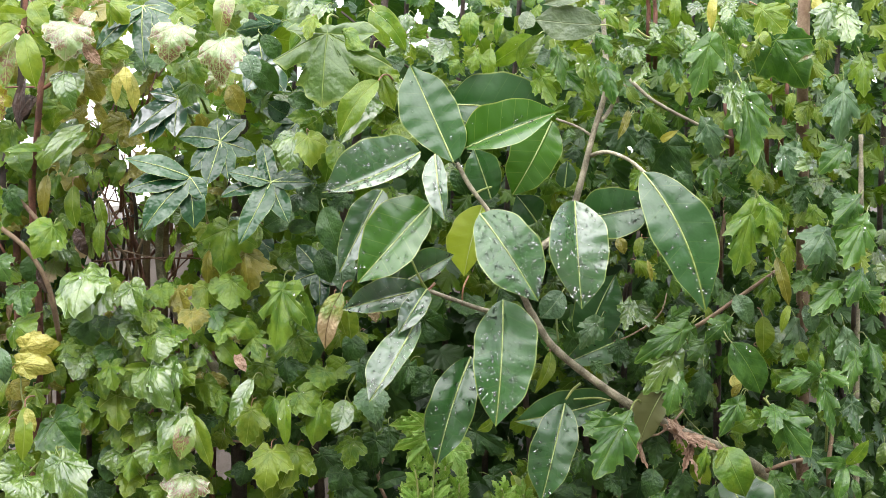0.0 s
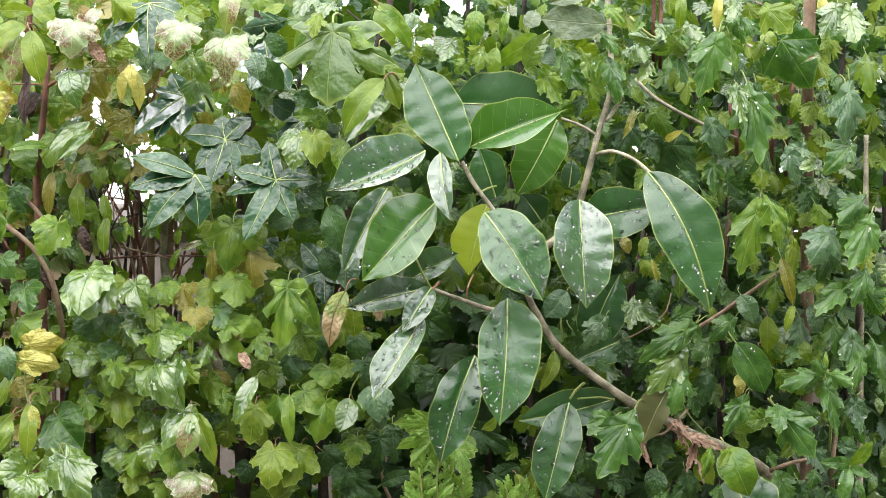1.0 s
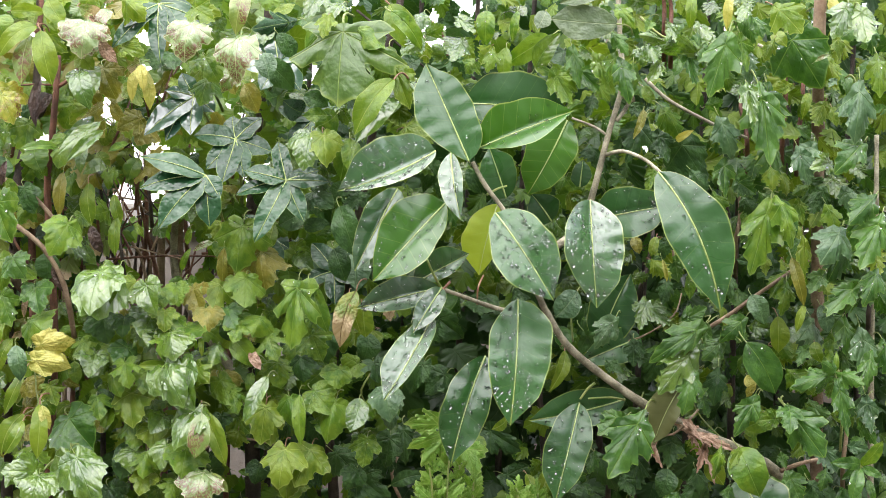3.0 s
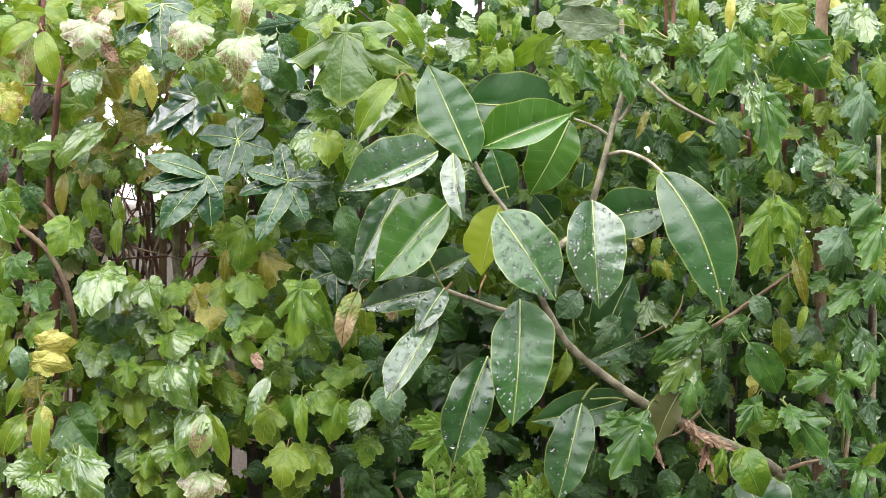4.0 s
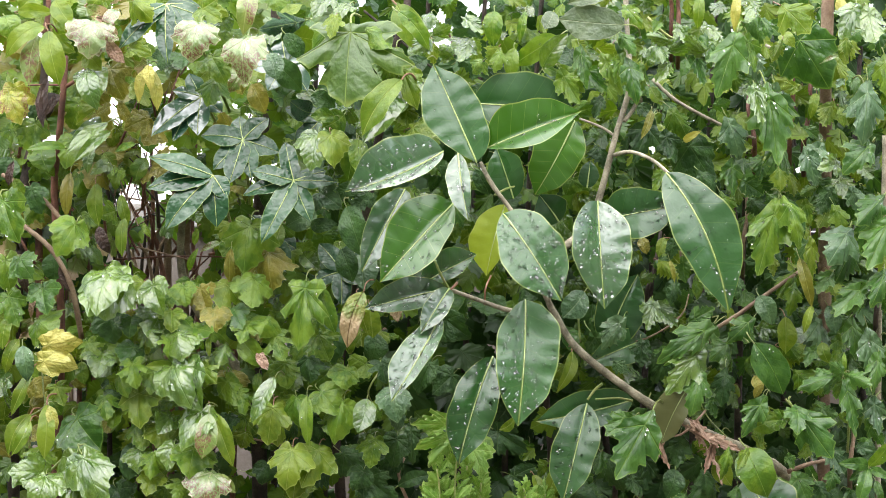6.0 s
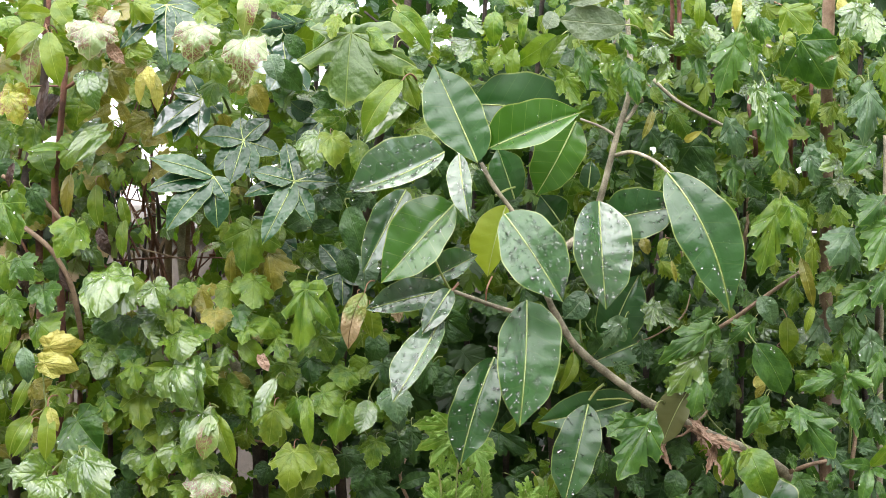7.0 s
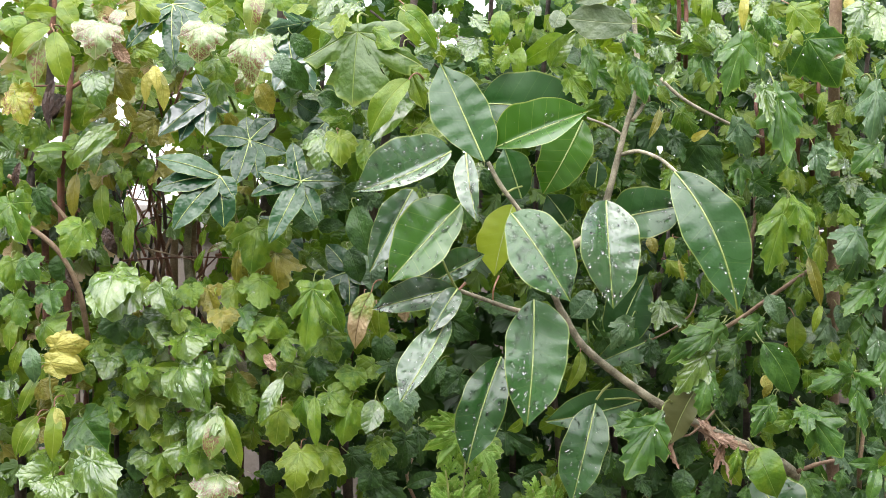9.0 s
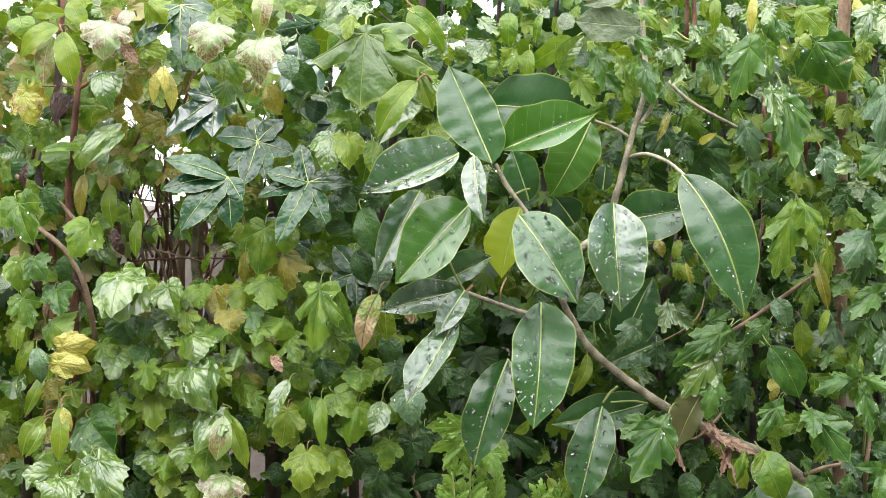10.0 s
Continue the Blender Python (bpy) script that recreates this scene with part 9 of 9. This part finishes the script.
# ---- inner foliage of the hedge, layer behind layer ----
def fill(plant, seed, x0, x1, z0, z1, y0, y1, count, shapes, mats, size, gaps=(), joined=False):
    """Leaves spread evenly but irregularly over a stretch of hedge; gaps are (x, z, rx, rz) left thin."""
    rnd = random.Random(seed)
    cols = max(1, round(math.sqrt(count * (x1 - x0) / (z1 - z0))))
    rows = max(1, math.ceil(count / cols))
    verts, faces, uvs, tints = [], [], [], []
    for i in range(cols):
        for k in range(rows):
            x = x0 + (x1 - x0) * (i + rnd.uniform(-0.2, 1.2)) / cols
            z = z0 + (z1 - z0) * (k + rnd.uniform(-0.2, 1.2)) / rows
            y = rnd.uniform(y0, y1)
            n = size * rnd.uniform(0.7, 1.25)
            turn, lean = rnd.gauss(0, 0.8), rnd.uniform(-0.2, 1.1)
            shape, mat, roll = rnd.choice(shapes), rnd.choice(mats), rnd.uniform(-50, 50)
            if any(((x * 3.1 / y - gx) / rx) ** 2 + ((1.5 + (z - 1.5) * 3.1 / y - gz) / rz) ** 2 < rnd.uniform(0.6, 1.2) for gx, gz, rx, rz in gaps):
                continue
            base = Vector((x, y, z))
            tip = base + n * Vector((math.sin(turn), -lean, -math.cos(turn)))
            if not joined:
                leaf(plant, shape, base, tip, mat, roll)
                continue
            SEED[0] += 1
            me = lobed_small(shape, SEED[0] % 6)
            m = Matrix.Translation(-plant.location) @ aim(base, tip, roll) @ Matrix.Scale(n, 4)
            o = len(verts)
            verts.extend(m @ Vector(v) for v in me[0])
            faces.extend([tuple(q + o for q in f) for f in me[1]])
            uvs.extend(me[2])
    if joined:
        ob = part("inner_leaves", mesh_of("inner_leaves", verts, faces, MAT[mats[0]], uvs), plant)
        tagged(ob, kind="stuff")


SMALL = {}


def lobed_small(shape, version):
    """A lobed leaf of few faces, for the joined foliage."""
    if (shape, version) not in SMALL:
        rnd = random.Random(f"small{shape}{version}")
        ring, joint, ends = outline(shape, rnd, 0.04)
        fold, bow = rnd.uniform(-0.4, 0.3), rnd.uniform(0.0, 0.5)
        verts, uvs, faces = [(0.0, joint[1], 0.0)], [(0.0, 0.0)], []
        for x, y in ring:
            verts.append((x, y, fold * abs(x) + bow * (0.6 * y - y * y) + rnd.uniform(-0.05, 0.05)))
            uvs.append((abs(x), y))
        for i in range(len(ring)):
            faces.append((0, 1 + i, 1 + (i + 1) % len(ring)))
        SMALL[(shape, version)] = (verts, faces, uvs)
    return SMALL[(shape, version)]


SKY = [(0.0, 1.84, 0.036, 0.0144), (-0.02, 1.86, 0.0432, 0.018)]
GAPS = [(-0.482, 1.644, 0.0115, 0.0086), (-0.499, 1.577, 0.0158, 0.0158), (-0.541, 1.749, 0.0086, 0.0072), (-0.56, 1.66, 0.0086, 0.0144), (-0.61, 1.71, 0.0086, 0.0086), (-0.635, 1.61, 0.0101, 0.0216), (-0.39, 1.56, 0.0144, 0.0108), (-0.47, 1.82, 0.0144, 0.0086), (-0.56, 1.55, 0.0086, 0.0144), (-0.41, 1.74, 0.0216, 0.013), (-0.36, 1.74, 0.018, 0.013), (-0.31, 1.69, 0.0216, 0.0101), (-0.44, 1.64, 0.0144, 0.0144), (-0.53, 1.74, 0.0108, 0.0086), (-0.44, 1.79, 0.0144, 0.0086), (-0.45, 1.575, 0.0396, 0.0324), (-0.42, 1.495, 0.0936, 0.0432), (-0.62, 1.6, 0.0158, 0.036), (-0.29, 1.19, 0.036, 0.036), (-0.52, 1.61, 0.036, 0.0144), (-0.49, 1.705, 0.036, 0.0202), (-0.4, 1.66, 0.0144, 0.0144)] + SKY
REAR = GAPS + [(-0.34, 1.21, 0.05, 0.04), (-0.15, 1.17, 0.05, 0.05), (-0.42, 1.42, 0.14, 0.05), (-0.24, 1.37, 0.06, 0.04)]
SPECKS = [(0.50, 1.70, 0.018, 0.03), (0.375, 1.735, 0.014, 0.014), (0.335, 1.94, 0.03, 0.02), (0.62, 1.78, 0.012, 0.02)]
DARK = [(0.06, 1.28, 0.09, 0.14), (0.0, 1.16, 0.1, 0.06), (0.25, 1.2, 0.07, 0.07)]
fill(yellowing, 11, -0.80, -0.22, 1.10, 1.96, 3.03, 3.17, 290, ["t", "m", "t", "o"], ["mid", "lime", "wet", "ochre", "mid", "wet", "dark"], 0.032, GAPS)
fill(green, 12, -0.24, 0.24, 1.10, 1.96, 3.05, 3.20, 250, ["t", "m", "s"], ["mid", "dark", "wet", "lime", "serrate"], 0.034, GAPS + DARK)
fill(toothed, 13, 0.20, 0.80, 1.10, 1.96, 3.00, 3.15, 290, ["s", "e", "s", "o"], ["serrate", "mid", "wet", "serrate", "lime", "wet"], 0.035, DARK + SPECKS)
fill(yellowing, 14, -0.80, -0.22, 1.08, 2.0, 3.10, 3.24, 200, ["t", "m"], ["lime"], 0.034, REAR, True)
fill(yellowing, 15, -0.80, -0.22, 1.08, 2.0, 3.08, 3.24, 220, ["t", "m"], ["mid"], 0.032, REAR, True)
fill(green, 16, -0.24, 0.24, 1.08, 2.0, 3.10, 3.24, 260, ["t", "s"], ["mid"], 0.036, GAPS + DARK, True)
fill(toothed, 17, 0.20, 0.80, 1.30, 2.0, 3.08, 3.22, 240, ["s", "e"], ["serrate"], 0.037, DARK + SPECKS, True)
fill(toothed, 18, 0.20, 0.80, 1.46, 2.0, 3.08, 3.22, 130, ["s", "e"], ["lime"], 0.034, DARK + SPECKS, True)
fill(toothed, 19, 0.20, 0.80, 1.08, 2.0, 3.04, 3.16, 90, ["s", "e"], ["wet"], 0.028, DARK + SPECKS, True)
fill(yellowing, 20, -0.80, -0.22, 1.08, 2.0, 3.05, 3.16, 90, ["t", "m"], ["wet"], 0.028, REAR, True)
fill(yellowing, 21, -0.95, -0.22, 0.0, 1.98, 3.25, 3.5, 800, ["t", "m"], ["mid"], 0.05, REAR, True)
# From here on, layers in "dark" paint the shade inside the hedge.
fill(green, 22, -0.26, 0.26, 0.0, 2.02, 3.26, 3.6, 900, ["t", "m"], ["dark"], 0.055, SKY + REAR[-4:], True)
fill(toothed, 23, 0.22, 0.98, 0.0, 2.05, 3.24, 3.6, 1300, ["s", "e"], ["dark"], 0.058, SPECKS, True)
fill(yellowing, 26, -0.82, -0.42, 1.60, 1.96, 3.06, 3.22, 80, ["t", "m"], ["ochre"], 0.04, GAPS, True)
fill(yellowing, 28, -0.82, -0.45, 1.30, 1.90, 3.06, 3.2, 40, ["t", "m"], ["rust"], 0.03, GAPS, True)
fill(toothed, 29, 0.05, 0.80, 1.62, 2.0, 3.01, 3.12, 130, ["s", "e"], ["lime"], 0.036, SPECKS, True)
fill(toothed, 30, 0.25, 0.80, 1.55, 2.0, 3.16, 3.26, 160, ["s", "e"], ["mid"], 0.042, SPECKS, True)
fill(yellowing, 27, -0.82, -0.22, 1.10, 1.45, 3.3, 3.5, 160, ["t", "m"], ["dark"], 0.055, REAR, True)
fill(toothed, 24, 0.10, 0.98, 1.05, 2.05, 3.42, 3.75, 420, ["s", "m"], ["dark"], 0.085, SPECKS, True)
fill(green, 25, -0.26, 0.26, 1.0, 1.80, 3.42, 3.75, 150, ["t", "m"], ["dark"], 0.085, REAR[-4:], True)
fill(yellowing, 31, -0.95, -0.22, 0.0, 1.08, 3.02, 3.22, 300, ["t", "m"], ["mid"], 0.055, (), True)
fill(green, 32, -0.26, 0.26, 0.0, 1.08, 3.02, 3.22, 220, ["t", "m"], ["mid"], 0.06, (), True)
fill(toothed, 33, 0.22, 0.98, 0.0, 1.08, 3.02, 3.22, 320, ["s", "e"], ["serrate"], 0.062, (), True)
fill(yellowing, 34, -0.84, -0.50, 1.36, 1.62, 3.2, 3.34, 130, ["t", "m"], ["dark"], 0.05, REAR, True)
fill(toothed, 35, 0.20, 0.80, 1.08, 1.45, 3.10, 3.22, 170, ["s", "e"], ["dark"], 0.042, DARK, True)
